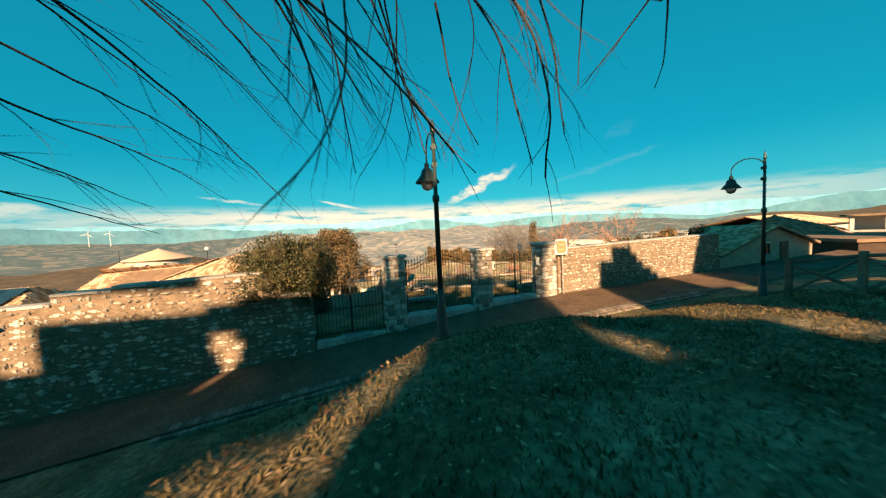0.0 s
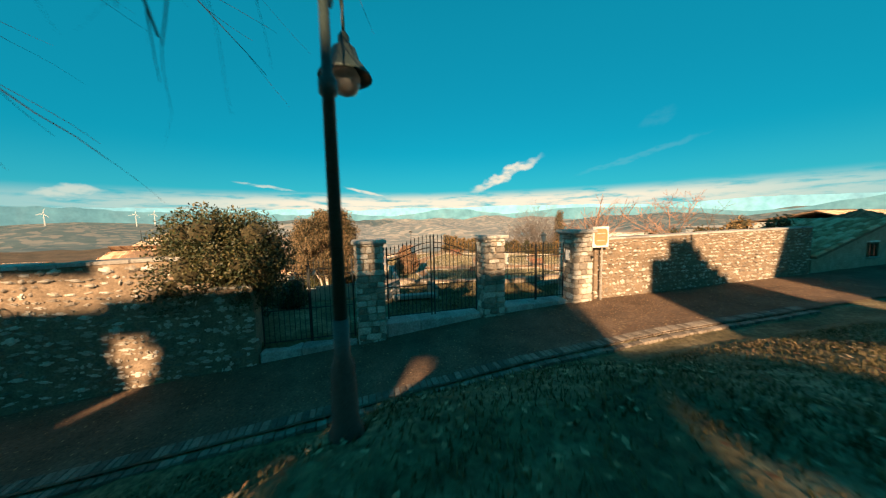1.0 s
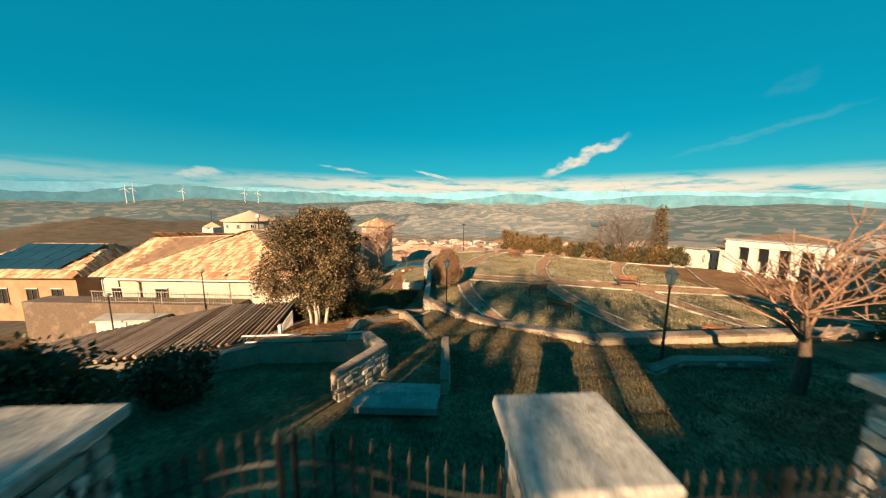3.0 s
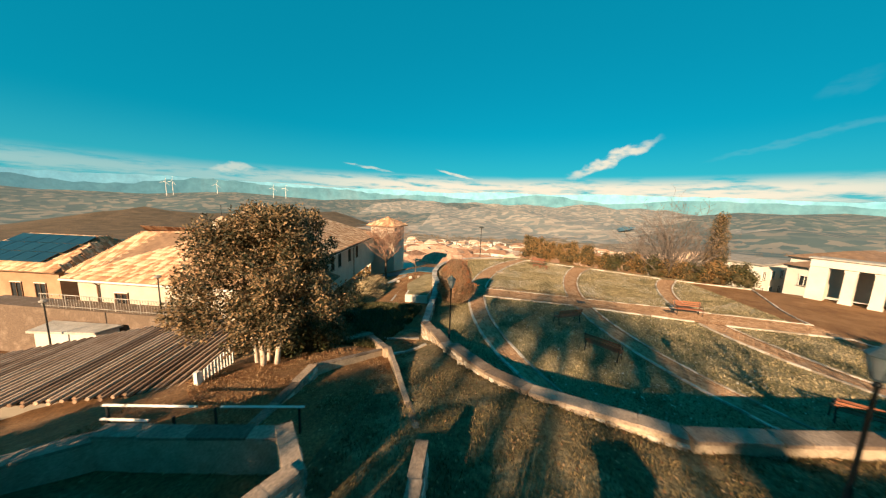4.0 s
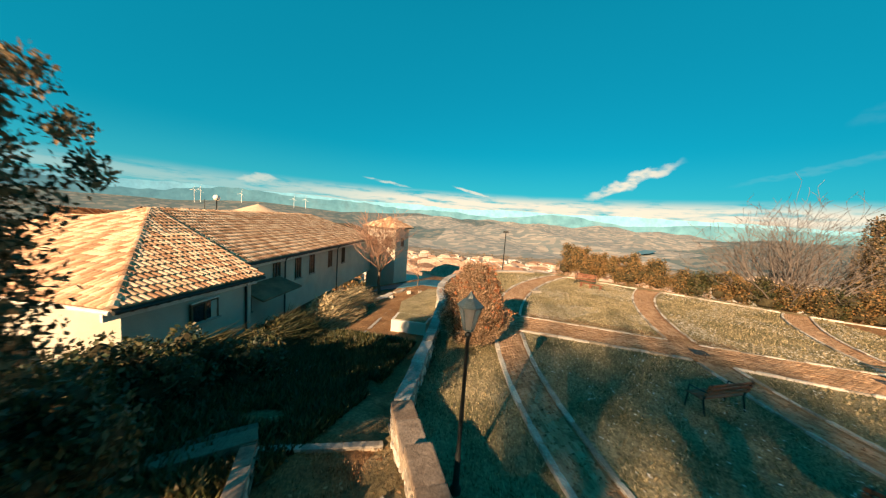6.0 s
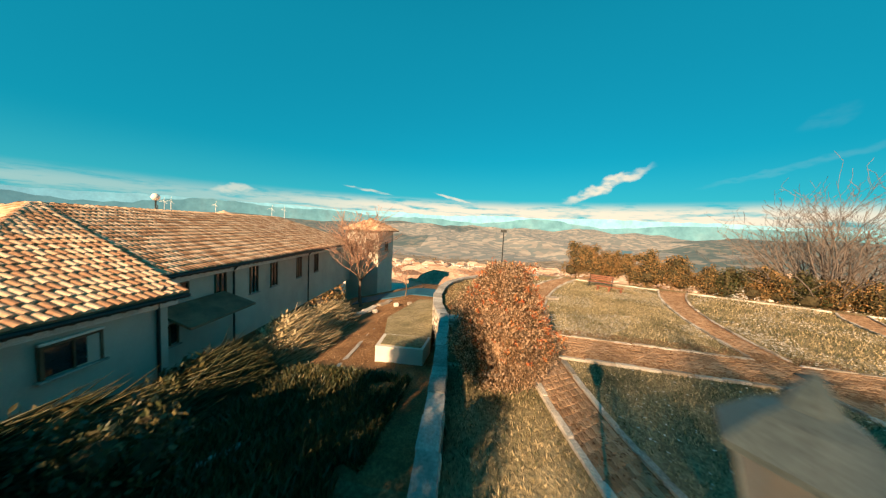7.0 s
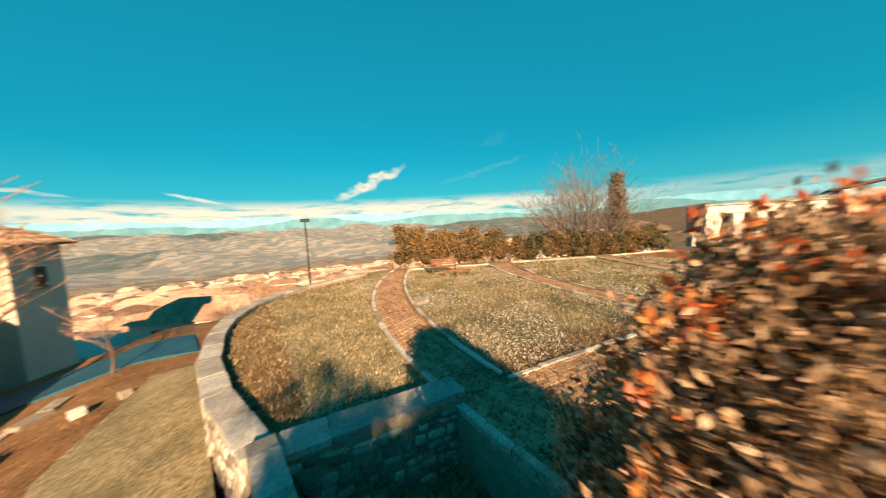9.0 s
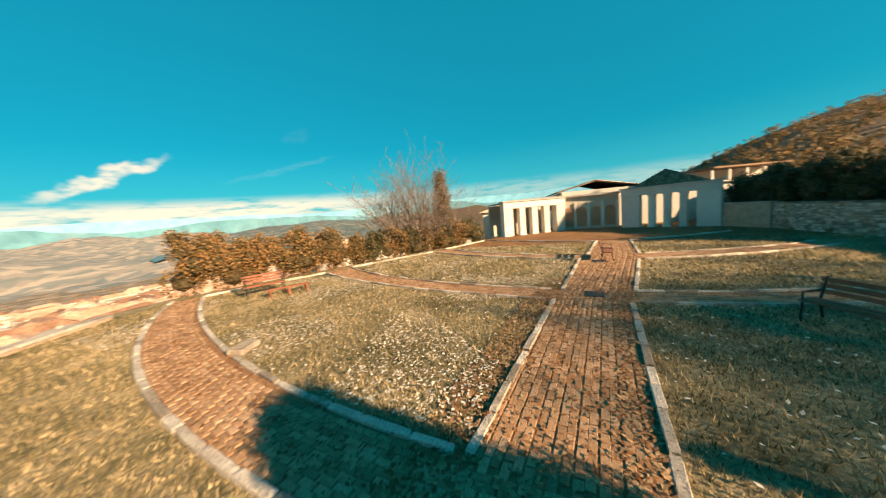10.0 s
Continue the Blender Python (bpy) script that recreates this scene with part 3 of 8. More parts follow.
# ---------------------------------------------------------------- stone pieces
STONES = []
for k in range(7):
    bm = bevelled((1, 1, 1), 0.17, 1, 0.06, k)
    me = bpy.data.meshes.new("stone")
    bm.to_mesh(me)
    bm.free()
    me.materials.append(M_STONE)
    STONES.append(me)
FIELD_STONES = []
for k in range(7):
    bm = bevelled((1, 1, 1), 0.30, 2, 0.07, 40 + k)
    me = bpy.data.meshes.new("stone")
    bm.to_mesh(me)
    bm.free()
    me.materials.append(M_STONE)
    FIELD_STONES.append(me)
BLOCK = bpy.data.meshes.new("block")
bm = bevelled((1, 1, 1), 0.05, 1, 0.012, 3)
bm.to_mesh(BLOCK)
bm.free()
PAVER = bpy.data.meshes.new("paver")
bm = bevelled((1, 1, 1), 0.06, 1)
for f_ in [f_ for f_ in bm.faces if f_.normal.z < -0.5]:
    bm.faces.remove(f_)
bm.to_mesh(PAVER)
bm.free()


def place(name, me, material, parent, m):
    ob = new(name, me)
    if len(me.materials) == 0:
        me.materials.append(material)
    ob.parent = parent
    ob.matrix_basis = m
    return ob


def rubble(parent, length, z_low, z_top, face_y, seed, course=(0.11, 0.21), wide=(0.14, 0.42), limit=300, at=Matrix(), gap=0.028, depth=0.10, skip=0.10, tilt=9, field=False):
    """Uneven courses of stones on a face; z_low and z_top are functions along the length."""
    rng = random.Random(seed)
    todo = []
    z = min(z_low(0), z_low(length), z_low(length / 2)) - 0.05
    top = max(z_top(length * k / 20) for k in range(21))
    while z < top:
        h = rng.uniform(*course)
        x = rng.uniform(-0.2, 0.0)
        while x < length:
            w = rng.uniform(*wide) * (1.0 if rng.random() < 0.8 else 0.6)
            xm = x + w / 2
            if rng.random() > skip and 0.05 < xm < length - 0.05 and z + h * 0.6 < z_top(xm) and z + h > z_low(xm):
                hh = min(h, z_top(xm) - z)
                e = rng.uniform(-0.035, 0.012)
                hh *= rng.uniform(0.75, 1.12)
                todo.append(at @ pose(xm, face_y - e, z + hh / 2 + rng.uniform(-0.03, 0.03), rng.uniform(-3, 3), rng.uniform(-tilt, tilt), 0) @ Matrix.Diagonal((w - gap, depth, max(hh - gap, 0.06), 1)))
            x += w
        z += h
    for m in todo[:limit]:
        place("stone", rng.choice(FIELD_STONES if field else STONES), M_STONE, parent, m)
    if len(todo) > limit:
        ob = joined("stone_courses", FIELD_STONES[0] if field else STONES[0], todo[limit:], M_STONEJ, parent)
        ob["kind"] = "stuff"


def wall_along(name, a, b, z_low, z_top, thick, label, seed, cat="wall", cap=0.0, stones=True, cap_over=0.04, kind="structure", cap_m=None, **kw):
    """A stone wall from a to b in plan; heights given as functions along its length."""
    (ax, ay), (bx, by) = a, b
    L = math.hypot(bx - ax, by - ay)
    at = pose(ax, ay, 0, 0, 0, math.degrees(math.atan2(by - ay, bx - ax)))
    root = thing(name, label, cat, at, kind=kind)
    bm = bmesh.new()
    n = max(2, int(L / 0.6))
    rows = []
    for i in range(n + 1):
        x = L * i / n
        rows.append([bm.verts.new((x, y, z)) for y, z in ((-thick / 2, z_low(x) - 0.5), (thick / 2, z_low(x) - 0.5), (thick / 2, z_top(x)), (-thick / 2, z_top(x)))])
    for p, q in zip(rows, rows[1:]):
        for k in range(4):
            bm.faces.new((p[k], q[k], q[(k + 1) % 4], p[(k + 1) % 4]))
    bm.faces.new(rows[0])
    bm.faces.new(rows[-1][::-1])
    bmesh.ops.recalc_face_normals(bm, faces=bm.faces)
    part("core", bm, M_TANMORTAR if kw.get("field") else M_MORTAR, root)
    if stones:
        rubble(root, L, z_low, z_top, -thick / 2, seed, **kw)
    if cap:
        rng = random.Random(seed + 50)
        x = 0
        while x < L - 0.05:
            w = min(rng.uniform(0.6, 1.1), L - x)
            xm = x + w / 2
            sl = math.degrees(math.atan2(z_top(min(xm + 0.3, L)) - z_top(max(xm - 0.3, 0)), 0.6))
            place("capstone", BLOCK if cap_m is None else BLOCK_S, cap_m or M_CAP, root, pose(xm, rng.uniform(-0.015, 0.015), z_top(xm) + cap / 2 + rng.uniform(-0.008, 0.012), 0, -sl if abs(sl) < 15 else 0, rng.uniform(-1, 1)) @ Matrix.Diagonal((w - 0.012, thick + 2 * cap_over, cap, 1)))
            x += w
    return root


BLOCK.materials.append(M_CAP)
BLOCK_S = BLOCK.copy()
BLOCK_S.materials.clear()
BLOCK_S.materials.append(M_SLAB)


def on_wall(x):
    return (x, WALL_S * x)


def base_at(x0, k=math.hypot(1, WALL_S)):
    return lambda s: float(road_z(x0 + s / k))


# boundary wall beside the lane, west of the gates
wall_along("wall_west", on_wall(-14.6), on_wall(-12.9), base_at(-14.6), lambda s: 1.72, 0.45, "rubble limestone wall with worn capping, lower stretch", 11, cap=0.08, course=(0.10, 0.22), wide=(0.12, 0.36), gap=0.045, skip=0.16, tilt=16, field=True)
wall_along("wall_west", on_wall(-12.9), on_wall(-11.6), base_at(-12.9), lambda s: 1.98, 0.45, "rubble limestone wall with worn capping", 12, cap=0.08, course=(0.10, 0.22), wide=(0.12, 0.36), gap=0.045, skip=0.16, tilt=16, field=True)
wall_along("wall_west", on_wall(-11.6), on_wall(-7.3), base_at(-11.6), lambda s: 2.06 + 0.02 * s, 0.45, "rubble limestone wall along the lane, capped with stone slabs", 13, cap=0.09, course=(0.10, 0.22), wide=(0.12, 0.36), gap=0.045, skip=0.16, tilt=16, field=True)
wall_along("wall_west", on_wall(-22.0), on_wall(-14.6), base_at(-22.0), lambda s: 1.2 + 0.05 * s, 0.45, "rubble limestone wall along the lane", 14, cap=0.08, course=(0.10, 0.22), wide=(0.12, 0.36), gap=0.045, skip=0.16, tilt=16, field=True)
# a plastered pier where the hedge bush stands
wall_along("wall_pier", on_wall(-7.3), on_wall(-6.35), base_at(-7.3), lambda s: 1.35, 0.6, "rough stone pier at the wall's end", 15, cap=0.06, course=(0.10, 0.22), wide=(0.12, 0.36), gap=0.045, skip=0.16, tilt=16, field=True)
# east of the gates
wall_along("wall_east", on_wall(4.25), on_wall(16.2), base_at(4.25), lambda s: 2.16 + 0.012 * s, 0.45, "sunlit rubble limestone wall with thin dark capping", 16, cap=0.07, limit=300, course=(0.09, 0.19), wide=(0.09, 0.27), gap=0.04, skip=0.14, tilt=20, field=True)

# ---------------------------------------------------------------- gate pillars
TURN = math.degrees(math.atan(WALL_S))


def pillar(x, w, z0, z1, seed, label):
    at = pose(x, WALL_S * x - 0.02, 0, 0, 0, TURN)
    root = thing("gate_pillar", label, "pillar", at, group="gate pillars")
    bm = bmesh.new()
    box(bm, (0, 0, (z0 + z1) / 2 - 0.2), (w - 0.10, w - 0.10, z1 - z0 + 0.4))
    part("core", bm, M_MORTAR, root)
    rng = random.Random(seed)
    for side in range(4):
        z = z0 - 0.05
        turn = pose(0, 0, 0, 0, 0, 90 * side)
        while z < z1 - 0.06:
            h = min(rng.uniform(0.12, 0.24), z1 - z)
            x0 = -w / 2
            while x0 < w / 2 - 0.03:
                ww = min(rng.uniform(0.16, 0.42), w / 2 - x0)
                if w / 2 - x0 - ww < 0.09:
                    ww = w / 2 - x0
                place("stone", rng.choice(STONES), M_STONE, root, turn @ pose(x0 + ww / 2, -w / 2 + 0.04 + rng.uniform(-0.015, 0.015), z + h / 2, rng.uniform(-2, 2), rng.uniform(-2, 2), 0) @ Matrix.Diagonal((ww - 0.02, 0.13, h - 0.02, 1)))
                x0 += ww
            z += h
    bm = bevelled((w + 0.20, w + 0.20, 0.10), 0.02, 1, 0.008, seed)
    part("capstone", bm, M_CAP, root, "flat grey weathered capstone", m=pose(0, 0, z1 + 0.05))
    bm = bevelled((w + 0.06, w + 0.06, 0.05), 0.01)
    part("bed_slab", bm, M_CAP, root, m=pose(0, 0, z1 - 0.015))
    return root


pillar(-3.42, 0.76, -0.62, 2.36, 1, "square limestone gate pillar with flat capstone")
pillar(0.36, 0.70, -0.22, 2.38, 2, "square limestone gate pillar, sunlit at the top")
pillar(3.62, 0.78, -0.08, 2.46, 3, "broad sunlit limestone gate pillar beside a sign")

# raised threshold under the gates
root = thing("threshold", "worn stone step under the iron gates", "step", pose(0, 0, 0, 0, 0, TURN), kind="structure")
k_ = 1 / math.cos(radians(TURN))
for a, b, z in ((-6.3, -3.85, -0.38), (-3.0, -0.05, 0.04), (0.8, 3.15, 0.18)):
    x = a
    while x < b - 0.1:
        w = min(0.98, b - x)
        place("slab", BLOCK, M_CAP, root, pose((x + w / 2) * k_, 0.06, z - 0.27, 0, -1.5, 0) @ Matrix.Diagonal((w * k_ - 0.01, 0.72, 0.48, 1)))
        x += w


# ---------------------------------------------------------------- iron gates
def gate(name, x0, x1, z0, top, label, mid=None, step=0.125):
    """A leaf of upright bars with spear tips between x0 and x1; top gives the height along it."""
    at = pose(0, -0.02, 0, 0, 0, TURN)
    root = thing(name, label, "gate", at, group="iron gates")
    a, b = x0 * k_, x1 * k_
    n = max(2, round((b - a) / step))
    for i in range(n + 1):
        x = a + (b - a) * i / n
        t = i / n
        bm = bmesh.new()
        edge = i in (0, n)
        r = 0.022 if edge else 0.0095
        zt = top(t)
        tube(bm, [(x, 0, z0 + (0 if edge else 0.06)), (x, 0, zt)], r, 6)
        tube(bm, [(x, 0, zt), (x, 0, zt + 0.035), (x, 0, zt + 0.12)], [r, r + 0.012, 0.002], 6)
        part("post" if edge else "bar", bm, M_IRON, root)
    for k, f in enumerate((lambda t: z0 + 0.08, mid or (lambda t: z0 + 0.95), lambda t: top(t) - 0.14, lambda t: top(t) - 0.30)):
        bm = bmesh.new()
        tube(bm, [(a + (b - a) * i / 10, 0, f(i / 10)) for i in range(11)], 0.014, 4)
        part("rail", bm, M_IRON, root)
    return root


gate("gate_leaf", -2.92, -1.60, 0.06, lambda t: 2.12 + 0.34 * math.sin(t * math.pi / 2) ** 2, "dark wrought-iron gate leaf with rising top and spear tips")
gate("gate_leaf", -1.50, -0.12, 0.06, lambda t: 2.12 + 0.34 * math.cos(t * math.pi / 2) ** 2, "dark wrought-iron gate leaf with falling top and spear tips")
gate("foot_gate", 0.86, 2.02, 0.2, lambda t: 2.02, "narrow dark iron foot gate with straight spear tips")
gate("foot_gate", 2.06, 3.12, 0.2, lambda t: 2.02, "narrow dark iron foot gate with straight spear tips")
gate("side_gate", -6.25, -5.08, -0.34, lambda t: 1.72, "dark iron fence panel between pier and pillar")
gate("side_gate", -5.04, -3.90, -0.34, lambda t: 1.84, "dark iron fence panel between pier and pillar")

# ---------------------------------------------------------------- retaining wall of the garden
TOPS = [(-2.36, -2.36), (-2.26, -2.16), (-2.16, -2.10), (-1.92, -1.84), (-1.60, -1.45), (-1.45, -1.27), (-1.27, -1.05), (-1.05, -1.02), (-1.02, -1.02)]
for k, ((a, b), (za, zb)) in enumerate(zip(zip(RET, RET[1:]), TOPS)):
    turned = k < 2 or k > 6
    if turned:
        za, zb = zb, za
    zf = lambda s, za=za, zb=zb, ll=math.dist(a, b): za + (zb - za) * s / ll
    wall_along("retaining_wall", b if turned else a, a if turned else b, (lambda s: -3.9) if k < 2 else (lambda s: PARK_Z), zf, 0.30 if k < 2 else 0.42, "stepped dry-stone retaining wall with brown slab capping", 30 + k, cap=0.10, limit=100, cap_over=0.03, cap_m=M_SLAB if k > 1 else None)
# curved rim of the garden towards the courtyard
for k, (a, b) in enumerate(zip(RIM, RIM[1:])):
    wall_along("garden_rim", b, a, lambda s: -4.6, lambda s: -2.52, 0.36, "pale curved garden wall with smooth stone coping", 60 + k, cap=0.10, limit=40, cap_over=0.05)
wall_along("garden_rim", (-3.7, 26.75), (-0.95, 26.5), lambda s: -3.6, lambda s: -2.44, 0.46, "pale coping stones across the planting bed", 71, cap=0.10, limit=60, cap_over=0.05)

wall_along("pit_wall", (-1.12, 23.2), (-1.06, 26.45), lambda s: -3.6, lambda s: PARK_Z - 0.02, 0.22, "low stone face of the sunken bed", 72, cap=0.0, limit=40)
wall_along("pit_wall", (-3.3, 23.22), (-1.1, 23.22), lambda s: -3.6, lambda s: PARK_Z - 0.03, 0.22, "low stone face of the sunken bed", 73, cap=0.0, limit=40)

# ---------------------------------------------------------------- garden paths


def arc_pts(points, n=40):
    """A smooth line through plan points."""
    p = np.array(points, float)
    d = np.r_[0, np.cumsum(np.hypot(*np.diff(p, axis=0).T))]
    t = np.linspace(0, d[-1], n)
    c = []
    for q in (p[:, 0], p[:, 1]):
        co = np.polyfit(d, q, min(5, len(p) - 1))
        c.append(np.polyval(co, t))
    return np.stack(c, 1)


ARC1_OUT = [(4.2, 41.3), (2.7, 38.9), (1.1, 36.4), (0.2, 34.2), (-0.45, 31.7), (-0.85, 29.3), (-1.02, 26.5), (-1.02, 23.4), (-0.62, 20.2), (0.0, 17.6), (0.75, 15.6), (2.0, 13.4), (3.6, 11.3)]
ARC1_IN = [(5.2, 40.7), (3.6, 38.2), (2.1, 34.9), (1.35, 32.6), (0.77, 30.5), (0.33, 28.5), (0.12, 26.4), (0.0, 24.4), (0.32, 21.4), (0.92, 18.6), (1.75, 15.9), (2.7, 13.6), (4.6, 10.6)]
ARC2_OUT = [(10.2, 38.3), (8.1, 33.6), (7.0, 29.8), (6.36, 25.75), (6.42, 23.8), (6.5, 21.0), (6.85, 18.6), (7.45, 16.6), (8.5, 14.3), (9.9, 11.6)]
ARC2_IN = [(11.8, 37.8), (9.4, 33.6), (8.15, 29.4), (7.45, 25.5), (7.42, 23.4), (7.7, 20.9), (8.1, 18.4), (8.75, 16.3), (9.7, 14.3), (11.2, 11.8)]
ARC3_OUT = [(17.6, 34.7), (15.5, 31.6), (14.2, 28.3), (13.35, 24.9), (13.05, 22.4), (13.3, 20.4), (13.75, 18.5), (14.4, 17.0), (16.0, 14.0)]
ARC3_IN = [(18.7, 34.3), (16.4, 30.8), (15.0, 27.3), (14.45, 24.4), (14.5, 22.2), (14.85, 20.1), (15.2, 18.4), (15.7, 16.9), (17.3, 14.2)]
ARC4 = [(23.9, 32.5), (22.7, 29.8), (21.2, 26.6), (20.3, 23.6)]
ARC4_LOW = [(20.4, 21.6), (21.4, 18.5), (23.2, 15.2)]
AXIS_N = [(0.14, 26.4), (6.4, 25.72), (7.5, 25.5), (13.3, 24.8), (14.45, 24.4), (20.4, 23.5)]
AXIS_S = [(0.0, 24.35), (6.45, 23.72), (7.45, 23.45), (13.0, 22.35), (14.5, 22.05), (20.4, 21.5)]


def split_at(pts):
    """The two stretches of an arc on either side of the axis path."""
    p = arc_pts(pts, 70)
    lo = [q for q in p if q[1] < np.interp(q[0], [a for a, _ in AXIS_S], [b for _, b in AXIS_S]) + 0.02]
    hi = [q for q in p if q[1] > np.interp(q[0], [a for a, _ in AXIS_N], [b for _, b in AXIS_N]) - 0.02]
    return hi, lo


kerb_root = thing("kerb", "pale weathered kerbstones edging lawns and brick paths", "kerb", kind="structure")


def kerb_line(pts, seed, w=0.108, h=0.125):
    rng = random.Random(seed)
    p = np.array(pts, float)
    d = np.r_[0, np.cumsum(np.hypot(*np.diff(p, axis=0).T))]
    s = 0.0
    while s < d[-1] - 0.2:
        e = min(s + rng.uniform(0.55, 0.95), d[-1])
        a = np.array([np.interp(s, d, p[:, 0]), np.interp(s, d, p[:, 1])])
        b = np.array([np.interp(e, d, p[:, 0]), np.interp(e, d, p[:, 1])])
        m, q = (a + b) / 2, b - a
        place("kerbstone", KERBM, M_KERB, kerb_root, pose(m[0], m[1], PARK_Z + 0.02 + rng.uniform(-0.018, 0.016), rng.uniform(-4, 4), rng.uniform(-1.0, 1.0), math.degrees(math.atan2(q[1], q[0])) + rng.uniform(-1.2, 1.2)) @ Matrix.Diagonal((np.hypot(*q) - rng.uniform(0.01, 0.03), w * rng.uniform(0.88, 1.12), h, 1)))
        s = e


KERBM = bpy.data.meshes.new("kerbstone")
bm = bevelled((1, 1, 1), 0.08, 1, 0.02, 8)
bm.to_mesh(KERBM)
bm.free()
a1o_, a1i_ = arc_pts(ARC1_OUT, 70), split_at(ARC1_IN)
kerb_line(a1o_, 1, 0.145)
for q_ in a1i_:
    kerb_line(q_, 2, 0.135)
for k, ar in enumerate((ARC2_OUT, ARC2_IN, ARC3_OUT, ARC3_IN)):
    for q_ in split_at(ar):
        if len(q_) > 3:
            kerb_line(q_, 10 + k)
kerb_line(arc_pts(ARC4, 20), 21)
kerb_line(arc_pts(ARC4_LOW, 20), 22)
for line in (AXIS_N, AXIS_S):
    for a, b in ((0, 1), (2, 3), (4, 5)):
        kerb_line([line[a], line[b]], 30 + a, 0.13)
for a, b in (((5.2, 40.7), (10.2, 38.3)), ((11.8, 37.8), (17.6, 34.7)), ((18.7, 34.3), (23.9, 32.5))):
    kerb_line([a, b], 40)


def ribbon(pa, pb, n=60):
    return arc_pts(pa, n), arc_pts(pb, n)


def flat_strip(name, pa, pb, z, material, parent):
    v = np.concatenate([np.c_[pa, np.full(len(pa), z)], np.c_[pb, np.full(len(pb), z)]])
    n = len(pa)
    i = np.arange(n - 1)
    return link(name, arrays(name, v, np.stack([i, i + 1, i + n + 1, i + n], 1)), material, parent)


path_root = thing("brick_path", "reddish brick garden path with leaf litter", "path", kind="structure")
for k, (pa, pb) in enumerate(((ARC1_OUT, ARC1_IN), (ARC2_OUT, ARC2_IN), (ARC3_OUT, ARC3_IN))):
    a_, b_ = ribbon(pa, pb)
    flat_strip("bedding", a_, b_, PARK_Z + 0.028 + 0.001 * k, M_SAND, path_root)
flat_strip("bedding", np.array(AXIS_N), np.array(AXIS_S), PARK_Z + 0.034, M_SAND, path_root)
rngp = random.Random(9)
# brick setts in rows along the axis path: the near stretch singly, the rest joined
near_m, far_m = [], []
PL, PW = 0.25, 0.12
u = 0.05
while u < 20.2:
    tn = np.interp(u, [a for a, _ in AXIS_N], [b for _, b in AXIS_N])
    ts = np.interp(u, [a for a, _ in AXIS_S], [b for _, b in AXIS_S])
    row = 0
    y = ts + 0.12
    while y < tn - 0.12:
        off = (row % 2) * PL / 2
        m = pose(u + off, y + PW / 2, PARK_Z + 0.022 + rngp.uniform(-0.006, 0.006), rngp.uniform(-1.5, 1.5), rngp.uniform(-1.5, 1.5), -4.9 + rngp.uniform(-2, 2)) @ Matrix.Diagonal((PL - 0.02, PW - 0.016, 0.05, 1))
        if rngp.random() > 0.04:
            (near_m if u < 4.9 else far_m).append(m)
        y += PW
        row += 1
    u += PL
for m in near_m[:300]:
    place("brick", PAVER, M_BRICK, path_root, m)
PAVER_J = PAVER.copy()
PAVER_J.materials.clear()
joined("brick_field", PAVER_J, near_m[300:] + far_m, M_BRICKJ, path_root)["kind"] = "stuff"
arc_m = []
for pa, pb in ((ARC1_OUT, ARC1_IN), (ARC2_OUT, ARC2_IN), (ARC3_OUT, ARC3_IN)):
    a_, b_ = ribbon(pa, pb, 100)
    L = np.hypot(*np.diff((a_ + b_) / 2, axis=0).T).sum()
    n = int(L / PL)
    for i in range(n):
        t = (i + 0.5) / n * 99
        j = min(int(t), 98)
        A = a_[j] + (a_[j + 1] - a_[j]) * (t - j)
        B = b_[j] + (b_[j + 1] - b_[j]) * (t - j)
        dirv = (a_[j + 1] + b_[j + 1] - a_[j] - b_[j])
        ang = math.degrees(math.atan2(dirv[1], dirv[0]))
        w = np.hypot(*(B - A))
        rows = max(1, int((w - 0.2) / PW))
        for r in range(rows):
            q = A + (B - A) * ((0.1 + PW * (r + 0.5)) / w)
            sh = (r % 2) * PL / 2
            if np.interp(q[0], [a for a, _ in AXIS_S], [b for _, b in AXIS_S]) < q[1] < np.interp(q[0], [a for a, _ in AXIS_N], [b for _, b in AXIS_N]) and q[0] > 0.05:
                continue
            arc_m.append(pose(q[0] + math.cos(radians(ang)) * sh, q[1] + math.sin(radians(ang)) * sh, PARK_Z + 0.02 + rngp.uniform(-0.006, 0.006), rngp.uniform(-1.5, 1.5), rngp.uniform(-1.5, 1.5), ang + rngp.uniform(-2, 2)) @ Matrix.Diagonal((PL - 0.02, PW - 0.016, 0.05, 1)))
joined("brick_arcs", PAVER_J, arc_m, M_BRICKJ, path_root)["kind"] = "stuff"

# ---------------------------------------------------------------- street lamps
def gz(x, y):
    return float(ground_z(x, y))


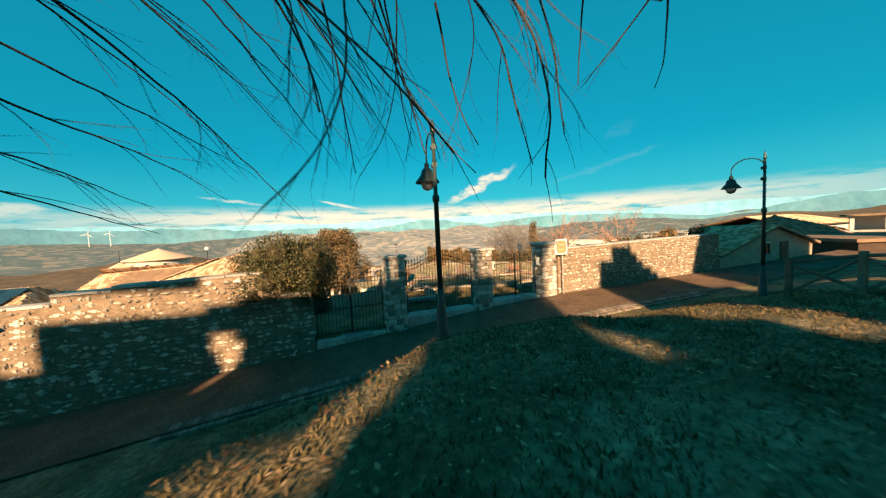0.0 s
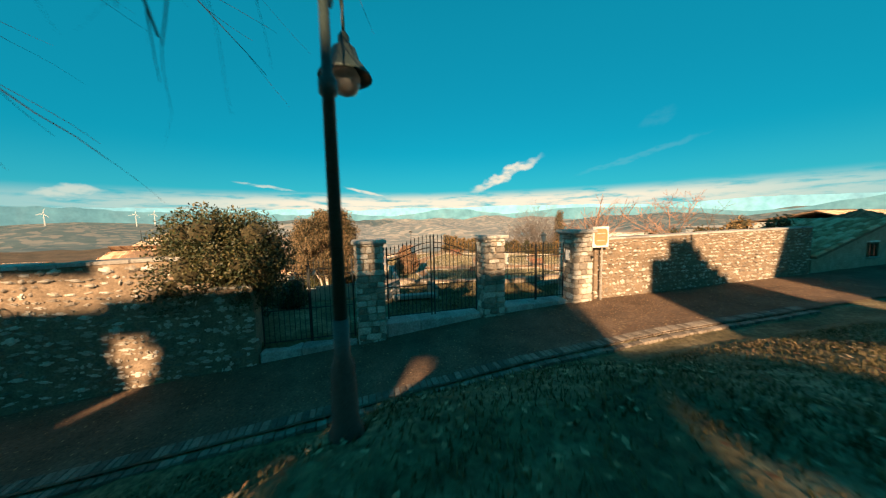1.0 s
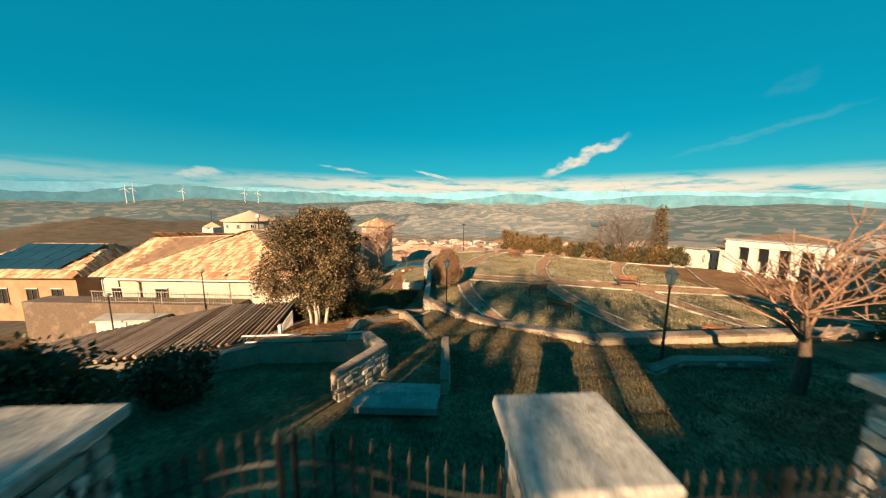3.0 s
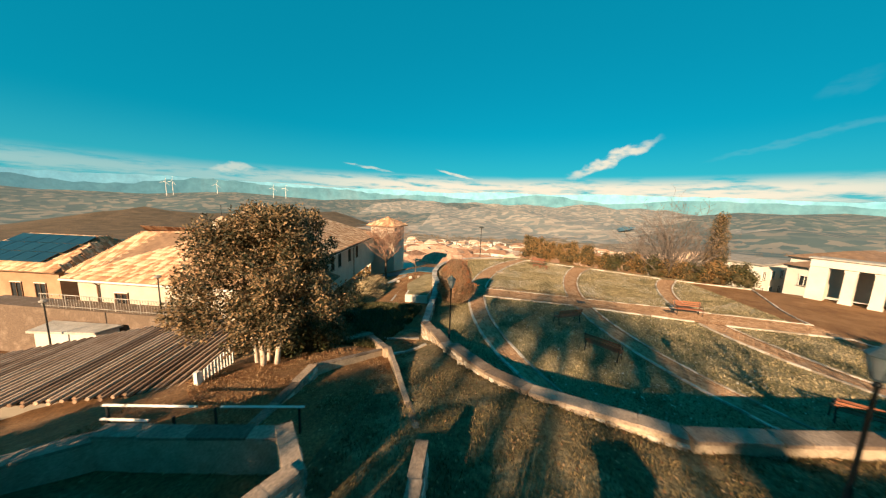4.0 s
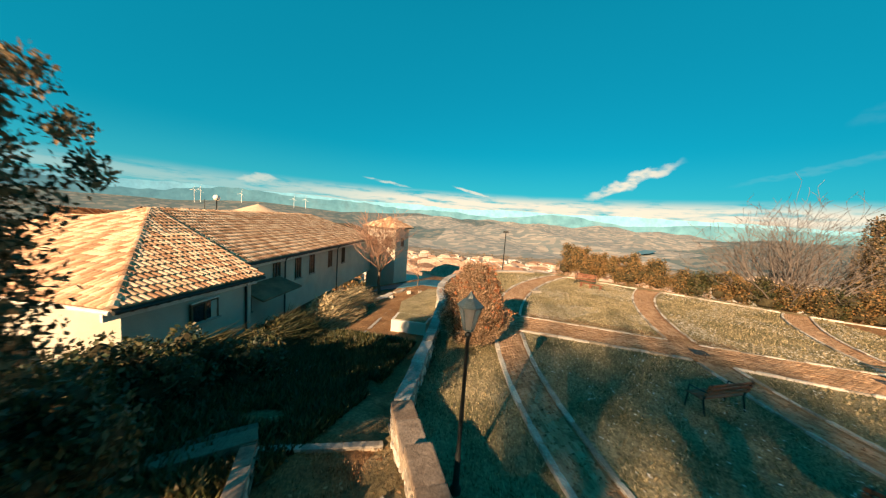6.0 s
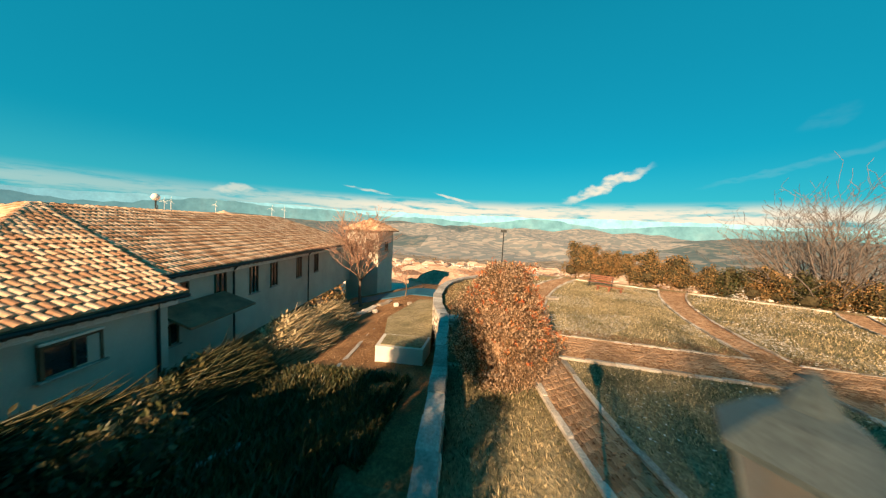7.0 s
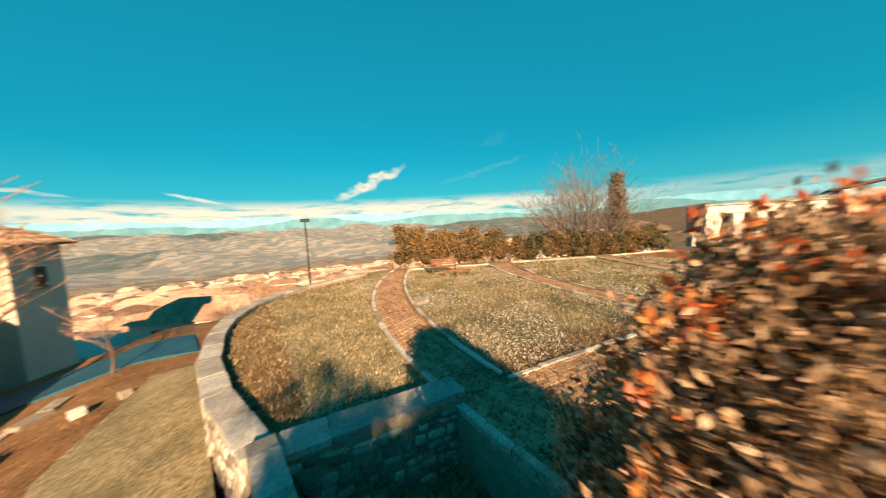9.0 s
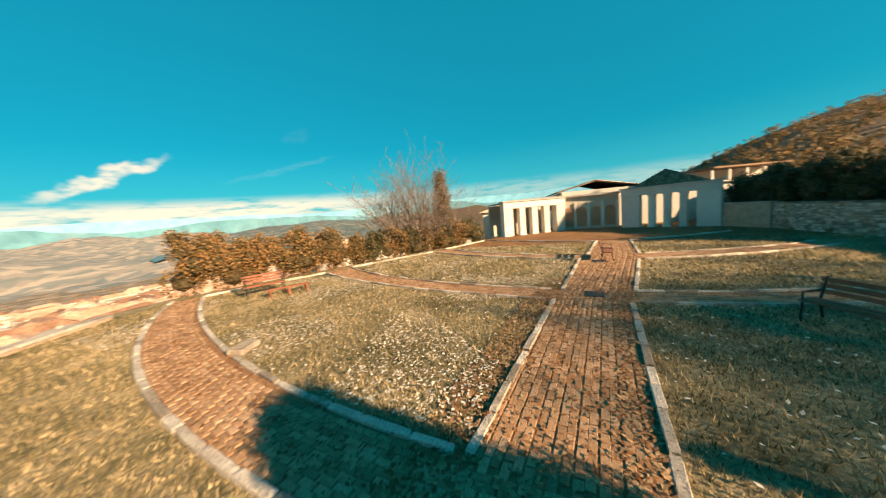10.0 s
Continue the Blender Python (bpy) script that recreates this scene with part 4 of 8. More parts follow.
def street_lamp(x, y, z, top=3.78, arm=0.75, turn=0.0):
    root = thing("street_lamp", "dark green iron street lamp with a hooked arm and bell shade", "street lamp", pose(x, y, z, 0, 0, turn), group="street lamps")
    bm = bmesh.new()
    lathe(bm, [(0.13, -0.1), (0.13, 0.06), (0.10, 0.12), (0.085, 0.55), (0.06, 0.62), (0.055, 0.9)])
    part("foot", bm, M_LAMPGREEN, root, smooth=True)
    bm = bmesh.new()
    lathe(bm, [(0.048, 0.85), (0.042, 2.4), (0.062, 2.42), (0.062, 2.5), (0.036, 2.54), (0.03, top - 0.22)], sides=10)
    part("pole", bm, M_LAMPGREEN, root, smooth=True)
    bm = bmesh.new()
    lathe(bm, [(0.03, top - 0.22), (0.05, top - 0.18), (0.02, top - 0.12), (0.03, top - 0.08), (0.003, top + 0.02)], sides=8)
    part("finial", bm, M_LAMPGREEN, root, smooth=True)
    bm = bmesh.new()
    pts = [(0, 0, top - 0.75)]
    for k in range(13):
        a = math.pi * k / 12
        pts.append((0, arm / 2 - arm / 2 * math.cos(a), top - 0.42 + 0.30 * math.sin(a)))
    pts.append((0, arm, top - 0.55))
    tube(bm, pts, 0.016, 6)
    part("arm", bm, M_LAMPGREEN, root, smooth=True)
    for zz in (top - 0.75, top - 0.45):
        bm = bmesh.new()
        tube(bm, [(0, -0.03, zz), (0, 0.07, zz)], 0.05, 8)
        part("clamp", bm, M_LAMPGREEN, root)
    head = thing("head", "", "")
    head.parent = root
    for k in ("label", "category", "group", "kind"):
        if k in head:
            del head[k]
    bm = bmesh.new()
    c = (0, arm, top - 0.98)
    lathe(bm, [(0.025, 0.44), (0.05, 0.40), (0.05, 0.34), (0.10, 0.30), (0.13, 0.20), (0.225, 0.08), (0.235, 0.05), (0.20, 0.07), (0.10, 0.16), (0.05, 0.2)], c, 18)
    part("shade", bm, M_LAMPGREEN, head, smooth=True)
    bm = bmesh.new()
    lathe(bm, [(0.02, -0.10), (0.09, -0.07), (0.125, 0.0), (0.13, 0.06), (0.10, 0.12)], c, 16)
    part("globe", bm, M_CREAMGLASS, head, "clear glass bowl", smooth=True)
    return root


street_lamp(-2.93, -7.17, 1.40)
street_lamp(6.72, -5.9, gz(6.72, -5.9) - 0.02, top=4.1, turn=8)
street_lamp(-11.9, -5.0, gz(-11.9, -5.0), turn=5)


def lantern(x, y, z, top):
    root = thing("park_lamp", "slim park lamp post with a tapered glass lantern", "park lamp", pose(x, y, z), group="park lamps")
    bm = bmesh.new()
    lathe(bm, [(0.10, -0.1), (0.10, 0.10), (0.06, 0.16), (0.05, 0.7), (0.038, 0.75), (0.03, top - 0.72), (0.055, top - 0.70), (0.055, top - 0.66), (0.03, top - 0.62)], sides=10)
    part("post", bm, M_IRON, root, smooth=True)
    bm = bmesh.new()
    lathe(bm, [(0.08, top - 0.58), (0.185, top - 0.20)], sides=6)
    part("glass", bm, M_CREAMGLASS, root, "frosted tapered lantern glass")
    bm = bmesh.new()
    for k in range(6):
        a = 2 * math.pi * k / 6
        tube(bm, [(0.08 * math.cos(a), 0.08 * math.sin(a), top - 0.6), (0.188 * math.cos(a), 0.188 * math.sin(a), top - 0.2)], 0.009, 4)
    lathe(bm, [(0.03, top - 0.62), (0.09, top - 0.6), (0.085, top - 0.57)], sides=6)
    part("frame", bm, M_LANTERN, root)
    bm = bmesh.new()
    lathe(bm, [(0.215, top - 0.21), (0.215, top - 0.19), (0.12, top - 0.10), (0.07, top - 0.07), (0.05, top - 0.03), (0.005, top + 0.04)], sides=6)
    part("roof", bm, M_LANTERN, root)
    return root


lantern(-1.50, 15.98, PARK_Z - 0.02, 3.46)
lantern(6.15, 7.9, gz(6.15, 7.9) - 0.02, 3.25)
lantern(-25.2, 16.4, gz(-25.2, 16.4), 3.2)


# ---------------------------------------------------------------- sign by the pillar
root = thing("sign", "square white sign with a worn orange panel on a grey post", "sign", pose(4.40, 0.08, 0.0, 0, 0, 6))
bm = bmesh.new()
tube(bm, [(0, 0.04, -0.05), (0, 0.04, 2.0)], 0.03, 8)
part("post", bm, M_CAP, root)
bm = bevelled((0.66, 0.03, 0.72), 0.012)
part("plate", bm, M_WHITE, root, "white plate", m=pose(-0.10, 0, 2.30, 0, 0, 0))
bm = bmesh.new()
pts = []
for k in range(24):
    a = 2 * math.pi * k / 24
    c, s = math.cos(a), math.sin(a)
    pts.append((-0.10 + 0.265 * math.copysign(abs(c) ** 0.45, c), 2.30 + 0.29 * math.copysign(abs(s) ** 0.45, s)))
vs = [bm.verts.new((x, -0.021, z)) for x, z in pts]
vb = [bm.verts.new((x, -0.012, z)) for x, z in pts]
bm.faces.new(vs[::-1])
for k in range(24):
    bm.faces.new((vs[k], vs[(k + 1) % 24], vb[(k + 1) % 24], vb[k]))
part("panel", bm, M_SIGNF, root, "faded orange panel")
for zz, w in ((2.42, 0.34), (2.30, 0.28), (2.18, 0.32)):
    bm = bmesh.new()
    box(bm, (-0.10, -0.0235, zz), (w, 0.004, 0.03))
    part("line", bm, M_KERB, root)
bm = bmesh.new()
box(bm, (-0.43, -0.0, 1.62), (0.06, 0.10, 0.06))
for x_, z_ in ((0.84, 1.72), (3.12, 1.72)):
    r2 = thing("plate", "small pale blue plate fixed to a gate pillar", "plate", pose(x_, WALL_S * x_ - 0.30, z_, 0, 0, TURN), group="plates on the pillars")
    bmp = bevelled((0.05, 0.18, 0.34), 0.008)
    part("panel", bmp, M_WHITE, r2)
    bmp = bmesh.new()
    box(bmp, (0, -0.093, -0.02), (0.034, 0.006, 0.16))
    part("line", bmp, M_BLUE, r2)
part("bracket", bm, M_IRON, root)


# ---------------------------------------------------------------- benches
def bench_master():
    root = thing("bench", "red-brown slatted wooden park bench with iron legs", "bench", group="park benches")
    for y, z in ((-0.19, 0.44), (-0.08, 0.45), (0.03, 0.45), (0.14, 0.44)):
        bm = bevelled((1.60, 0.085, 0.035), 0.008)
        part("seat_slat", bm, M_WOOD, root, m=pose(0, y, z))
    for y, z in ((0.235, 0.60), (0.265, 0.72), (0.295, 0.84)):
        bm = bevelled((1.60, 0.035, 0.085), 0.008)
        part("back_slat", bm, M_WOOD, root, m=pose(0, y, z, -14, 0, 0))
    for x in (-0.72, 0.72):
        bm = bmesh.new()
        tube(bm, [(x, -0.24, 0.0), (x, -0.21, 0.42), (x, 0.17, 0.42)], 0.024, 6)
        tube(bm, [(x, 0.26, 0.0), (x, 0.17, 0.42), (x, 0.31, 0.90)], 0.024, 6)
        tube(bm, [(x, -0.21, 0.42), (x, -0.22, 0.62), (x, 0.22, 0.64)], 0.02, 6)
        part("leg", bm, M_IRON, root)
    return root


b0 = bench_master()
b0.matrix_basis = pose(5.62, 16.62, PARK_Z, 0, 0, 139)
copy_thing(b0, pose(4.95, 20.35, PARK_Z, 0, 0, 205))
copy_thing(b0, pose(13.35, 23.6, PARK_Z, 0, 0, -5))
copy_thing(b0, pose(6.0, 37.7, PARK_Z, 0, 0, -28))
copy_thing(b0, pose(12.4, 13.2, PARK_Z, 0, 0, 150))
# trestle in front of the far bench
root = thing("trestle", "low weathered wooden trestle on the grass", "trestle", pose(6.1, 36.4, PARK_Z, 0, 0, 150))
for x in (-0.7, 0.0, 0.7):
    for s_ in (-1, 1):
        bm = bmesh.new()
        box(bm, (x, 0.16 * s_, 0.16), (0.07, 0.07, 0.45), (38 * s_, 0, 0))
        part("leg", bm, M_WOOD, root)
bm = bevelled((1.7, 0.10, 0.07), 0.01)
part("beam", bm, M_WOOD, root, m=pose(0, 0, 0.33))
# loose slab on the arc kerb
root = thing("stone_slab", "loose pale stone slab lying by the kerb", "stone")
part("slab", bevelled((0.66, 0.40, 0.15), 0.03, 1, 0.015, 4), M_KERB, root, m=pose(1.55, 32.5, PARK_Z + 0.11, 3, 0, 20))
root = thing("drain_cover", "dark cast-iron drain cover set in brick paving", "drain cover")
part("lid", bevelled((0.62, 0.62, 0.03), 0.008), M_IRON, root, m=pose(12.5, 24.0, PARK_Z + 0.045, 0, 0, -5))
root = thing("drain_cover", "dark cast-iron drain cover set in brick paving", "drain cover")
part("lid", bevelled((0.55, 0.55, 0.03), 0.008), M_IRON, root, m=pose(7.0, 24.6, PARK_Z + 0.045, 0, 0, -5))


# ---------------------------------------------------------------- trees and bushes
def crown(name, root, lumps, n, size, seed, material, label="", up=0.3, core=0.55, squash=1.0, long=1.6):
    """Many leaf blades in lumps, round inner masses that stop the light, shade painted dark."""
    rng = np.random.default_rng(seed)
    tot = sum(r ** 2 for *_, r in lumps)
    pts = [shell(rng, max(8, int(n * r * r / tot)), (x, y, z), r, 0.5, squash) for x, y, z, r in lumps]
    v, f = leaves(np.concatenate(pts), size, seed, up, long)
    link(name, arrays(name, v, f), material, root, label)
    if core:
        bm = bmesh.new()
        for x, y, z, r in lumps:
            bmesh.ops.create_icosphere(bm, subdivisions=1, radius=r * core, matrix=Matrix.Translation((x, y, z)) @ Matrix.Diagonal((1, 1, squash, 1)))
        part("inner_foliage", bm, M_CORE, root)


def lumps_in(seed, n, c, R, r, flat=1.0):
    rng = random.Random(seed)
    out_ = []
    for _ in range(n):
        while True:
            p = Vector([rng.uniform(-1, 1) for _ in range(3)])
            if 0.35 < p.length < 1:
                break
        out_.append((c[0] + p.x * (R[0] - r * 0.7), c[1] + p.y * (R[1] - r * 0.7), c[2] + p.z * (R[2] - r * 0.7), r * rng.uniform(0.7, 1.25)))
    return out_


# evergreen oak with several pale stems
OX, OY = -7.45, 11.5
oz = gz(OX, OY)
root = thing("oak_tree", "bushy brown-green evergreen oak with several pale stems", "tree", pose(0, 0, 0))
stems = []
for k, (dx, dy, ex, ey, r_) in enumerate(((-0.30, -0.05, -1.2, 0.5, 0.075), (0.0, -0.18, 0.3, -0.5, 0.09), (0.30, 0.05, 1.2, 0.6, 0.08), (0.14, 0.32, 0.2, 1.4, 0.07), (-0.12, 0.25, -0.6, 1.2, 0.065))):
    bm = bmesh.new()
    tube(bm, [(OX + dx, OY + dy, oz - 0.35), (OX + dx * 1.25 + 0.03, OY + dy * 1.1, oz + 0.45), (OX + dx * 1.6, OY + dy * 1.4, oz + 0.95), (OX + dx * 2.2 - 0.03, OY + dy * 1.8, oz + 1.35)], [r_ * 1.25, r_, r_ * 0.92, r_ * 0.85], 8)
    part("stem", bm, M_PALEBARK, root, smooth=True)
    bm = bmesh.new()
    tube(bm, [(OX + dx * 2.2, OY + dy * 1.8, oz + 1.3), (OX + (dx + ex) * 0.6, OY + (dy + ey) * 0.5, oz + 2.4), (OX + ex, OY + ey, oz + 4.2)], [r_ * 0.85, r_ * 0.7, 0.035], 8)
    part("limb", bm, M_BARK, root, smooth=True)
sg, tp = branch_tree((OX, OY, oz + 1.2), 5.2, 0.95, 5, 4, (5, 5, 4, 3), 0.10, 0.5)
twigs("branchwork", sg, M_BARK, root)["kind"] = "stuff"
lm = []
rr = random.Random(3)
for k in range(215):
    h_ = 1.5 + 3.75 * rr.random() ** 0.9
    sp_ = 2.62 * (1 - (max(0.0, h_ - 1.6) / 4.3) ** 2.6) * (0.82 if h_ < 2.1 else 1.0) + 0.1
    a_, q_ = rr.uniform(0, 2 * math.pi), math.sqrt(rr.uniform(0.02, 1.0))
    px_ = 0.55 if rr.random() < 0.5 else -0.65
    px_ *= max(0.0, (h_ - 3.6) / 2.0)
    lm.append((OX + 0.05 + px_ + sp_ * q_ * math.cos(a_), OY + 0.15 + sp_ * q_ * math.sin(a_) * 0.92, oz + h_, rr.uniform(0.3, 0.6)))
for k in range(30):
    lm.append((OX + 0.2 + rr.gauss(0, 0.5), OY + 2.3 + rr.gauss(0, 0.35), oz + rr.uniform(3.0, 5.5), rr.uniform(0.22, 0.4)))
ng = np.random.default_rng(21)
pts = np.concatenate([shell(ng, int(1500 * r * r), (x, y, z), r, 0.15) for x, y, z, r in lm])
v_, f_ = leaves(pts, 0.064, 21, 0.4, 1.6)
link("crown", arrays("crown", v_, f_), M_OAK, root)

# photinia beside the garden wall
PX, PY = -1.9, 22.38
root = thing("photinia_bush", "tall photinia bush with coppery red and green leaves", "bush")
for dx, dy in ((0, 0), (0.14, 0.08), (-0.1, 0.12), (0.05, -0.14)):
    bm = bmesh.new()
    tube(bm, [(PX + dx, PY + dy, PARK_Z - 0.1), (PX + dx * 2.5, PY + dy * 2.5, PARK_Z + 1.0), (PX + dx * 4, PY + dy * 4, PARK_Z + 2.2)], [0.06, 0.05, 0.02], 6)
    part("stem", bm, M_BARK, root)
rr = random.Random(12)
ng = np.random.default_rng(23)


def photinia_r(zz, a):
    """Outline of the bush: bulging low, uneven round the top."""
    t = np.clip(2.92 - zz, 0.02, 3.2)
    r_ = np.minimum(0.88 * t ** 0.60, 1.10) * np.interp(zz, [0, 0.8], [0.7, 1.0])
    return r_ * (1 + 0.13 * np.sin(3 * a + 2.5 * zz) + 0.10 * np.sin(5 * a - 4 * zz) + 0.06 * np.sin(7 * zz + 2 * a))


pts = []
sprig = []
for k in range(3300):
    zz = 2.62 * rr.random() ** 0.95 + 0.22
    a = rr.uniform(0, 2 * math.pi)
    rad = float(photinia_r(zz, a)) * rr.uniform(0.62, 1.0)
    p = Vector((PX + math.cos(a) * rad, PY + math.sin(a) * rad, PARK_Z + zz))
    d = Vector((math.cos(a) * 0.7 + rr.uniform(-0.4, 0.4), math.sin(a) * 0.7 + rr.uniform(-0.4, 0.4), rr.uniform(0.3, 1.1))).normalized()
    ln = rr.uniform(0.12, 0.30)
    if k % 48 == 0:
        p.z, d, ln = PARK_Z + rr.uniform(2.4, 2.75), Vector((d.x * 0.4, d.y * 0.4, 1)).normalized(), rr.uniform(0.22, 0.4)
        p.x, p.y = PX + 0.1 + (p.x - PX) * 0.6, PY + (p.y - PY) * 0.6
    sprig.append((p - d * 0.25, p + d * ln, 0.009, 0.004))
    for j in range(28):
        q = p + d * ln * rr.uniform(-0.4, 1.05)
        pts.append((q.x + rr.gauss(0, 0.035), q.y + rr.gauss(0, 0.035), q.z + rr.gauss(0, 0.035)))
v_, f_ = leaves(np.array(pts), 0.029, 23, 0.6, 1.8)
link("crown", arrays("crown", v_, f_), M_PHOT, root)
twigs("twig_net", sprig, M_BARK, root, 3)["kind"] = "stuff"
pts = []
for s_ in sprig:
    side_ = s_[1].x - PX + 0.4 * (s_[1].y - PY)
    if s_[1].z > PARK_Z + 0.9 and rr.random() < (0.36 if side_ > 0.3 else 0.32 if s_[1].y > PY + 0.35 else 0.06):
        pts += [(s_[1].x + rr.gauss(0, 0.03), s_[1].y + rr.gauss(0, 0.03), s_[1].z + rr.gauss(0, 0.03)) for _ in range(9)]
v_, f_ = leaves(np.array(pts), 0.032, 24, 1.0, 2.0)
link("young_leaves", arrays("young_leaves", v_, f_), M_PHOTRED, root, "bright orange-red young leaves")
bm = bmesh.new()
bmesh.ops.create_icosphere(bm, subdivisions=3, radius=1.0, matrix=Matrix.Translation((PX, PY, PARK_Z + 1.15)) @ Matrix.Diagonal((0.8, 0.8, 1.2, 1)))
part("inner_foliage", bm, M_PHOT, root)

# clipped privet growing over the wall
root = thing("privet_bush", "rounded dense privet bush growing over the stone wall", "bush")
BXc, BYc = -7.25, -0.65
bm = bmesh.new()
tube(bm, [(BXc + 0.5, BYc + 0.65, -1.0), (BXc + 0.3, BYc + 0.5, 0.6), (BXc, BYc + 0.2, 1.8)], [0.14, 0.12, 0.07], 8)
part("trunk", bm, M_BARK, root)
lm = lumps_in(5, 40, (BXc - 0.12, BYc, 2.12), (1.95, 1.3, 1.42), 0.62) + lumps_in(9, 6, (BXc - 1.5, BYc - 0.1, 1.55), (0.7, 0.7, 0.5), 0.35) + lumps_in(6, 8, (BXc + 0.4, BYc, 1.1), (1.2, 0.9, 0.55), 0.4)
crown("crown", root, lm, 34000, 0.05, 31, M_PRIVET, core=0.5, up=0.5)

# hedge of rounded shrubs along the far kerb
rr = random.Random(40)
ha, hb = Vector(HEDGE_A), Vector(HEDGE_B)


def shrub(x, y, w, h, seed, n=2300, material=M_HEDGE, name="hedge_shrub", label="dense rounded hedge shrub with bronze-tinted leaves", group="hedge shrubs"):
    z = gz(x, y)
    root = thing(name, label, "shrub", group=group)
    rg_ = random.Random(seed)
    lm_ = [(x + rg_.uniform(-1, 1) * w * 0.3, y + rg_.uniform(-1, 1) * w * 0.3, z + h * (0.22 + 0.6 * k / 9), w * (0.40 - 0.018 * k) * rg_.uniform(0.8, 1.1)) for k in range(10)]
    bm_ = bmesh.new()
    tube(bm_, [(x, y, z - 0.1), (x, y, z + h * 0.5)], [0.05, 0.03], 6)
    part("stem", bm_, M_BARK, root)
    crown("crown", root, lm_, n, 0.085, seed, material, core=0.6)


for k in range(6):
    t = 0.03 + 0.31 * k / 5
    p = ha + (hb - ha) * t + Vector((0.35, 0.75)) * 1.25
    shrub(p.x, p.y, rr.uniform(1.9, 2.2), (3.5, 3.2, 2.9, 2.7, 3.0, 2.8)[k], 100 + k, 4200)
for k in range(11):
    t = 0.435 + 0.53 * k / 10
    p = ha + (hb - ha) * t + Vector((0.35, 0.75)) * 1.2
    shrub(p.x, p.y, rr.uniform(1.7, 2.1), rr.uniform(1.9, 2.5), 130 + k, 3000, material=M_PRIVET if k % 3 == 1 else M_HEDGE)


def bare_tree(x, y, h, seed, label, r0=0.16, spread=0.95, levels=5, kids=(5, 6, 5, 4, 3), trunk=0.28, lift=0.55, material=M_TWIG, z=None, bark=M_BARK, wide=0.0, thin=0.011):
    root = thing("bare_tree", label, "tree", group="bare trees")
    zz = (gz(x, y) if z is None else z) - 0.1
    sg_, _ = branch_tree((x, y, zz), h, spread, seed, levels, kids, r0, lift, trunk=trunk)
    if wide:
        top_ = max(s[1].z for s in sg_) - zz
        far_ = sorted(math.hypot(s[1].x - x, s[1].y - y) for s in sg_)[int(len(sg_) * 0.985)]
        def fit_(p):
            return Vector((x + (p.x - x) * wide / far_, y + (p.y - y) * wide / far_, zz + (p.z - zz) * h / top_))
        sg_ = [(fit_(a), fit_(b), r, q) for a, b, r, q in sg_]
    twigs("trunk", [s for s in sg_ if s[2] > r0 * 0.3], bark, root, 8)
    twigs("twig_net", [(a, b, max(r, thin), max(q, thin * 0.7)) for a, b, r, q in sg_ if r <= r0 * 0.3], material, root, 3)
    return root


def fan_tree(x, y, h, spread, seed, label, n=30, material=M_TWIG, thin=0.017):
    """A leafless tree whose many stems fan out from low on the bole."""
    root = thing("bare_tree", label, "tree", group="bare trees")
    rg_ = random.Random(seed)
    base = Vector((x, y, gz(x, y) - 0.1))
    bm_ = bmesh.new()
    tube(bm_, [base, base + Vector((0.05, 0, 0.7)), base + Vector((0, 0.05, 1.5))], [0.34, 0.27, 0.22], 9)
    part("trunk", bm_, M_BARK, root, smooth=True)
    sg_ = []

    def shoot(p, d, length, r, lv, up):
        n_ = max(3, int(length / 0.42))
        for k in range(n_):
            d = (d + Vector((rg_.uniform(-0.18, 0.18), rg_.uniform(-0.18, 0.18), up))).normalized()
            q = p + d * length / n_
            r2 = max(thin * 0.7, r * (1 - 0.8 / n_))
            sg_.append((p.copy(), q.copy(), max(r, thin), r2))
            p, r = q, r2
            if lv < 3 and k > 0.25 * n_ and rg_.random() < (0.95, 0.80, 0.6)[lv]:
                a = rg_.uniform(0, 2 * math.pi)
                e = (d + Vector((math.cos(a), math.sin(a), rg_.uniform(-0.2, 0.6))) * 1.0).normalized()
                shoot(p, e, length * rg_.uniform(0.25, 0.55), r * 0.55, lv + 1, 0.03)

    for k in range(n):
        a, q = 2.4 * k, math.sqrt((k + 0.5) / n)
        tip = Vector((math.cos(a) * q * spread, math.sin(a) * q * spread, h * (1 - 0.42 * q * q) * rg_.uniform(0.88, 1.0)))
        foot = base + Vector((math.cos(a) * 0.12, math.sin(a) * 0.12, rg_.uniform(0.5, 1.5)))
        way = base + tip - foot
        shoot(foot, (way.normalized() + Vector((math.cos(a) * q, math.sin(a) * q, -0.15)) * 0.25).normalized(), way.length * 0.9, 0.07, 0, 0.012)
    twigs("branchwork", [q for q in sg_ if q[2] > 0.025], material, root, 5)["kind"] = "stuff"
    twigs("twig_net", [q for q in sg_ if q[2] <= 0.025], material, root, 3)
    return root


fan_tree(19.6, 37.4, 8.3, 4.5, 30, "large leafless tree with a wide fan of grey twigs", 52, thin=0.012)
bare_tree(-12.0, 37.6, 8.2, 14, "leafless courtyard tree with a rounded twiggy crown", 0.17, 1.05, 5, (8, 6, 5, 3, 2), 0.24, 0.8, wide=4.2, material=M_TWIGPINK, thin=0.015)
bare_tree(-8.6, 38.4, 3.3, 6, "small leafless sapling in the courtyard", 0.06, 0.9, 4, (5, 5, 4, 3), 0.33, 0.5, wide=1.4, material=M_TWIGPINK)
bare_tree(8.45, 6.1, 5.1, 7, "pruned leafless tree with knotty limbs", 0.17, 0.95, 4, (6, 6, 5, 3), 0.22, 0.45, wide=2.5, material=M_TWIGPINK, thin=0.014)
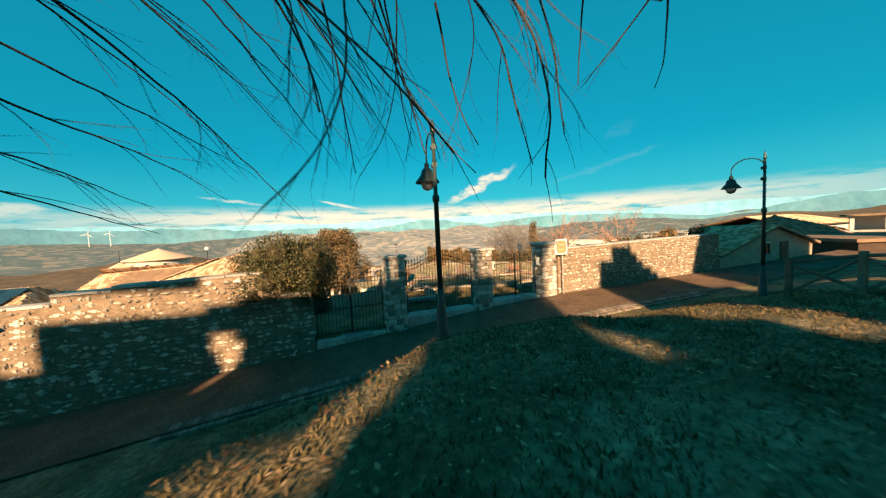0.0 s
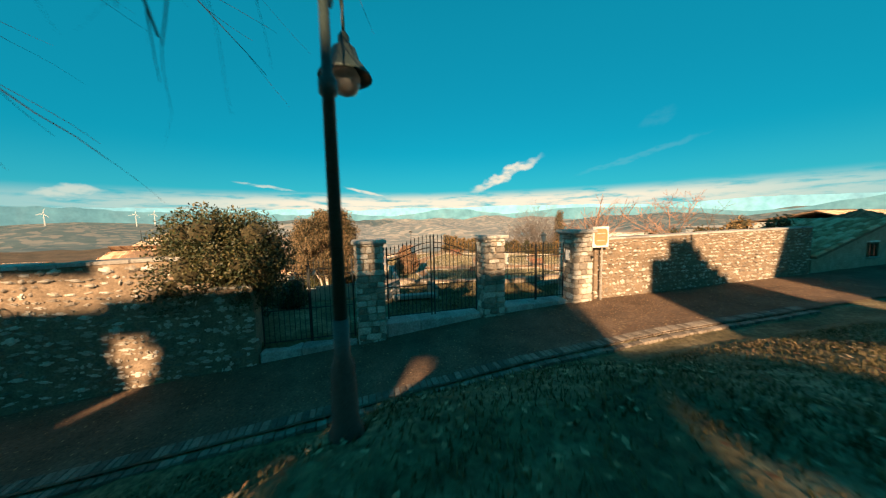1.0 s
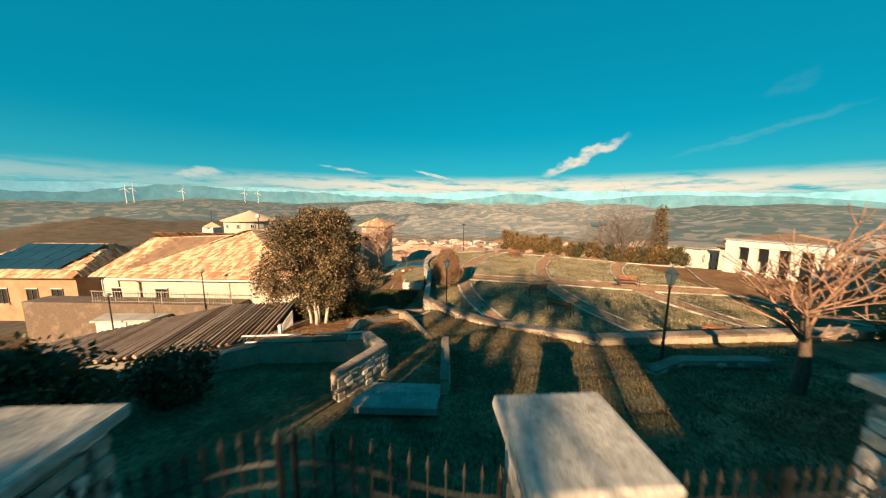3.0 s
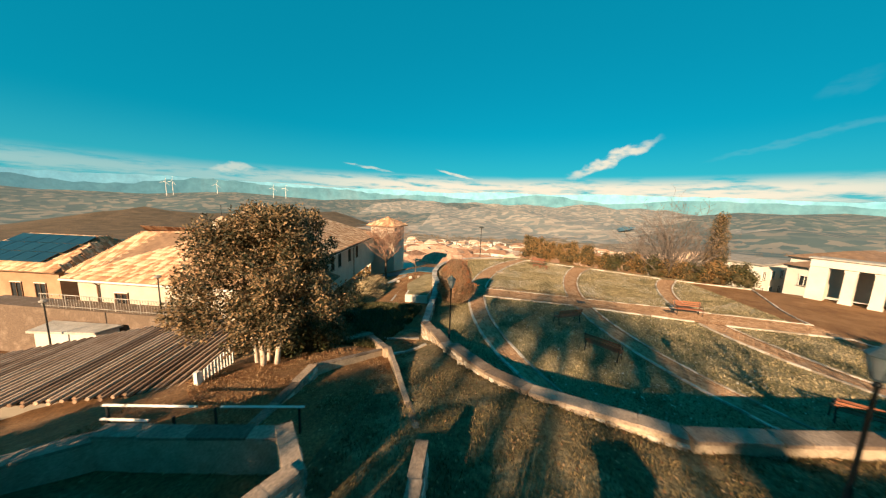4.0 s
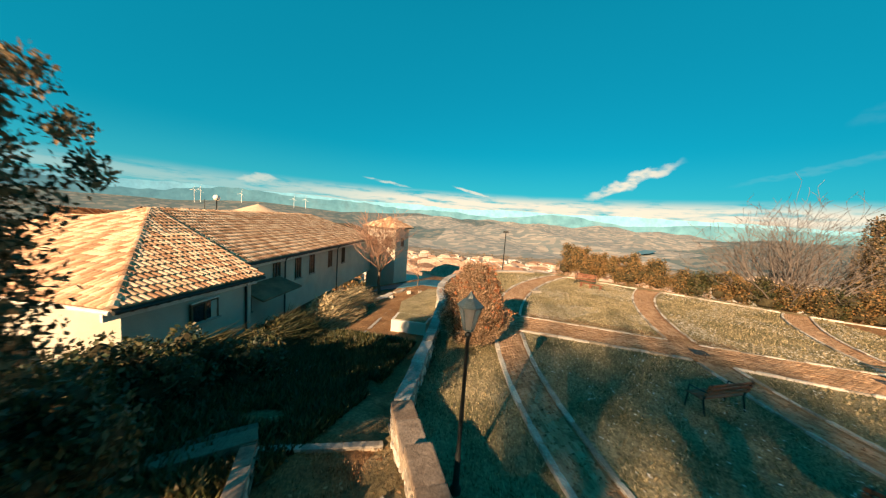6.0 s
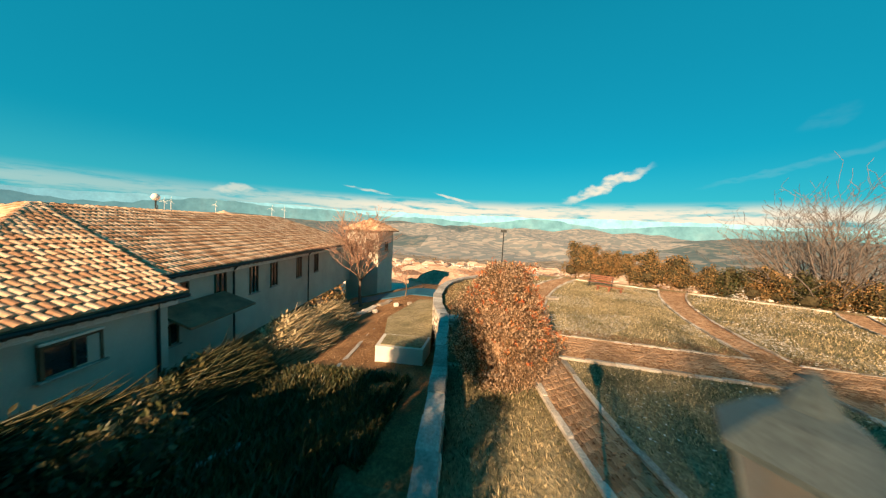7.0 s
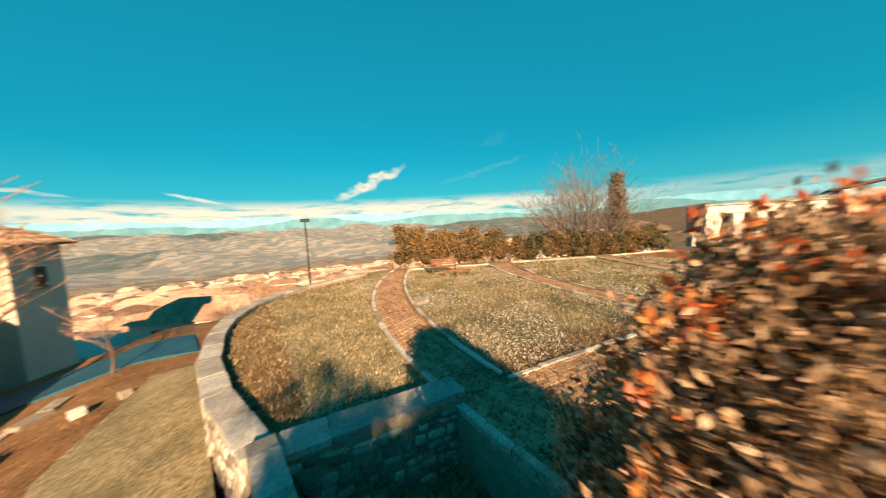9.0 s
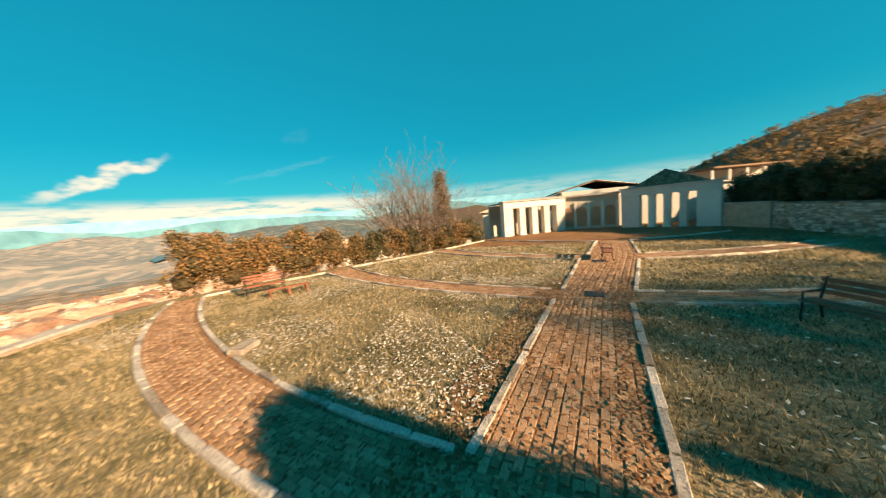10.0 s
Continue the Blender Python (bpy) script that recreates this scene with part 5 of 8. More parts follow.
bare_tree(12.6, 5.4, 5.2, 12, "leafless shrub tree with spreading twigs", 0.12, 0.95, 5, (5, 5, 4, 3, 2), 0.22, 0.45, wide=2.9, material=M_TWIGPINK, thin=0.012)
bare_tree(16.4, 6.6, 4.8, 10, "leafless shrub tree with spreading twigs", 0.12, 0.95, 4, (5, 5, 5, 4), 0.22, 0.45, wide=2.6, thin=0.012)
# ivy-clad trunk beside the large tree
root = thing("ivy_column", "upright old trunk thickly covered with brown ivy", "tree")
iz = gz(22.9, 36.0)
bm = bmesh.new()
tube(bm, [(22.9, 36.0, iz - 0.1), (22.9, 36.0, iz + 3.5), (22.8, 35.9, iz + 8.4)], [0.25, 0.2, 0.1], 8)
part("trunk", bm, M_BARK, root)
crown("ivy", root, [(22.95 + 0.12 * math.sin(2.3 * k), 36.0 + 0.1 * math.cos(1.7 * k), iz + 1.2 + 0.60 * k, 1.35 - 0.06 * k) for k in range(13)], 15000, 0.085, 51, M_OAK, core=0.5)

# hanging branches over the start, from a tree beside the camera's first steps
root = thing("overhanging_tree", "leafless tree with long dark drooping branches", "tree")
TX, TY = -10.2, -13.4
tz = gz(TX, TY)
rr = random.Random(77)
bole = [Vector((TX, TY, tz - 0.2)), Vector((TX + 0.1, TY + 0.1, tz + 3.2)), Vector((TX + 0.5, TY + 0.5, tz + 5.4))]
seg = []


def hang(p, d, n, r, depth, sag, step=0.20):
    """A branch that bends over and droops, with side twigs."""
    w = Vector((rr.uniform(-0.05, 0.05), rr.uniform(-0.05, 0.05), 0))
    for k in range(n):
        w = w * 0.7 + Vector((rr.uniform(-0.09, 0.09), rr.uniform(-0.09, 0.09), rr.uniform(-0.05, 0.05)))
        d = (d + w + Vector((0, 0, -sag))).normalized()
        q = p + d * step * rr.uniform(0.8, 1.2)
        r2 = r * (1 - 0.75 / n)
        seg.append((p.copy(), q.copy(), r, r2))
        p, r = q, r2
        if depth and k > 1 and rr.random() < 0.42:
            e = (d + Vector((rr.uniform(-0.55, 0.55), rr.uniform(-0.5, 0.5), rr.uniform(-0.3, 0.3)))).normalized()
            hang(p, e, max(3, int((n - k) * rr.uniform(0.5, 0.9))), r * 0.55, depth - 1, sag * 0.8, step * 0.8)


limbs = ([Vector((TX + 0.5, TY + 0.5, tz + 5.4)), Vector((-7.4, -9.6, 6.5)), Vector((-4.6, -8.5, 6.7)), Vector((-2.0, -8.3, 6.7)), Vector((0.4, -8.4, 6.6))],
         [Vector((TX + 0.3, TY + 0.3, tz + 4.4)), Vector((-8.4, -9.4, 5.6)), Vector((-6.6, -8.6, 5.7))])
for lim, r0_ in zip(limbs, (0.10, 0.07)):
    for a_, b_ in zip(lim, lim[1:]):
        seg.append((a_, b_, r0_, r0_ * 0.78))
        r0_ *= 0.78
for k in range(15):
    x_ = -5.6 + 2.9 * (k / 14) ** 0.9 + rr.uniform(-0.25, 0.25)
    p = Vector((x_, -8.5 + rr.uniform(-0.9, 0.7), 6.6 + rr.uniform(-0.2, 0.1)))
    hang(p, Vector((rr.uniform(-0.1, 0.55), rr.uniform(-0.3, 0.5), -0.35)).normalized(), rr.randint(10, 17), rr.uniform(0.011, 0.021), 2, 0.10)


def sweep(p, q, r, rise, seed):
    """A long branch that arches from p to its tip q, with forked side twigs near the end."""
    rg_ = random.Random(seed)
    p, q = Vector(p), Vector(q)
    mid = (p + q) / 2 + Vector((0, 0, rise))
    a, n, w = p.copy(), 22, Vector((0, 0, 0))
    for k in range(1, n + 1):
        t = k / n
        w = w * 0.75 + Vector([rg_.uniform(-0.022, 0.022) for _ in range(3)])
        b = p * (1 - t) ** 2 + mid * (2 * t * (1 - t)) + q * t * t + w
        ra = r * (1 - 0.8 * (t - 1 / n)) ** 1.2
        seg.append((a.copy(), b.copy(), ra, r * (1 - 0.8 * t) ** 1.2))
        if t > 0.3 and rg_.random() < 0.55:
            e = ((b - a).normalized() + Vector([rg_.uniform(-0.5, 0.5) for _ in range(3)])).normalized()
            hang(b, e, rg_.randint(3, 8), ra * 0.5, 1 if t < 0.75 else 0, 0.02, 0.12)
        a = b


for k, (p, q, r_, rise) in enumerate((((-7.6, -9.8, 6.4), (-5.32, -5.83, 3.66), 0.024, 0.5), ((-6.6, -9.4, 6.9), (-4.19, -4.81, 4.98), 0.022, 0.5), ((-8.2, -9.6, 6.6), (-6.6, -5.3, 5.0), 0.021, 0.4),
                                      ((-7.9, -10.2, 5.4), (-5.9, -6.4, 4.35), 0.020, 0.35), ((-8.3, -9.9, 5.2), (-6.5, -6.2, 4.05), 0.022, 0.3), ((-7.0, -9.7, 6.2), (-5.0, -6.6, 4.75), 0.019, 0.45),
                                      ((-6.4, -9.6, 6.6), (-4.55, -7.0, 4.5), 0.020, 0.4), ((-8.8, -9.8, 4.9), (-7.4, -6.5, 3.9), 0.024, 0.2), ((-8.4, -10.4, 4.5), (-6.7, -7.6, 3.45), 0.022, 0.15),
                                      ((-5.6, -9.3, 6.8), (-3.45, -7.5, 4.3), 0.018, 0.5), ((-5.9, -9.0, 7.0), (-3.9, -6.3, 5.25), 0.018, 0.45), ((-7.4, -9.2, 6.8), (-5.6, -5.6, 5.5), 0.017, 0.4))):
    sweep(p, q, r_, rise, 900 + k)
for p, d in (((0.2, -8.4, 6.6), (-0.35, 0.1, -0.5)), ((-0.9, -8.4, 6.7), (-0.1, 0.1, -0.9)), ((0.5, -8.4, 6.6), (0.3, 0.2, -0.5))):
    hang(Vector(p), Vector(d).normalized(), 7, 0.016, 1, 0.03)
bm = bmesh.new()
tube(bm, bole, [0.30, 0.22, 0.12], 10)
part("trunk", bm, M_BARK, root, smooth=True)
twigs("twig_net", seg, M_DARKTWIG, root, 6)

# unseen tall trees behind the house row; stems and high limbs shade the lawns
def tall_tree(x, y, top, r0, seed, lean=0.0):
    root = thing("tall_tree", "unseen tall leafless tree with short upward limbs, placed for lawn shade", "tree", group="tall bare trees")
    rg_ = random.Random(seed)
    z0 = gz(x, y) - 0.2
    bole_, p_ = [], Vector((x, y, z0))
    for k in range(9):
        bole_.append(p_.copy())
        p_ = p_ + Vector((rg_.uniform(-0.06, 0.06) + (lean / 2 if k in (4, 5) else 0.0), rg_.uniform(-0.1, 0.1), (top - z0) / 8))
    bm_ = bmesh.new()
    tube(bm_, bole_, [r0 * (1 - 0.075 * k) for k in range(9)], 9)
    part("trunk", bm_, M_BARK, root, smooth=True)
    sg_ = []

    def shoot(p, d, length, r, lv):
        n_ = 4
        for k in range(n_):
            d = (d + Vector((rg_.uniform(-0.16, 0.16), rg_.uniform(-0.16, 0.16), 0.10))).normalized()
            q = p + d * length / n_
            sg_.append((p.copy(), q.copy(), r, r * 0.8))
            p, r = q, r * 0.8
            if lv < 2 and k:
                a = rg_.uniform(0, 2 * math.pi)
                shoot(p, (d + Vector((math.cos(a), math.sin(a), 0.3)) * 0.7).normalized(), length * 0.55, r * 0.6, lv + 1)

    for k in range(30):
        a = rg_.uniform(0, 2 * math.pi)
        b_ = bole_[-2].lerp(bole_[-1], 0.1 + 0.9 * k / 29)
        shoot(b_, Vector((math.cos(a) * 0.9, math.sin(a) * 0.9, 1)).normalized(), rg_.uniform(1.6, 3.2), 0.10, 0)
    twigs("branchwork", sg_, M_BARK, root, 5)["kind"] = "stuff"
    return root


# stems set and leaned so their shade meets the lawns and spares the bank
for k, (b_, t_, r_, lean_) in enumerate(((-5.6, 21.9, 0.34, 0.0), (-4.5, 22.4, 0.38, 0.2), (-3.5, 22.0, 0.42, 1.25), (-0.65, 22.5, 0.42, -0.75), (0.3, 21.8, 0.36, -0.3), (1.2, 21.2, 0.36, 0.3), (2.95, 20.2, 0.34, 0.3))):
    tall_tree(b_ - 40.5 * math.tan(radians(SUN_AZ)), -40.5 - 0.8 * (k % 2), t_, r_, 240 + k, lean_)
# dark laurels between the terrace and the long house
# the first two are added to darken the space below the oak's crown
for k, (x, y, w, h) in enumerate(((-6.8, 13.7, 1.8, 1.6), (-7.7, 12.7, 1.6, 1.5), (-8.7, 14.9, 2.2, 1.5), (-10.2, 15.6, 2.4, 1.7), (-8.6, 17.0, 2.0, 1.5), (-10.3, 17.2, 2.0, 1.8), (-8.3, 13.3, 1.6, 1.2), (-8.3, 18.9, 2.0, 1.2))):
    shrub(x, y, w, h, 400 + k, 3200, M_PRIVET, "laurel", "dense dark laurel below the terrace", "laurels")
for k, (x, y, w, h) in enumerate(((-8.0, 2.2, 2.3, 2.3), (-9.8, 1.6, 2.3, 2.3), (-7.4, 4.2, 1.8, 1.2), (-11.6, 2.6, 2.4, 2.5))):
    shrub(x, y, w, h, 430 + k, 2600, M_PRIVET, "laurel", "dense dark laurel behind the lane wall", "laurels")

# junipers against the long house


def juniper(cx_, cy_, w, l, h, n, seed, lab, material=M_JUNIPER):
    root = thing("juniper", lab, "shrub", group="junipers")
    r_ = np.random.default_rng(seed)
    z_ = gz(cx_, cy_)
    sp = []
    for k in range(n):
        a_ = r_.uniform(0, 2 * math.pi)
        q_ = math.sqrt(r_.uniform(0, 1))
        x_, y_ = cx_ + w * q_ * math.cos(a_), cy_ + l * q_ * math.sin(a_)
        zz_ = z_ + h * (1 - q_ * q_) * r_.uniform(0.6, 1.1)
        d_ = Vector((r_.normal(0.5, 0.3), r_.normal(0.8, 0.3), r_.uniform(0.1, 0.55))).normalized()
        p_ = Vector((x_, y_, zz_))
        sp.append((p_ - d_ * 0.25, p_ + d_ * r_.uniform(0.4, 1.25), 0.034, 0.004))
    twigs("sprays", sp, material, root, 4)
    pts = np.array([s[0][:] for s in sp])
    pts = np.repeat(pts, 5, 0) + r_.normal(size=(len(pts) * 5, 3)) * 0.12
    v_, f_ = leaves(pts, 0.10, seed, 0.5, 2.4)
    link("foliage", arrays("foliage", v_, f_), material, root)
    # dark ball paints the shade deep among the sprays
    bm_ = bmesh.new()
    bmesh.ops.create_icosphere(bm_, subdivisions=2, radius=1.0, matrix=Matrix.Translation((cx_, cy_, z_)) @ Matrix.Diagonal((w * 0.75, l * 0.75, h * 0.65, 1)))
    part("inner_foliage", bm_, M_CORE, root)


juniper(-10.9, 29.6, 1.0, 2.2, 1.4, 2000, 62, "sprawling sunlit juniper with feathery tan-tipped sprays")
juniper(-10.4, 26.4, 1.1, 2.0, 1.6, 2000, 63, "sprawling juniper with feathery tan-tipped sprays")
# privet's darker colour on this juniper stands for the shade by the house
juniper(-10.4, 22.6, 1.0, 1.8, 1.3, 1500, 64, "sprawling juniper below the house wall, shade put into darker leaves", M_PRIVET)
juniper(-9.9, 18.6, 1.5, 2.4, 1.3, 800, 65, "dark shrub mass below the terrace", M_PRIVET)

# ---------------------------------------------------------------- terraces between gate and courtyard
def low_wall(a, b, zb, zt, w, label, seed, name="low_wall", limit=70, cap=0.06):
    return wall_along(name, a, b, (lambda s: zb), (lambda s: zt), w, label, seed, cap=cap, limit=limit, cap_over=0.02, cap_m=M_SLAB, course=(0.12, 0.2), wide=(0.2, 0.4))


wall_along("low_wall", (-1.15, 8.3), (-3.62, 13.5), (lambda s: -2.3), (lambda s: -1.26 - 0.085 * s), 0.14, "narrow rough stone edging wall beside the slope", 80, cap=0.07, limit=70, cap_over=0.012, cap_m=M_SLAB)
for k in range(4):
    wall_along("terrace_edge", (-5.34 - 0.13 * k, 11.05 + 0.07 * k), (-3.98 - 0.13 * k, 13.72 + 0.07 * k), (lambda s: -2.3), (lambda s, k=k: -1.36 - 0.205 * s - 0.07 * k), 0.12, "long worn stone step edging the dirt terrace", 81 + 20 * k, cap=0.05, stones=False, cap_over=0.008, cap_m=M_SLAB)


def edging(a, b, lift, w, label, seed):
    (ax, ay), (bx, by) = a, b
    ll = math.dist(a, b)
    zf_ = lambda s: gz(ax + (bx - ax) * s / ll, ay + (by - ay) * s / ll) + lift
    return wall_along("edging", a, b, lambda s: zf_(s) - 0.4, zf_, w, label, seed, cap=0.05, cap_over=0.01, stones=False)


edging((-3.72, 13.62), (-2.45, 15.2), 0.03, 0.11, "low pale stone edging along the lawn", 82)
edging((-5.3, 15.75), (-3.15, 16.85), 0.05, 0.13, "low stone edging above the courtyard", 83)
wall_along("low_wall", (-3.70, 13.45), (-5.25, 15.65), (lambda s: -2.9), (lambda s: -1.78 - 0.228 * s), 0.22, "low stone wall between terraces", 85, cap=0.06, limit=70, cap_over=0.02, cap_m=M_SLAB, course=(0.12, 0.2), wide=(0.2, 0.4))
low_wall((-0.85, 5.0), (-1.0, 7.5), -1.4, -0.35, 0.20, "pale plastered stair wall", 86)
low_wall((-3.5, 4.6), (-2.75, 6.3), -1.4, -0.10, 0.26, "curved pale parapet beside the steps", 87)
low_wall((-2.75, 6.3), (-3.6, 7.2), -1.4, -0.18, 0.26, "curved pale parapet beside the steps", 88)
low_wall((-3.6, 7.2), (-6.9, 6.6), -1.6, -0.35, 0.3, "low wall enclosing a sunken bed", 89)
low_wall((-6.9, 6.6), (-9.5, 4.4), -1.6, -0.45, 0.3, "low wall enclosing a sunken bed", 90)
low_wall((-5.22, 8.2), (-5.34, 11.0), -1.8, -1.30, 0.22, "stair wall of grey plaster", 91)
low_wall((5.2, 6.9), (6.6, 7.7), -1.6, -0.85, 0.3, "low curved rubble wall on the slope", 92)
low_wall((6.6, 7.7), (9.6, 7.9), -1.6, -0.85, 0.3, "low curved rubble wall on the slope", 93)
# courtyard kerbs
for a, b in (((-7.6, 19.0), (-6.2, 20.5)), ((-6.2, 20.5), (-8.8, 20.7)), ((-6.9, 21.8), (-8.0, 18.0)), ((-7.4, 24.4), (-8.0, 31.2)), ((-6.3, 26.5), (-7.3, 30.8))):
    la, lb = gz(*a) - 0.08, gz(*b) - 0.08
    ll = math.dist(a, b)
    wall_along("courtyard_kerb", a, b, (lambda s: -5.0), (lambda s, la=la, lb=lb, ll=ll: la + (lb - la) * s / ll), 0.13, "pale courtyard kerb", 94, stones=False, cap=0.05, cap_over=0.01)
# raised grass bed with a pale front wall
root = thing("raised_bed", "raised grass bed with a pale plastered front wall", "planter")
bm = bmesh.new()
prism(bm, [(-6.35, 25.7), (-4.5, 25.75), (-4.45, 27.1), (-6.45, 27.0)], -4.6, -3.42)
part("wall", bm, M_STUCCO_W, root)
bm = bmesh.new()
prism(bm, [(-6.2, 25.85), (-4.6, 25.9), (-4.55, 27.0), (-6.3, 26.9)], -3.5, -3.39)
part("soil", bm, M_GRASS, root)
root = thing("lawn_terrace", "sunlit rough lawn above the courtyard", "lawn", kind="structure")
bm = bmesh.new()
turf = ((-6.5, 27.05, -3.72), (-4.45, 27.15, -3.48), (-5.05, 31.5, -3.50), (-5.0, 34.5, -3.62), (-6.8, 35.5, -3.98), (-7.6, 31.0, -4.0))
ua = [bm.verts.new((x, y, -5.0)) for x, y, z in turf]
ub = [bm.verts.new(p) for p in turf]
mid_ = bm.verts.new((-6.0, 31.2, -3.74))
for k in range(6):
    bm.faces.new((ua[k], ua[(k + 1) % 6], ub[(k + 1) % 6], ub[k]))
    bm.faces.new((ub[k], ub[(k + 1) % 6], mid_))
bmesh.ops.recalc_face_normals(bm, faces=bm.faces)
part("turf", bm, M_GRASS, root)
# steps from the gates
for k in range(6):
    root = thing("stair_step", "worn grey stone step below the gate", "step", group="entrance steps")
    part("tread", bevelled((1.9, 0.40, 0.17), 0.015, 1, 0.006, k), M_CAP, root, m=pose(-1.9, 4.1 + 0.40 * k, -0.42 - 0.14 * k, 0, 0, 3))
for k in range(3):
    root = thing("timber_step", "long weathered step across the dirt terrace", "step", group="terrace steps")
    part("tread", bevelled((4.3, 0.20, 0.16), 0.01), M_FENCEWOOD, root, m=pose(-6.75 - 0.20 * k, 14.30 + 0.22 * k, -2.36 - 0.09 * k, 0, 0, 44))

# white picket fence and rails
root = thing("picket_fence", "white-painted picket fence on a terrace edge", "fence")
for k in range(11):
    t = k / 10
    x, y = -8.22 - 0.55 * t, 9.78 + 1.70 * t
    bm = bmesh.new()
    box(bm, (x, y, -1.60), (0.03, 0.095, 0.90), (0, 0, 12))
    part("picket", bm, M_WHITE, root)
for zz in (-1.88, -1.38):
    bm = bmesh.new()
    tube(bm, [(-8.22, 9.6, zz), (-8.80, 11.55, zz)], 0.028, 4)
    part("rail", bm, M_WHITE, root)
bm = bmesh.new()
box(bm, (-8.17, 9.60, -1.60), (0.12, 0.12, 1.10))
part("post", bm, M_WHITE, root)
root = thing("handrail", "white-painted timber rails above the sunken bed", "rail")
for a, b in (((-8.2, 7.5, -0.62), (-6.2, 7.85, -0.62)), ((-5.7, 7.95, -0.62), (-3.9, 8.3, -0.62)), ((-7.9, 7.25, -0.72), (-6.9, 7.4, -0.72)), ((-7.3, 6.95, -0.78), (-6.4, 7.1, -0.78))):
    bm = bmesh.new()
    tube(bm, [a, b], 0.032, 4)
    part("rail", bm, M_WHITE, root)
for x, y in ((-8.1, 7.5), (-6.4, 7.5), (-4.0, 8.25), (-5.8, 7.9)):
    bm = bmesh.new()
    box(bm, (x, y, -0.98), (0.04, 0.04, 0.7))
    part("post", bm, M_IRON, root)

# ribbed roof of a low shed below the terrace: ribs run back to a slanting far edge
root = thing("shed", "low shed under a ribbed rust-brown sheet roof", "shed")
E0, E1, E2 = Vector((-8.95, 9.75, -1.82)), Vector((-20.6, 7.3, -2.9)), Vector((-10.6, 14.9, -1.95))
dv, lv = (E1 - E0), (E2 - E0)
FAR_EDGE = [(-9.6, 14.95), (-15.2, 15.1), (-19.1, 11.85), (-22.5, 8.9)]


def far_end(p):
    """Where a rib from p meets the far edge of the roof."""
    for (ax, ay), (bx, by) in zip(FAR_EDGE, FAR_EDGE[1:]):
        ex, ey = bx - ax, by - ay
        det = lv.x * -ey + ex * lv.y
        t = ((ax - p.x) * -ey + ex * (ay - p.y)) / det
        u = (lv.x * (ay - p.y) - lv.y * (ax - p.x)) / det
        if -0.01 <= u <= 1.01:
            return p + lv * t
    return p + lv * 0.3


bm = bmesh.new()
near_ = [E0 + dv * k / 24 for k in range(25)]
far_ = [far_end(p) for p in near_]
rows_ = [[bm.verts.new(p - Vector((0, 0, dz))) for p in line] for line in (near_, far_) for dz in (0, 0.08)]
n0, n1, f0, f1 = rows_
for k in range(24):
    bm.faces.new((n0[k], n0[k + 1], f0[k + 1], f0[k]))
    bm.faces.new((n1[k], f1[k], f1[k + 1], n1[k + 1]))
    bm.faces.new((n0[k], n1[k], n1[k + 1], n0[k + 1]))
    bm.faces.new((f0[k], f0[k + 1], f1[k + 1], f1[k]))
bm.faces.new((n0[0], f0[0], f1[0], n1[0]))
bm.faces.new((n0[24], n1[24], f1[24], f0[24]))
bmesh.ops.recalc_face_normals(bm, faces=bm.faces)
# sheet coloured near-black for the shade lying between the ribs
part("sheet", bm, M_SHADEDARK, root)
for k in range(50):
    p = E0 + dv * (k + 0.5) / 50
    bm = bmesh.new()
    tube(bm, [p + Vector((0, -0.06 - 0.09 * (k % 3), 0.025)), far_end(p) + Vector((0, 0.04 * (k % 2), 0.025))], 0.062, 6)
    part("rib", bm, M_RIB, root)
bm = bmesh.new()
prism(bm, [(-9.5, 10.0), (-19.9, 7.9), (-20.4, 10.1), (-15.4, 14.3), (-10.8, 14.4)], -6.6, -3.1)
part("wall", bm, M_STUCCO, root)

# ---------------------------------------------------------------- houses
TILE = bpy.data.meshes.new("tile")
bm = bmesh.new()
rings = []
for yy, sc in ((-0.5, 1.0), (0.5, 0.86)):
    rings.append([bm.verts.new((0.5 * sc * math.cos(a), yy, 0.42 * sc * math.sin(a) + (0.10 if yy < 0 else 0.0))) for a in [math.pi * k / 5 for k in range(6)]])
for k in range(5):
    bm.faces.new((rings[0][k], rings[0][k + 1], rings[1][k + 1], rings[1][k]))
bm.faces.new(rings[0][::-1])
bmesh.ops.recalc_face_normals(bm, faces=bm.faces)
bm.to_mesh(TILE)
bm.free()
TILE_J = TILE.copy()


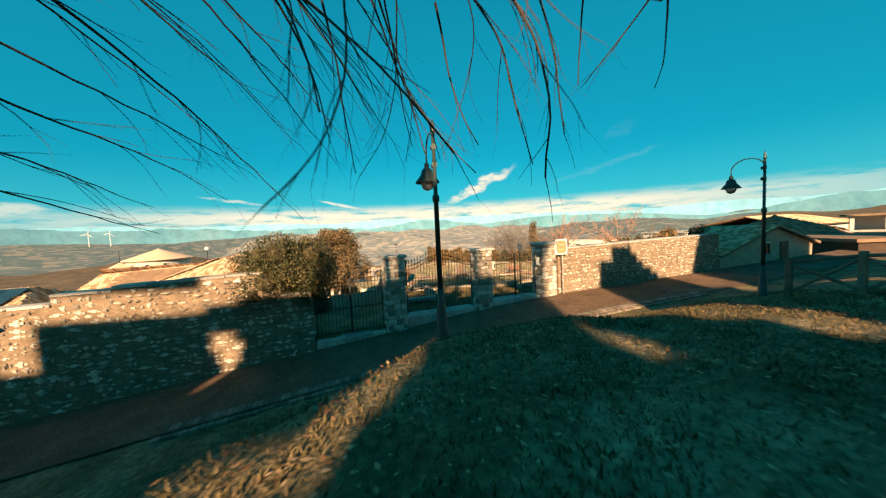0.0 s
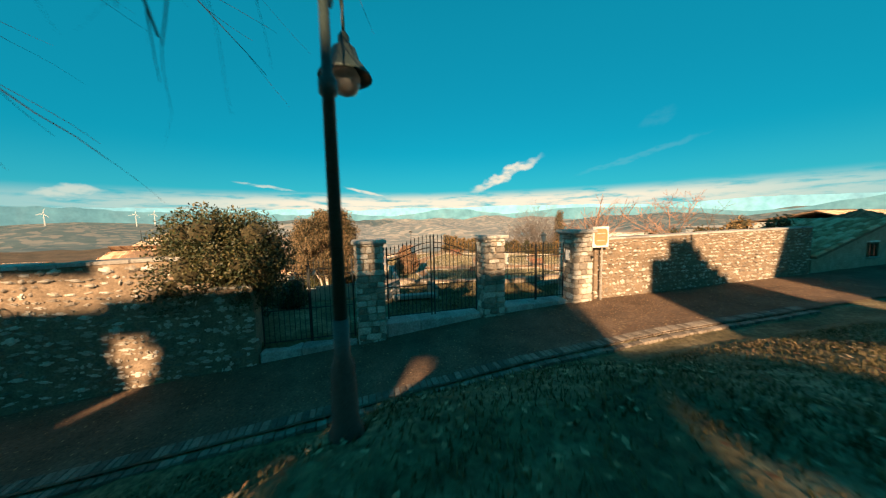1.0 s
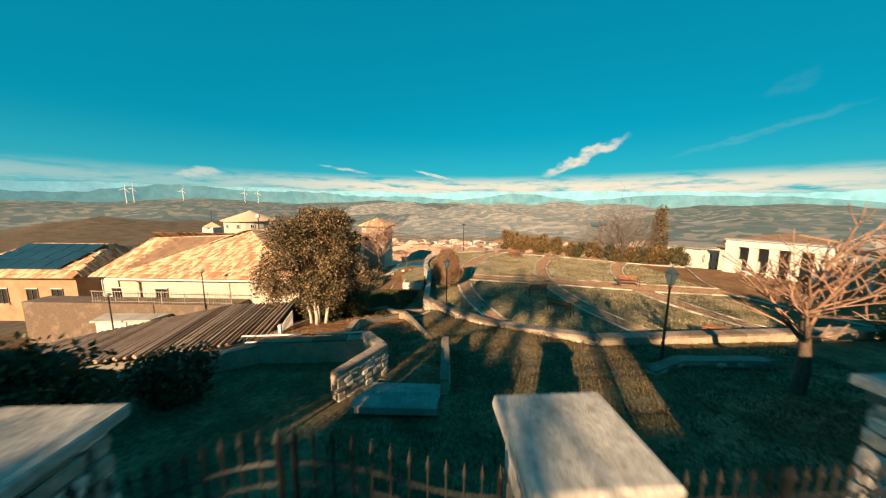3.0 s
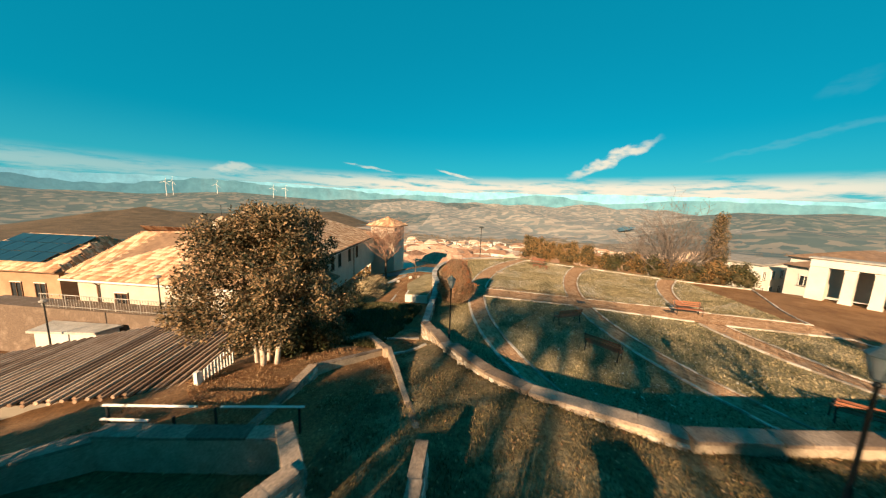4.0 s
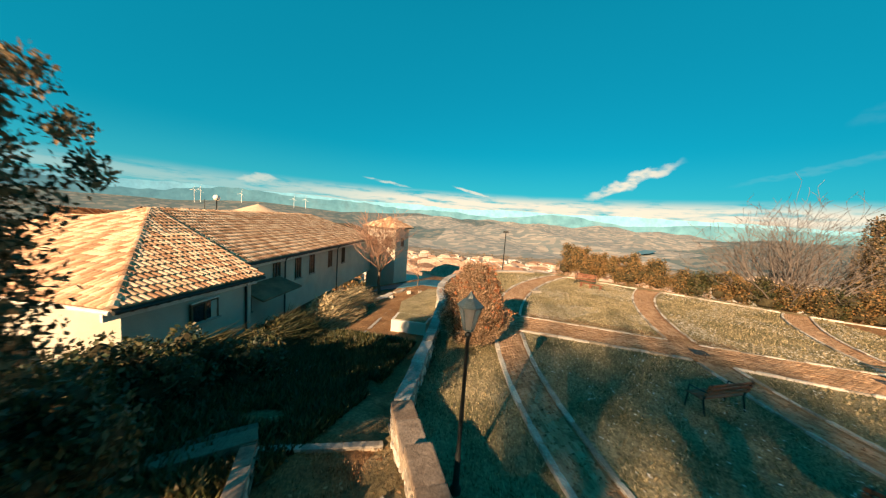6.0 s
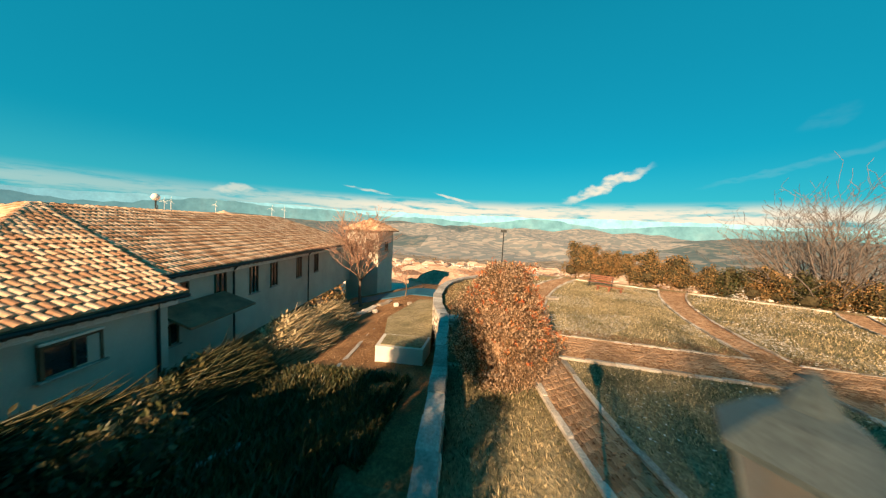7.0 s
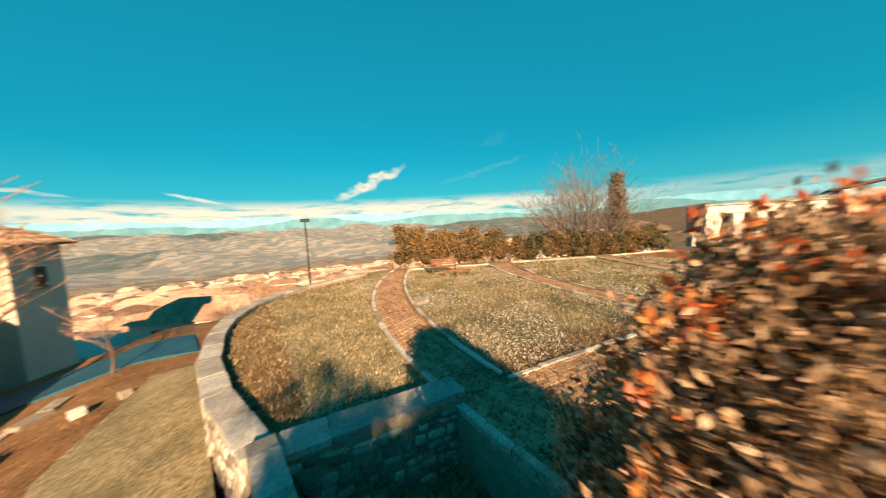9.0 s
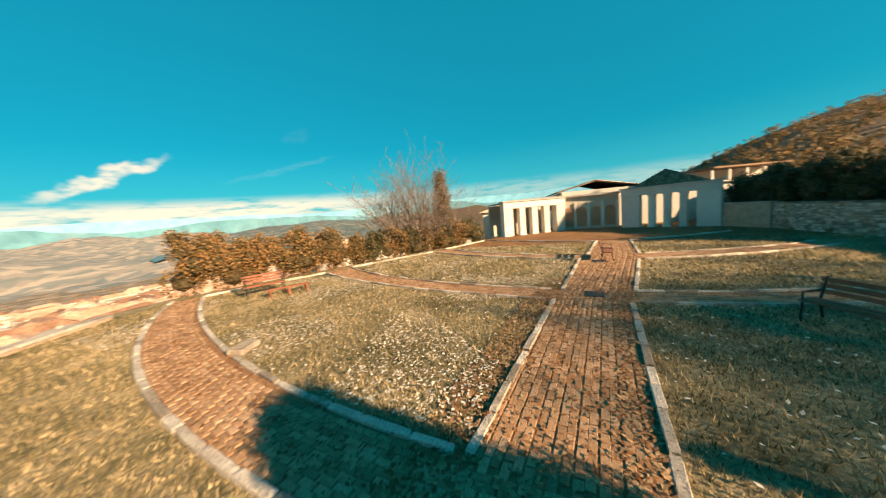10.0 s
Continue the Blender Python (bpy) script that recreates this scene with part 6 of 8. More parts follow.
def slope(parent, p0, p1, p2, p3, tw=0.22, tl=0.42, single=0, material=M_TILEJ, seed=0, thick=0.10, name="roof"):
    """A roof slope from the eave p0-p1 up to the ridge p3-p2, covered with barrel tiles. Returns the slab."""
    P = [Vector(p) for p in (p0, p1, p2, p3)]
    bm = bmesh.new()
    nrm = (P[1] - P[0]).cross(P[3] - P[0]).normalized()
    if nrm.z < 0:
        nrm = -nrm
    a = [bm.verts.new(p) for p in P]
    b = [bm.verts.new(p - Vector((0, 0, thick))) for p in P]
    bm.faces.new(a)
    bm.faces.new(b[::-1])
    for k in range(4):
        bm.faces.new((a[k], b[k], b[(k + 1) % 4], a[(k + 1) % 4]))
    bmesh.ops.recalc_face_normals(bm, faces=bm.faces)
    slab = part(name, bm, M_TILEDARK, parent)
    ex = (P[1] - P[0]).normalized()
    ey = nrm.cross(ex)
    if ey.dot(P[3] - P[0]) < 0:
        ey = -ey
    H = (P[3] - P[0]).dot(ey)
    rng = random.Random(seed)
    rot = Matrix((ex, ey, nrm)).transposed().to_4x4()
    mats = []
    n = max(1, int(H / tl))
    for r in range(n):
        h = (r + 0.5) * H / n
        t = h / H
        x0 = (P[3] - P[0]).dot(ex) * t
        x1 = (P[1] - P[0]).dot(ex) + ((P[2] - P[1]).dot(ex)) * t
        m = max(1, int((x1 - x0) / tw))
        for c in range(m):
            x = x0 + (c + 0.5) * (x1 - x0) / m
            o = P[0] + ex * x + ey * h + nrm * 0.012
            mats.append(Matrix.Translation(o) @ rot @ pose(0, 0, 0, rng.uniform(-2, 2), 0, rng.uniform(-2.5, 2.5)) @ Matrix.Diagonal(((x1 - x0) / m * 0.98, H / n * 1.18, 0.20, 1)))
    if single:
        for q in mats[:single]:
            place("tile", TILE, M_TILE, slab, q)
        mats = mats[single:]
    if mats:
        ob = joined("tiling", TILE_J, mats, material, slab)
        ob["kind"] = "stuff"
    return slab


def ridge(parent, a, b, r=0.11):
    a, b = Vector(a), Vector(b)
    n = max(1, int((b - a).length / 0.42))
    d = b - a
    q = d.to_track_quat("Y", "Z").to_matrix().to_4x4()
    for k in range(n):
        place("ridge_tile", TILE, M_TILE, parent, Matrix.Translation(a + d * (k + 0.5) / n - Vector((0, 0, 0.03))) @ q @ Matrix.Diagonal((r * 2.2, d.length / n * 1.1, r * 2.0, 1)))


def window(parent, c, w, h, out, name="window", shutters=False, pane=M_GLASS, frame_m=M_WHITE):
    """A framed window on a wall; out is the wall's outward direction in plan, in degrees."""
    m = pose(*c, 0, 0, out + 90)
    root = new(name)
    root.empty_display_size = 0.1
    root.parent = parent
    root.matrix_basis = m
    bm = bmesh.new()
    t = 0.07
    for x, z, sx, sz in ((-w / 2, 0, t, h + t), (w / 2, 0, t, h + t), (0, h / 2, w, t), (0, 0, 0.04, h)):
        box(bm, (x, -0.03, z), (sx, 0.08, sz))
    part("frame", bm, frame_m, root)
    bm = bmesh.new()
    box(bm, (0, -0.004, 0), (w - t, 0.03, h - t / 2))
    part("pane", bm, pane, root)
    bm = bevelled((w + 0.10, 0.10, 0.07), 0.008)
    part("lintel", bm, M_WHITE, root, m=pose(0, -0.045, h / 2 + 0.07))
    bm = bevelled((w + 0.22, 0.16, 0.06), 0.01)
    part("sill", bm, M_CAP, root, m=pose(0, -0.06, -h / 2 - 0.05))
    if shutters:
        for s in (-1, 1):
            bm = bevelled((w * 0.5, 0.04, h), 0.008)
            part("shutter", bm, M_SHUTTER, root, m=pose(s * (w * 0.76), -0.05, 0))
    return root


# the long house beside the courtyard
root = thing("long_house", "long cream-walled house under a terracotta tile roof", "house")
ZE, ZR, ZG = -0.95, 1.36, -5.0
A0, A1 = Vector((-13.45, 23.5)), Vector((-16.5, 46.4))          # main eave towards the court
R0, R1 = Vector((-20.5, 24.9)), Vector((-23.8, 42.2))            # ridge
C0, C1 = Vector((-11.85, 17.7)), Vector((-12.05, 23.5))          # eave of the near, deeper part
W0 = Vector((-26.0, 17.0))                                        # south-west corner
bm = bmesh.new()
prism(bm, [(-13.95, 23.0), (-16.95, 46.0), (-28.2, 45.0), (-20.0, 23.0)], ZG, ZE - 0.02)
prism(bm, [(-12.35, 18.2), (-12.52, 23.25), (-14.0, 23.4), (-20.0, 23.0), (-25.5, 17.5)], ZG, ZE - 0.40)
part("wall", bm, M_STUCCO, root, "cream stucco wall")
slope(root, (*C0, ZE - 0.36), (*C1, ZE - 0.36), (*R0, ZR), (-20.4, 24.6, ZR), single=220, seed=1)
slope(root, (*A0, ZE), (*A1, ZE), (*R1, ZR), (*R0, ZR), seed=2)
slope(root, (*W0, ZE - 0.36), (*C0, ZE - 0.36), (-20.4, 24.6, ZR), (-20.6, 24.6, ZR), seed=3)
slope(root, (-30.2, 45.6, ZE), (-26.9, 22.0, ZE), (*R0, ZR), (*R1, ZR), seed=4)
slope(root, (*A1, ZE), (-30.2, 45.6, ZE), (R1.x - 0.05, R1.y, ZR), (*R1, ZR), seed=5)
ridge(root, (*R0, ZR + 0.03), (*R1, ZR + 0.03))
ridge(root, (*C0, ZE - 0.31), (-20.4, 24.6, ZR + 0.03), 0.13)
ridge(root, (*A1, ZE + 0.03), (*R1, ZR + 0.03))
for (a, b), zz in (((A0, A1), ZE), ((C0, C1), ZE - 0.38)):
    bm = bmesh.new()
    tube(bm, [(a.x + 0.05, a.y, zz - 0.08), (b.x + 0.05, b.y, zz - 0.08)], 0.07, 8)
    part("gutter", bm, M_IRON, root, "dark metal gutter")
    d = (b - a).normalized()
    bm = bmesh.new()
    mid_ = (a + b) / 2
    box(bm, (mid_.x - 0.42, mid_.y, zz - 0.30), (0.10, (b - a).length, 0.24), (0, 0, math.degrees(math.atan2(d.y, d.x)) - 90))
    part("fascia", bm, M_WHITE, root, "white painted board under the eave")
    n = int((b - a).length / 0.35)
    for k in range(n):
        p = a + d * (k + 0.5) * 0.35
        bm = bmesh.new()
        box(bm, (p.x - 0.25, p.y, zz - 0.15), (0.46, 0.07, 0.09), (0, 0, math.degrees(math.atan2(d.y, d.x)) - 90))
        part("rafter_end", bm, M_SHUTTER, root)
nrm_deg = math.degrees(math.atan2(A1.y - A0.y, A1.x - A0.x)) - 90


def on_front(y, off=0.0):
    t = (y - 23.0) / 23.0
    return -13.95 - 3.0 * t + off


for y in (27.2, 29.6, 31.5, 34.6, 37.4):
    window(root, (on_front(y), y, -2.05), 0.62, 1.55, nrm_deg, frame_m=M_SHUTTER)
window(root, (on_front(24.9), 24.9, -1.78), 1.1, 0.62, nrm_deg, frame_m=M_SHUTTER)
window(root, (-12.43, 20.9, -2.35), 1.2, 0.75, nrm_deg, frame_m=M_SHUTTER)
window(root, (on_front(24.6), 24.6, -3.4), 0.7, 0.8, nrm_deg, frame_m=M_SHUTTER)
for p in ((-12.52, 22.9), (on_front(27.9, 0.08), 27.9), (on_front(35.8, 0.08), 35.8)):
    bm = bmesh.new()
    tube(bm, [(p[0] + 0.35, p[1], ZE - 0.12), (p[0] + 0.12, p[1], ZE - 0.35), (p[0] + 0.08, p[1], ZE - 0.5), (p[0] + 0.08, p[1], ZG)], 0.05, 8)
    part("downpipe", bm, M_IRON, root, "dark metal downpipe")
# south face: one low window and a downpipe
south_deg = math.degrees(math.atan2(0.7, 13.15)) - 90
window(root, (-22.45, 17.66, -2.76), 0.85, 1.06, south_deg, frame_m=M_SHUTTER)
bm = bmesh.new()
tube(bm, [(-24.0, 17.2, -1.48), (-24.0, 17.5, -1.75), (-24.0, 17.5, -4.2)], 0.05, 7)
part("downpipe", bm, M_SHUTTER, root, "rusty downpipe")
bm = bmesh.new()
tube(bm, [(-26.0, 16.98, -1.42), (-11.9, 17.68, -1.42)], 0.07, 8)
part("gutter", bm, M_WHITE, root, "white gutter under the eave")
# canopy over the door
bm = bmesh.new()
vs = [(-13.95, 23.9, -2.25), (-14.4, 27.3, -2.25), (-13.0, 27.6, -2.75), (-12.5, 24.0, -2.75)]
a_ = [bm.verts.new(p) for p in vs]
b_ = [bm.verts.new((p[0], p[1], p[2] - 0.1)) for p in vs]
bm.faces.new(a_)
bm.faces.new(b_[::-1])
for k in range(4):
    bm.faces.new((a_[k], b_[k], b_[(k + 1) % 4], a_[(k + 1) % 4]))
bmesh.ops.recalc_face_normals(bm, faces=bm.faces)
part("canopy", bm, M_TILEDARK, root, "dark felted canopy")
# south wing
root = thing("south_wing", "cream house wing with a tiled roof and railed walk", "house")
SE, SR, SG = -2.82, 0.45, -6.8
bm = bmesh.new()
prism(bm, [(-34.6, 23.0), (-19.2, 23.6), (-19.6, 32.0), (-35.0, 31.5)], SG, SE)
part("wall", bm, M_STUCCO, root, "cream stucco wall")
slope(root, (-35.2, 22.5, SE), (-18.6, 23.1, SE), (-19.6, 27.6, SR + 0.4), (-33.4, 27.2, SR - 0.2), single=0, seed=6, tw=0.26, tl=0.5)
slope(root, (-19.0, 32.4, SE), (-35.5, 31.9, SE), (-33.4, 27.2, SR - 0.2), (-19.6, 27.6, SR + 0.4), seed=7, tw=0.26, tl=0.5)
slope(root, (-35.5, 31.9, SE), (-35.2, 22.5, SE), (-33.4, 27.2, SR - 0.2), (-33.4, 27.2, SR - 0.2), seed=8, tw=0.26, tl=0.5)
ridge(root, (-33.4, 27.2, SR - 0.17), (-19.6, 27.6, SR + 0.43))
bm = bmesh.new()
tube(bm, [(-35.1, 22.45, SE - 0.1), (-18.6, 23.05, SE - 0.1)], 0.08, 8)
part("gutter", bm, M_IRON, root)
for x in (-33.0, -30.6):
    window(root, (x, 22.9 + (x + 35) * 0.0443, -4.6), 0.95, 1.2, -87.5, frame_m=M_SHUTTER)
for x in (-32.7, -34.5, -23.6):
    bm = bmesh.new()
    tube(bm, [(x, 22.85 + (x + 35) * 0.0443, SE - 0.15), (x, 22.85 + (x + 35) * 0.0443, SG)], 0.05, 6)
    part("downpipe", bm, M_IRON, root)
for x, y, h in ((-22.5, 26.0, 0.9), (-21.2, 26.6, 1.1)):
    bm = bmesh.new()
    box(bm, (x, y, SR + h / 2 - 0.4), (0.25, 0.25, h + 0.6))
    part("flue", bm, M_CAP, root)
# railed walk below the south face
root = thing("walkway", "raised paved walk with a thin pale railing", "walkway")
bm = bmesh.new()
prism(bm, [(-31, 15.75), (-16.0, 16.45), (-16.0, 17.98), (-25.0, 17.49), (-31, 17.2)], -7.0, -2.87)
part("slab", bm, M_SLAB, root)
rail_y = lambda x: 16.15 + (x + 25.5) * 0.053
for k in range(55):
    x = -26.0 + 0.18 * k
    bm = bmesh.new()
    tube(bm, [(x, rail_y(x), -2.88), (x, rail_y(x), -2.07)], 0.028 if k % 9 == 0 else 0.009, 5)
    part("post" if k % 9 == 0 else "baluster", bm, M_CAP, root)
for zz in (-2.05, -2.76):
    bm = bmesh.new()
    tube(bm, [(-26.1, rail_y(-26.1), zz), (-16.2, rail_y(-16.2), zz)], 0.024, 5)
    part("rail", bm, M_CAP, root)
# thin lamps along the walk
for x, y, z0, z1 in ((-22.2, 14.2, -4.4, -1.6), (-17.9, 16.3, -3.6, -0.5)):
    root = thing("court_lamp", "thin dark lamp post beside the paved walk", "lamp", group="court lamps")
    bm = bmesh.new()
    tube(bm, [(x, y, z0 - 1.2), (x, y, z1)], [0.05, 0.03], 7)
    part("pole", bm, M_IRON, root)
    bm = bmesh.new()
    lathe(bm, [(0.04, -0.10), (0.17, -0.02), (0.15, 0.05), (0.03, 0.10)], (x, y, z1), 10)
    part("shade", bm, M_CAP, root)
root = thing("outbuilding", "low stone outbuilding with flat roof", "outbuilding")
bm = bmesh.new()
prism(bm, [(-23.8, 14.5), (-20.6, 15.05), (-20.4, 15.95), (-24.4, 15.6)], -7.0, -3.55)
part("wall", bm, M_STUCCO_W, root)
bm = bmesh.new()
prism(bm, [(-23.95, 14.3), (-20.45, 14.9), (-20.25, 16.05), (-24.6, 15.7)], -3.55, -3.43)
part("roof", bm, M_CAP, root)

# house with solar panels
root = thing("solar_house", "cream house with a tiled roof carrying solar panels", "house", pose(0.5, 6.2, 0))
bm = bmesh.new()
prism(bm, [(-52, 17.0), (-39.5, 18.0), (-40.5, 28.5), (-53, 27.5)], -8, -3.2)
part("wall", bm, M_OCHRE, root, "ochre rendered wall")
slope(root, (-53, 16.2, -3.3), (-38.7, 17.3, -3.3), (-41.5, 22.9, -0.75), (-50.0, 22.2, -0.75), tw=0.3, tl=0.6, seed=9)
slope(root, (-38.7, 17.3, -3.3), (-39.6, 29.2, -3.3), (-41.5, 22.9, -0.75), (-41.5, 22.9, -0.75), tw=0.3, tl=0.6, seed=10)
slope(root, (-39.6, 29.2, -3.3), (-53.8, 28.2, -3.3), (-50.0, 22.2, -0.75), (-41.5, 22.9, -0.75), tw=0.3, tl=0.6, seed=11)
for r in range(3):
    for c in range(5):
        m = Matrix.Translation((-49.2 + c * 1.75 + r * 0.12, 18.05 + c * 0.13 + r * 1.45, -2.30 + r * 0.66)) @ pose(0, 0, 0, 24.4, 0, 4.4)
        bm = bevelled((1.68, 1.52, 0.05), 0.01)
        part("solar_panel", bm, M_SOLAR, root, "dark glassy solar panel", m=m)
for x in (-50, -47, -44, -41.5):
    window(root, (x, 17.0 + (x + 52) * 0.08, -5.4), 1.1, 1.5, -85.4, frame_m=M_SHUTTER)

# rotunda with a conical tile roof, and a white turret
root = thing("rotunda", "round cream tower with a low conical tile roof", "tower")
RX, RY = -50.7, 64.7
bm = bmesh.new()
lathe(bm, [(5.2, -14), (5.2, -0.3), (5.35, -0.2), (5.35, 0.1)], (RX, RY, 0), 28)
part("wall", bm, M_STUCCO, root, smooth=False)
bm = bmesh.new()
lathe(bm, [(5.9, 0.05), (5.9, 0.15), (0.2, 2.25), (0.05, 2.4)], (RX, RY, 0), 28)
part("roof", bm, M_TILE, root)
for a in (-80, -50, -110):
    window(root, (RX + 5.2 * math.cos(radians(a)), RY + 5.2 * math.sin(radians(a)), -1.0), 0.7, 0.7, a)
root = thing("turret", "small white bell turret with an aerial", "turret")
bm = bmesh.new()
box(bm, (-49.0, 52.0, -4.6), (2.2, 2.2, 8.0))
part("wall", bm, M_STUCCO_W, root)
bm = bmesh.new()
lathe(bm, [(1.8, -0.6), (1.8, -0.5), (0.1, 0.35)], (-49, 52, 0), 4)
part("roof", bm, M_TILE, root, m=Matrix())
bm = bmesh.new()
tube(bm, [(-49, 52, 0.3), (-49, 52, 2.4)], 0.05, 5)
part("aerial", bm, M_IRON, root)
# tower house at the far end of the court
root = thing("tower_house", "square cream tower house with a tiled roof", "house")
bm = bmesh.new()
prism(bm, [(-17.50, 46.2), (-13.60, 45.6), (-13.20, 49.4), (-17.10, 50.0)], -16, 0.55)
part("wall", bm, M_STUCCO, root)
TA = (-15.35, 47.8, 1.75)
TC = [(-18.10, 45.8, 0.50), (-13.20, 45.0, 0.50), (-12.60, 49.8, 0.50), (-17.50, 50.6, 0.50)]
for k in range(4):
    slope(root, TC[k], TC[(k + 1) % 4], TA, TA, tw=0.26, tl=0.5, seed=12)
for x in (-16.5, -14.6):
    window(root, (x, 45.6 - (x + 13.6) * 0.154, -1.3), 0.7, 1.1, -98.7, frame_m=M_SHUTTER)
window(root, (-13.4, 47.5, -1.3), 0.7, 1.1, -6, frame_m=M_SHUTTER)
# globe lamp on the roof line
root = thing("globe_lamp", "white globe lamp on a tall thin pole", "lamp")
bm = bmesh.new()
tube(bm, [(-26.5, 34.0, -5.5), (-26.5, 34.0, 2.2)], 0.05, 6)
part("pole", bm, M_IRON, root)
bm = bmesh.new()
bmesh.ops.create_icosphere(bm, subdivisions=2, radius=0.27, matrix=Matrix.Translation((-26.5, 34.0, 2.4)))
part("globe", bm, M_WHITE, root, smooth=True)
# made-up blue sheet whose colour stands for the shadow on the far court
root = thing("tarpaulin", "blue sheet laid in for the shadow on the far courtyard", "tarpaulin")
bm = bmesh.new()
for i in range(9):
    for j in range(9):
        x, y = -13.6 + 7.6 * i / 8 - 0.08 * j, 39.4 - 0.1 * i + 3.4 * j / 8
        bm.verts.new((x, y, gz(x, y) + 0.07 + 0.02 * math.sin(i * 2.1 + j)))
bm.verts.ensure_lookup_table()
for i in range(8):
    for j in range(8):
        bm.faces.new([bm.verts[q] for q in (i * 9 + j, (i + 1) * 9 + j, (i + 1) * 9 + j + 1, i * 9 + j + 1)])
ext = bmesh.ops.extrude_face_region(bm, geom=bm.faces[:])
bmesh.ops.translate(bm, vec=(0, 0, -0.14), verts=[v for v in ext["geom"] if isinstance(v, bmesh.types.BMVert)])
bmesh.ops.recalc_face_normals(bm, faces=bm.faces)
part("sheet", bm, M_BLUE, root)
rr = random.Random(5)
for k in range(7):
    root = thing("stone_block", "rough pale stone block in the courtyard", "stone", group="courtyard stones")
    t = k / 6
    x, y = -10.9 + 1.4 * t + rr.uniform(-0.2, 0.2), 32.6 + 4.2 * t
    part("block", bevelled((rr.uniform(0.8, 1.2), rr.uniform(0.38, 0.5), 0.16), 0.03, 1, 0.015, k), M_KERB, root, m=pose(x, y, gz(x, y) + 0.07, 0, 0, rr.uniform(55, 85)))
for x, y in ((-8.2, 34.6), (-7.4, 35.2), (-9.3, 33.5)):
    root = thing("stone_block", "rough pale stone block in the courtyard", "stone", group="courtyard stones")
    part("block", bevelled((0.34, 0.28, 0.26), 0.04, 1, 0.02, 9), M_KERB, root, m=pose(x, y, gz(x, y) + 0.10, 0, 0, 30))

# ---------------------------------------------------------------- stage building with porticoes
def portico(name, a, b, z0, z1, n, label, depth=0.8, mat_=M_STUCCO_W, end=1.0, seed=0, lintel=0.75, open_back=False):
    """A wall with n tall openings between a and b in plan."""
    a, b = Vector(a), Vector(b)
    L = (b - a).length
    root = thing(name, label, "portico", pose(a.x, a.y, 0, 0, 0, math.degrees(math.atan2(b.y - a.y, b.x - a.x))))
    ow = (L - 2 * end) / (n + (n - 1) * 0.75)
    cw = ow * 0.75
    for x0, w, nm in ((0, end, "pier"), (L - end, end, "pier")):
        bm = bevelled((w, depth, z1 - lintel - z0), 0.02)
        part(nm, bm, mat_, root, m=pose(x0 + w / 2, 0, (z0 + z1 - lintel) / 2))
    for k in range(n - 1):
        x = end + ow * (k + 1) + cw * k + cw / 2
        bm = bmesh.new()
        box(bm, (x, 0, (z0 + z1 - lintel) / 2), (cw, depth * 0.8, z1 - lintel - z0))
        box(bm, (x, 0, z0 + 0.14), (cw + 0.08, depth * 0.85, 0.28))
        box(bm, (x, 0, z1 - lintel - 0.08), (cw + 0.08, depth * 0.85, 0.16))
        part("column", bm, mat_, root)
    bm = bevelled((L, depth + 0.06, lintel - 0.12), 0.015)
    part("lintel", bm, mat_, root, m=pose(L / 2, 0, z1 - lintel / 2 - 0.06))
    bm = bevelled((L + 0.3, depth + 0.3, 0.12), 0.02)
    part("cornice", bm, M_CAP, root, m=pose(L / 2, 0, z1 - 0.06))
    if open_back:
        return root
    bm = bmesh.new()
    box(bm, (L / 2, 3.2, (z0 + z1) / 2 - 0.2), (L, 0.25, z1 - z0 - 0.3))
    part("back_wall", bm, M_STUCCO, root)
    bm = bmesh.new()
    box(bm, (L / 2, 1.7, z1 - 0.22), (L, 3.2, 0.15))
    part("roof_slab", bm, M_CAP, root)
    return root


portico("portico", (26.9, 31.3), (31.1, 25.8), PARK_Z - 0.1, 0.85, 4, "white rendered portico with four tall openings")
portico("portico", (30.7, 20.4), (27.5, 14.1), PARK_Z - 0.1, 1.05, 4, "shaded white portico with four tall openings", end=1.5, open_back=True)
root = thing("court_wall", "sunlit white court wall behind the portico", "wall", kind="structure")
bm = bmesh.new()
prism(bm, [(33.2, 24.0), (33.5, 24.0), (35.2, 12.6), (34.9, 12.6)], PARK_Z - 0.3, 0.3)
part("wall", bm, M_STUCCO_W, root)
# hipped house, terrace house and shaded block beyond the portico
# shade on the hip roof and the block is put into their dark colours
root = thing("hipped_house", "house beyond the portico, hip roof's shade put into dark tile", "house")
bm = bmesh.new()
prism(bm, [(38.6, 11.2), (40.4, 17.8), (47.0, 16.0), (45.2, 9.4)], -3.0, 1.0)
part("wall", bm, M_STUCCO_W, root)
HA = (42.3, 14.2, 3.2)
HC = [(37.9, 10.6, 0.95), (39.9, 18.5, 0.95), (47.7, 16.5, 0.95), (45.7, 8.6, 0.95)]
for k in range(4):
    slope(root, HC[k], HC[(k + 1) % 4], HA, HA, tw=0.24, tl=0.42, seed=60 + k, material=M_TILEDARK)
root = thing("terrace_house", "long pale house with a deep roof terrace and columns", "house", pose(44.6, 9.2, 0, 0, 0, -68))
bm = bmesh.new()
box(bm, (4.2, 2.5, -0.6), (9.0, 5.0, 3.6))
box(bm, (4.2, 3.6, 1.9), (9.0, 2.8, 1.6))
part("wall", bm, M_STUCCO_W, root)
bm = bevelled((10.0, 6.2, 0.22), 0.03)
part("roof_slab", bm, M_TILEDARK, root, m=pose(4.2, 2.2, 2.85))
bm = bevelled((9.6, 5.6, 0.2), 0.03)
part("terrace", bm, M_CAP, root, m=pose(4.2, 2.3, 1.2))
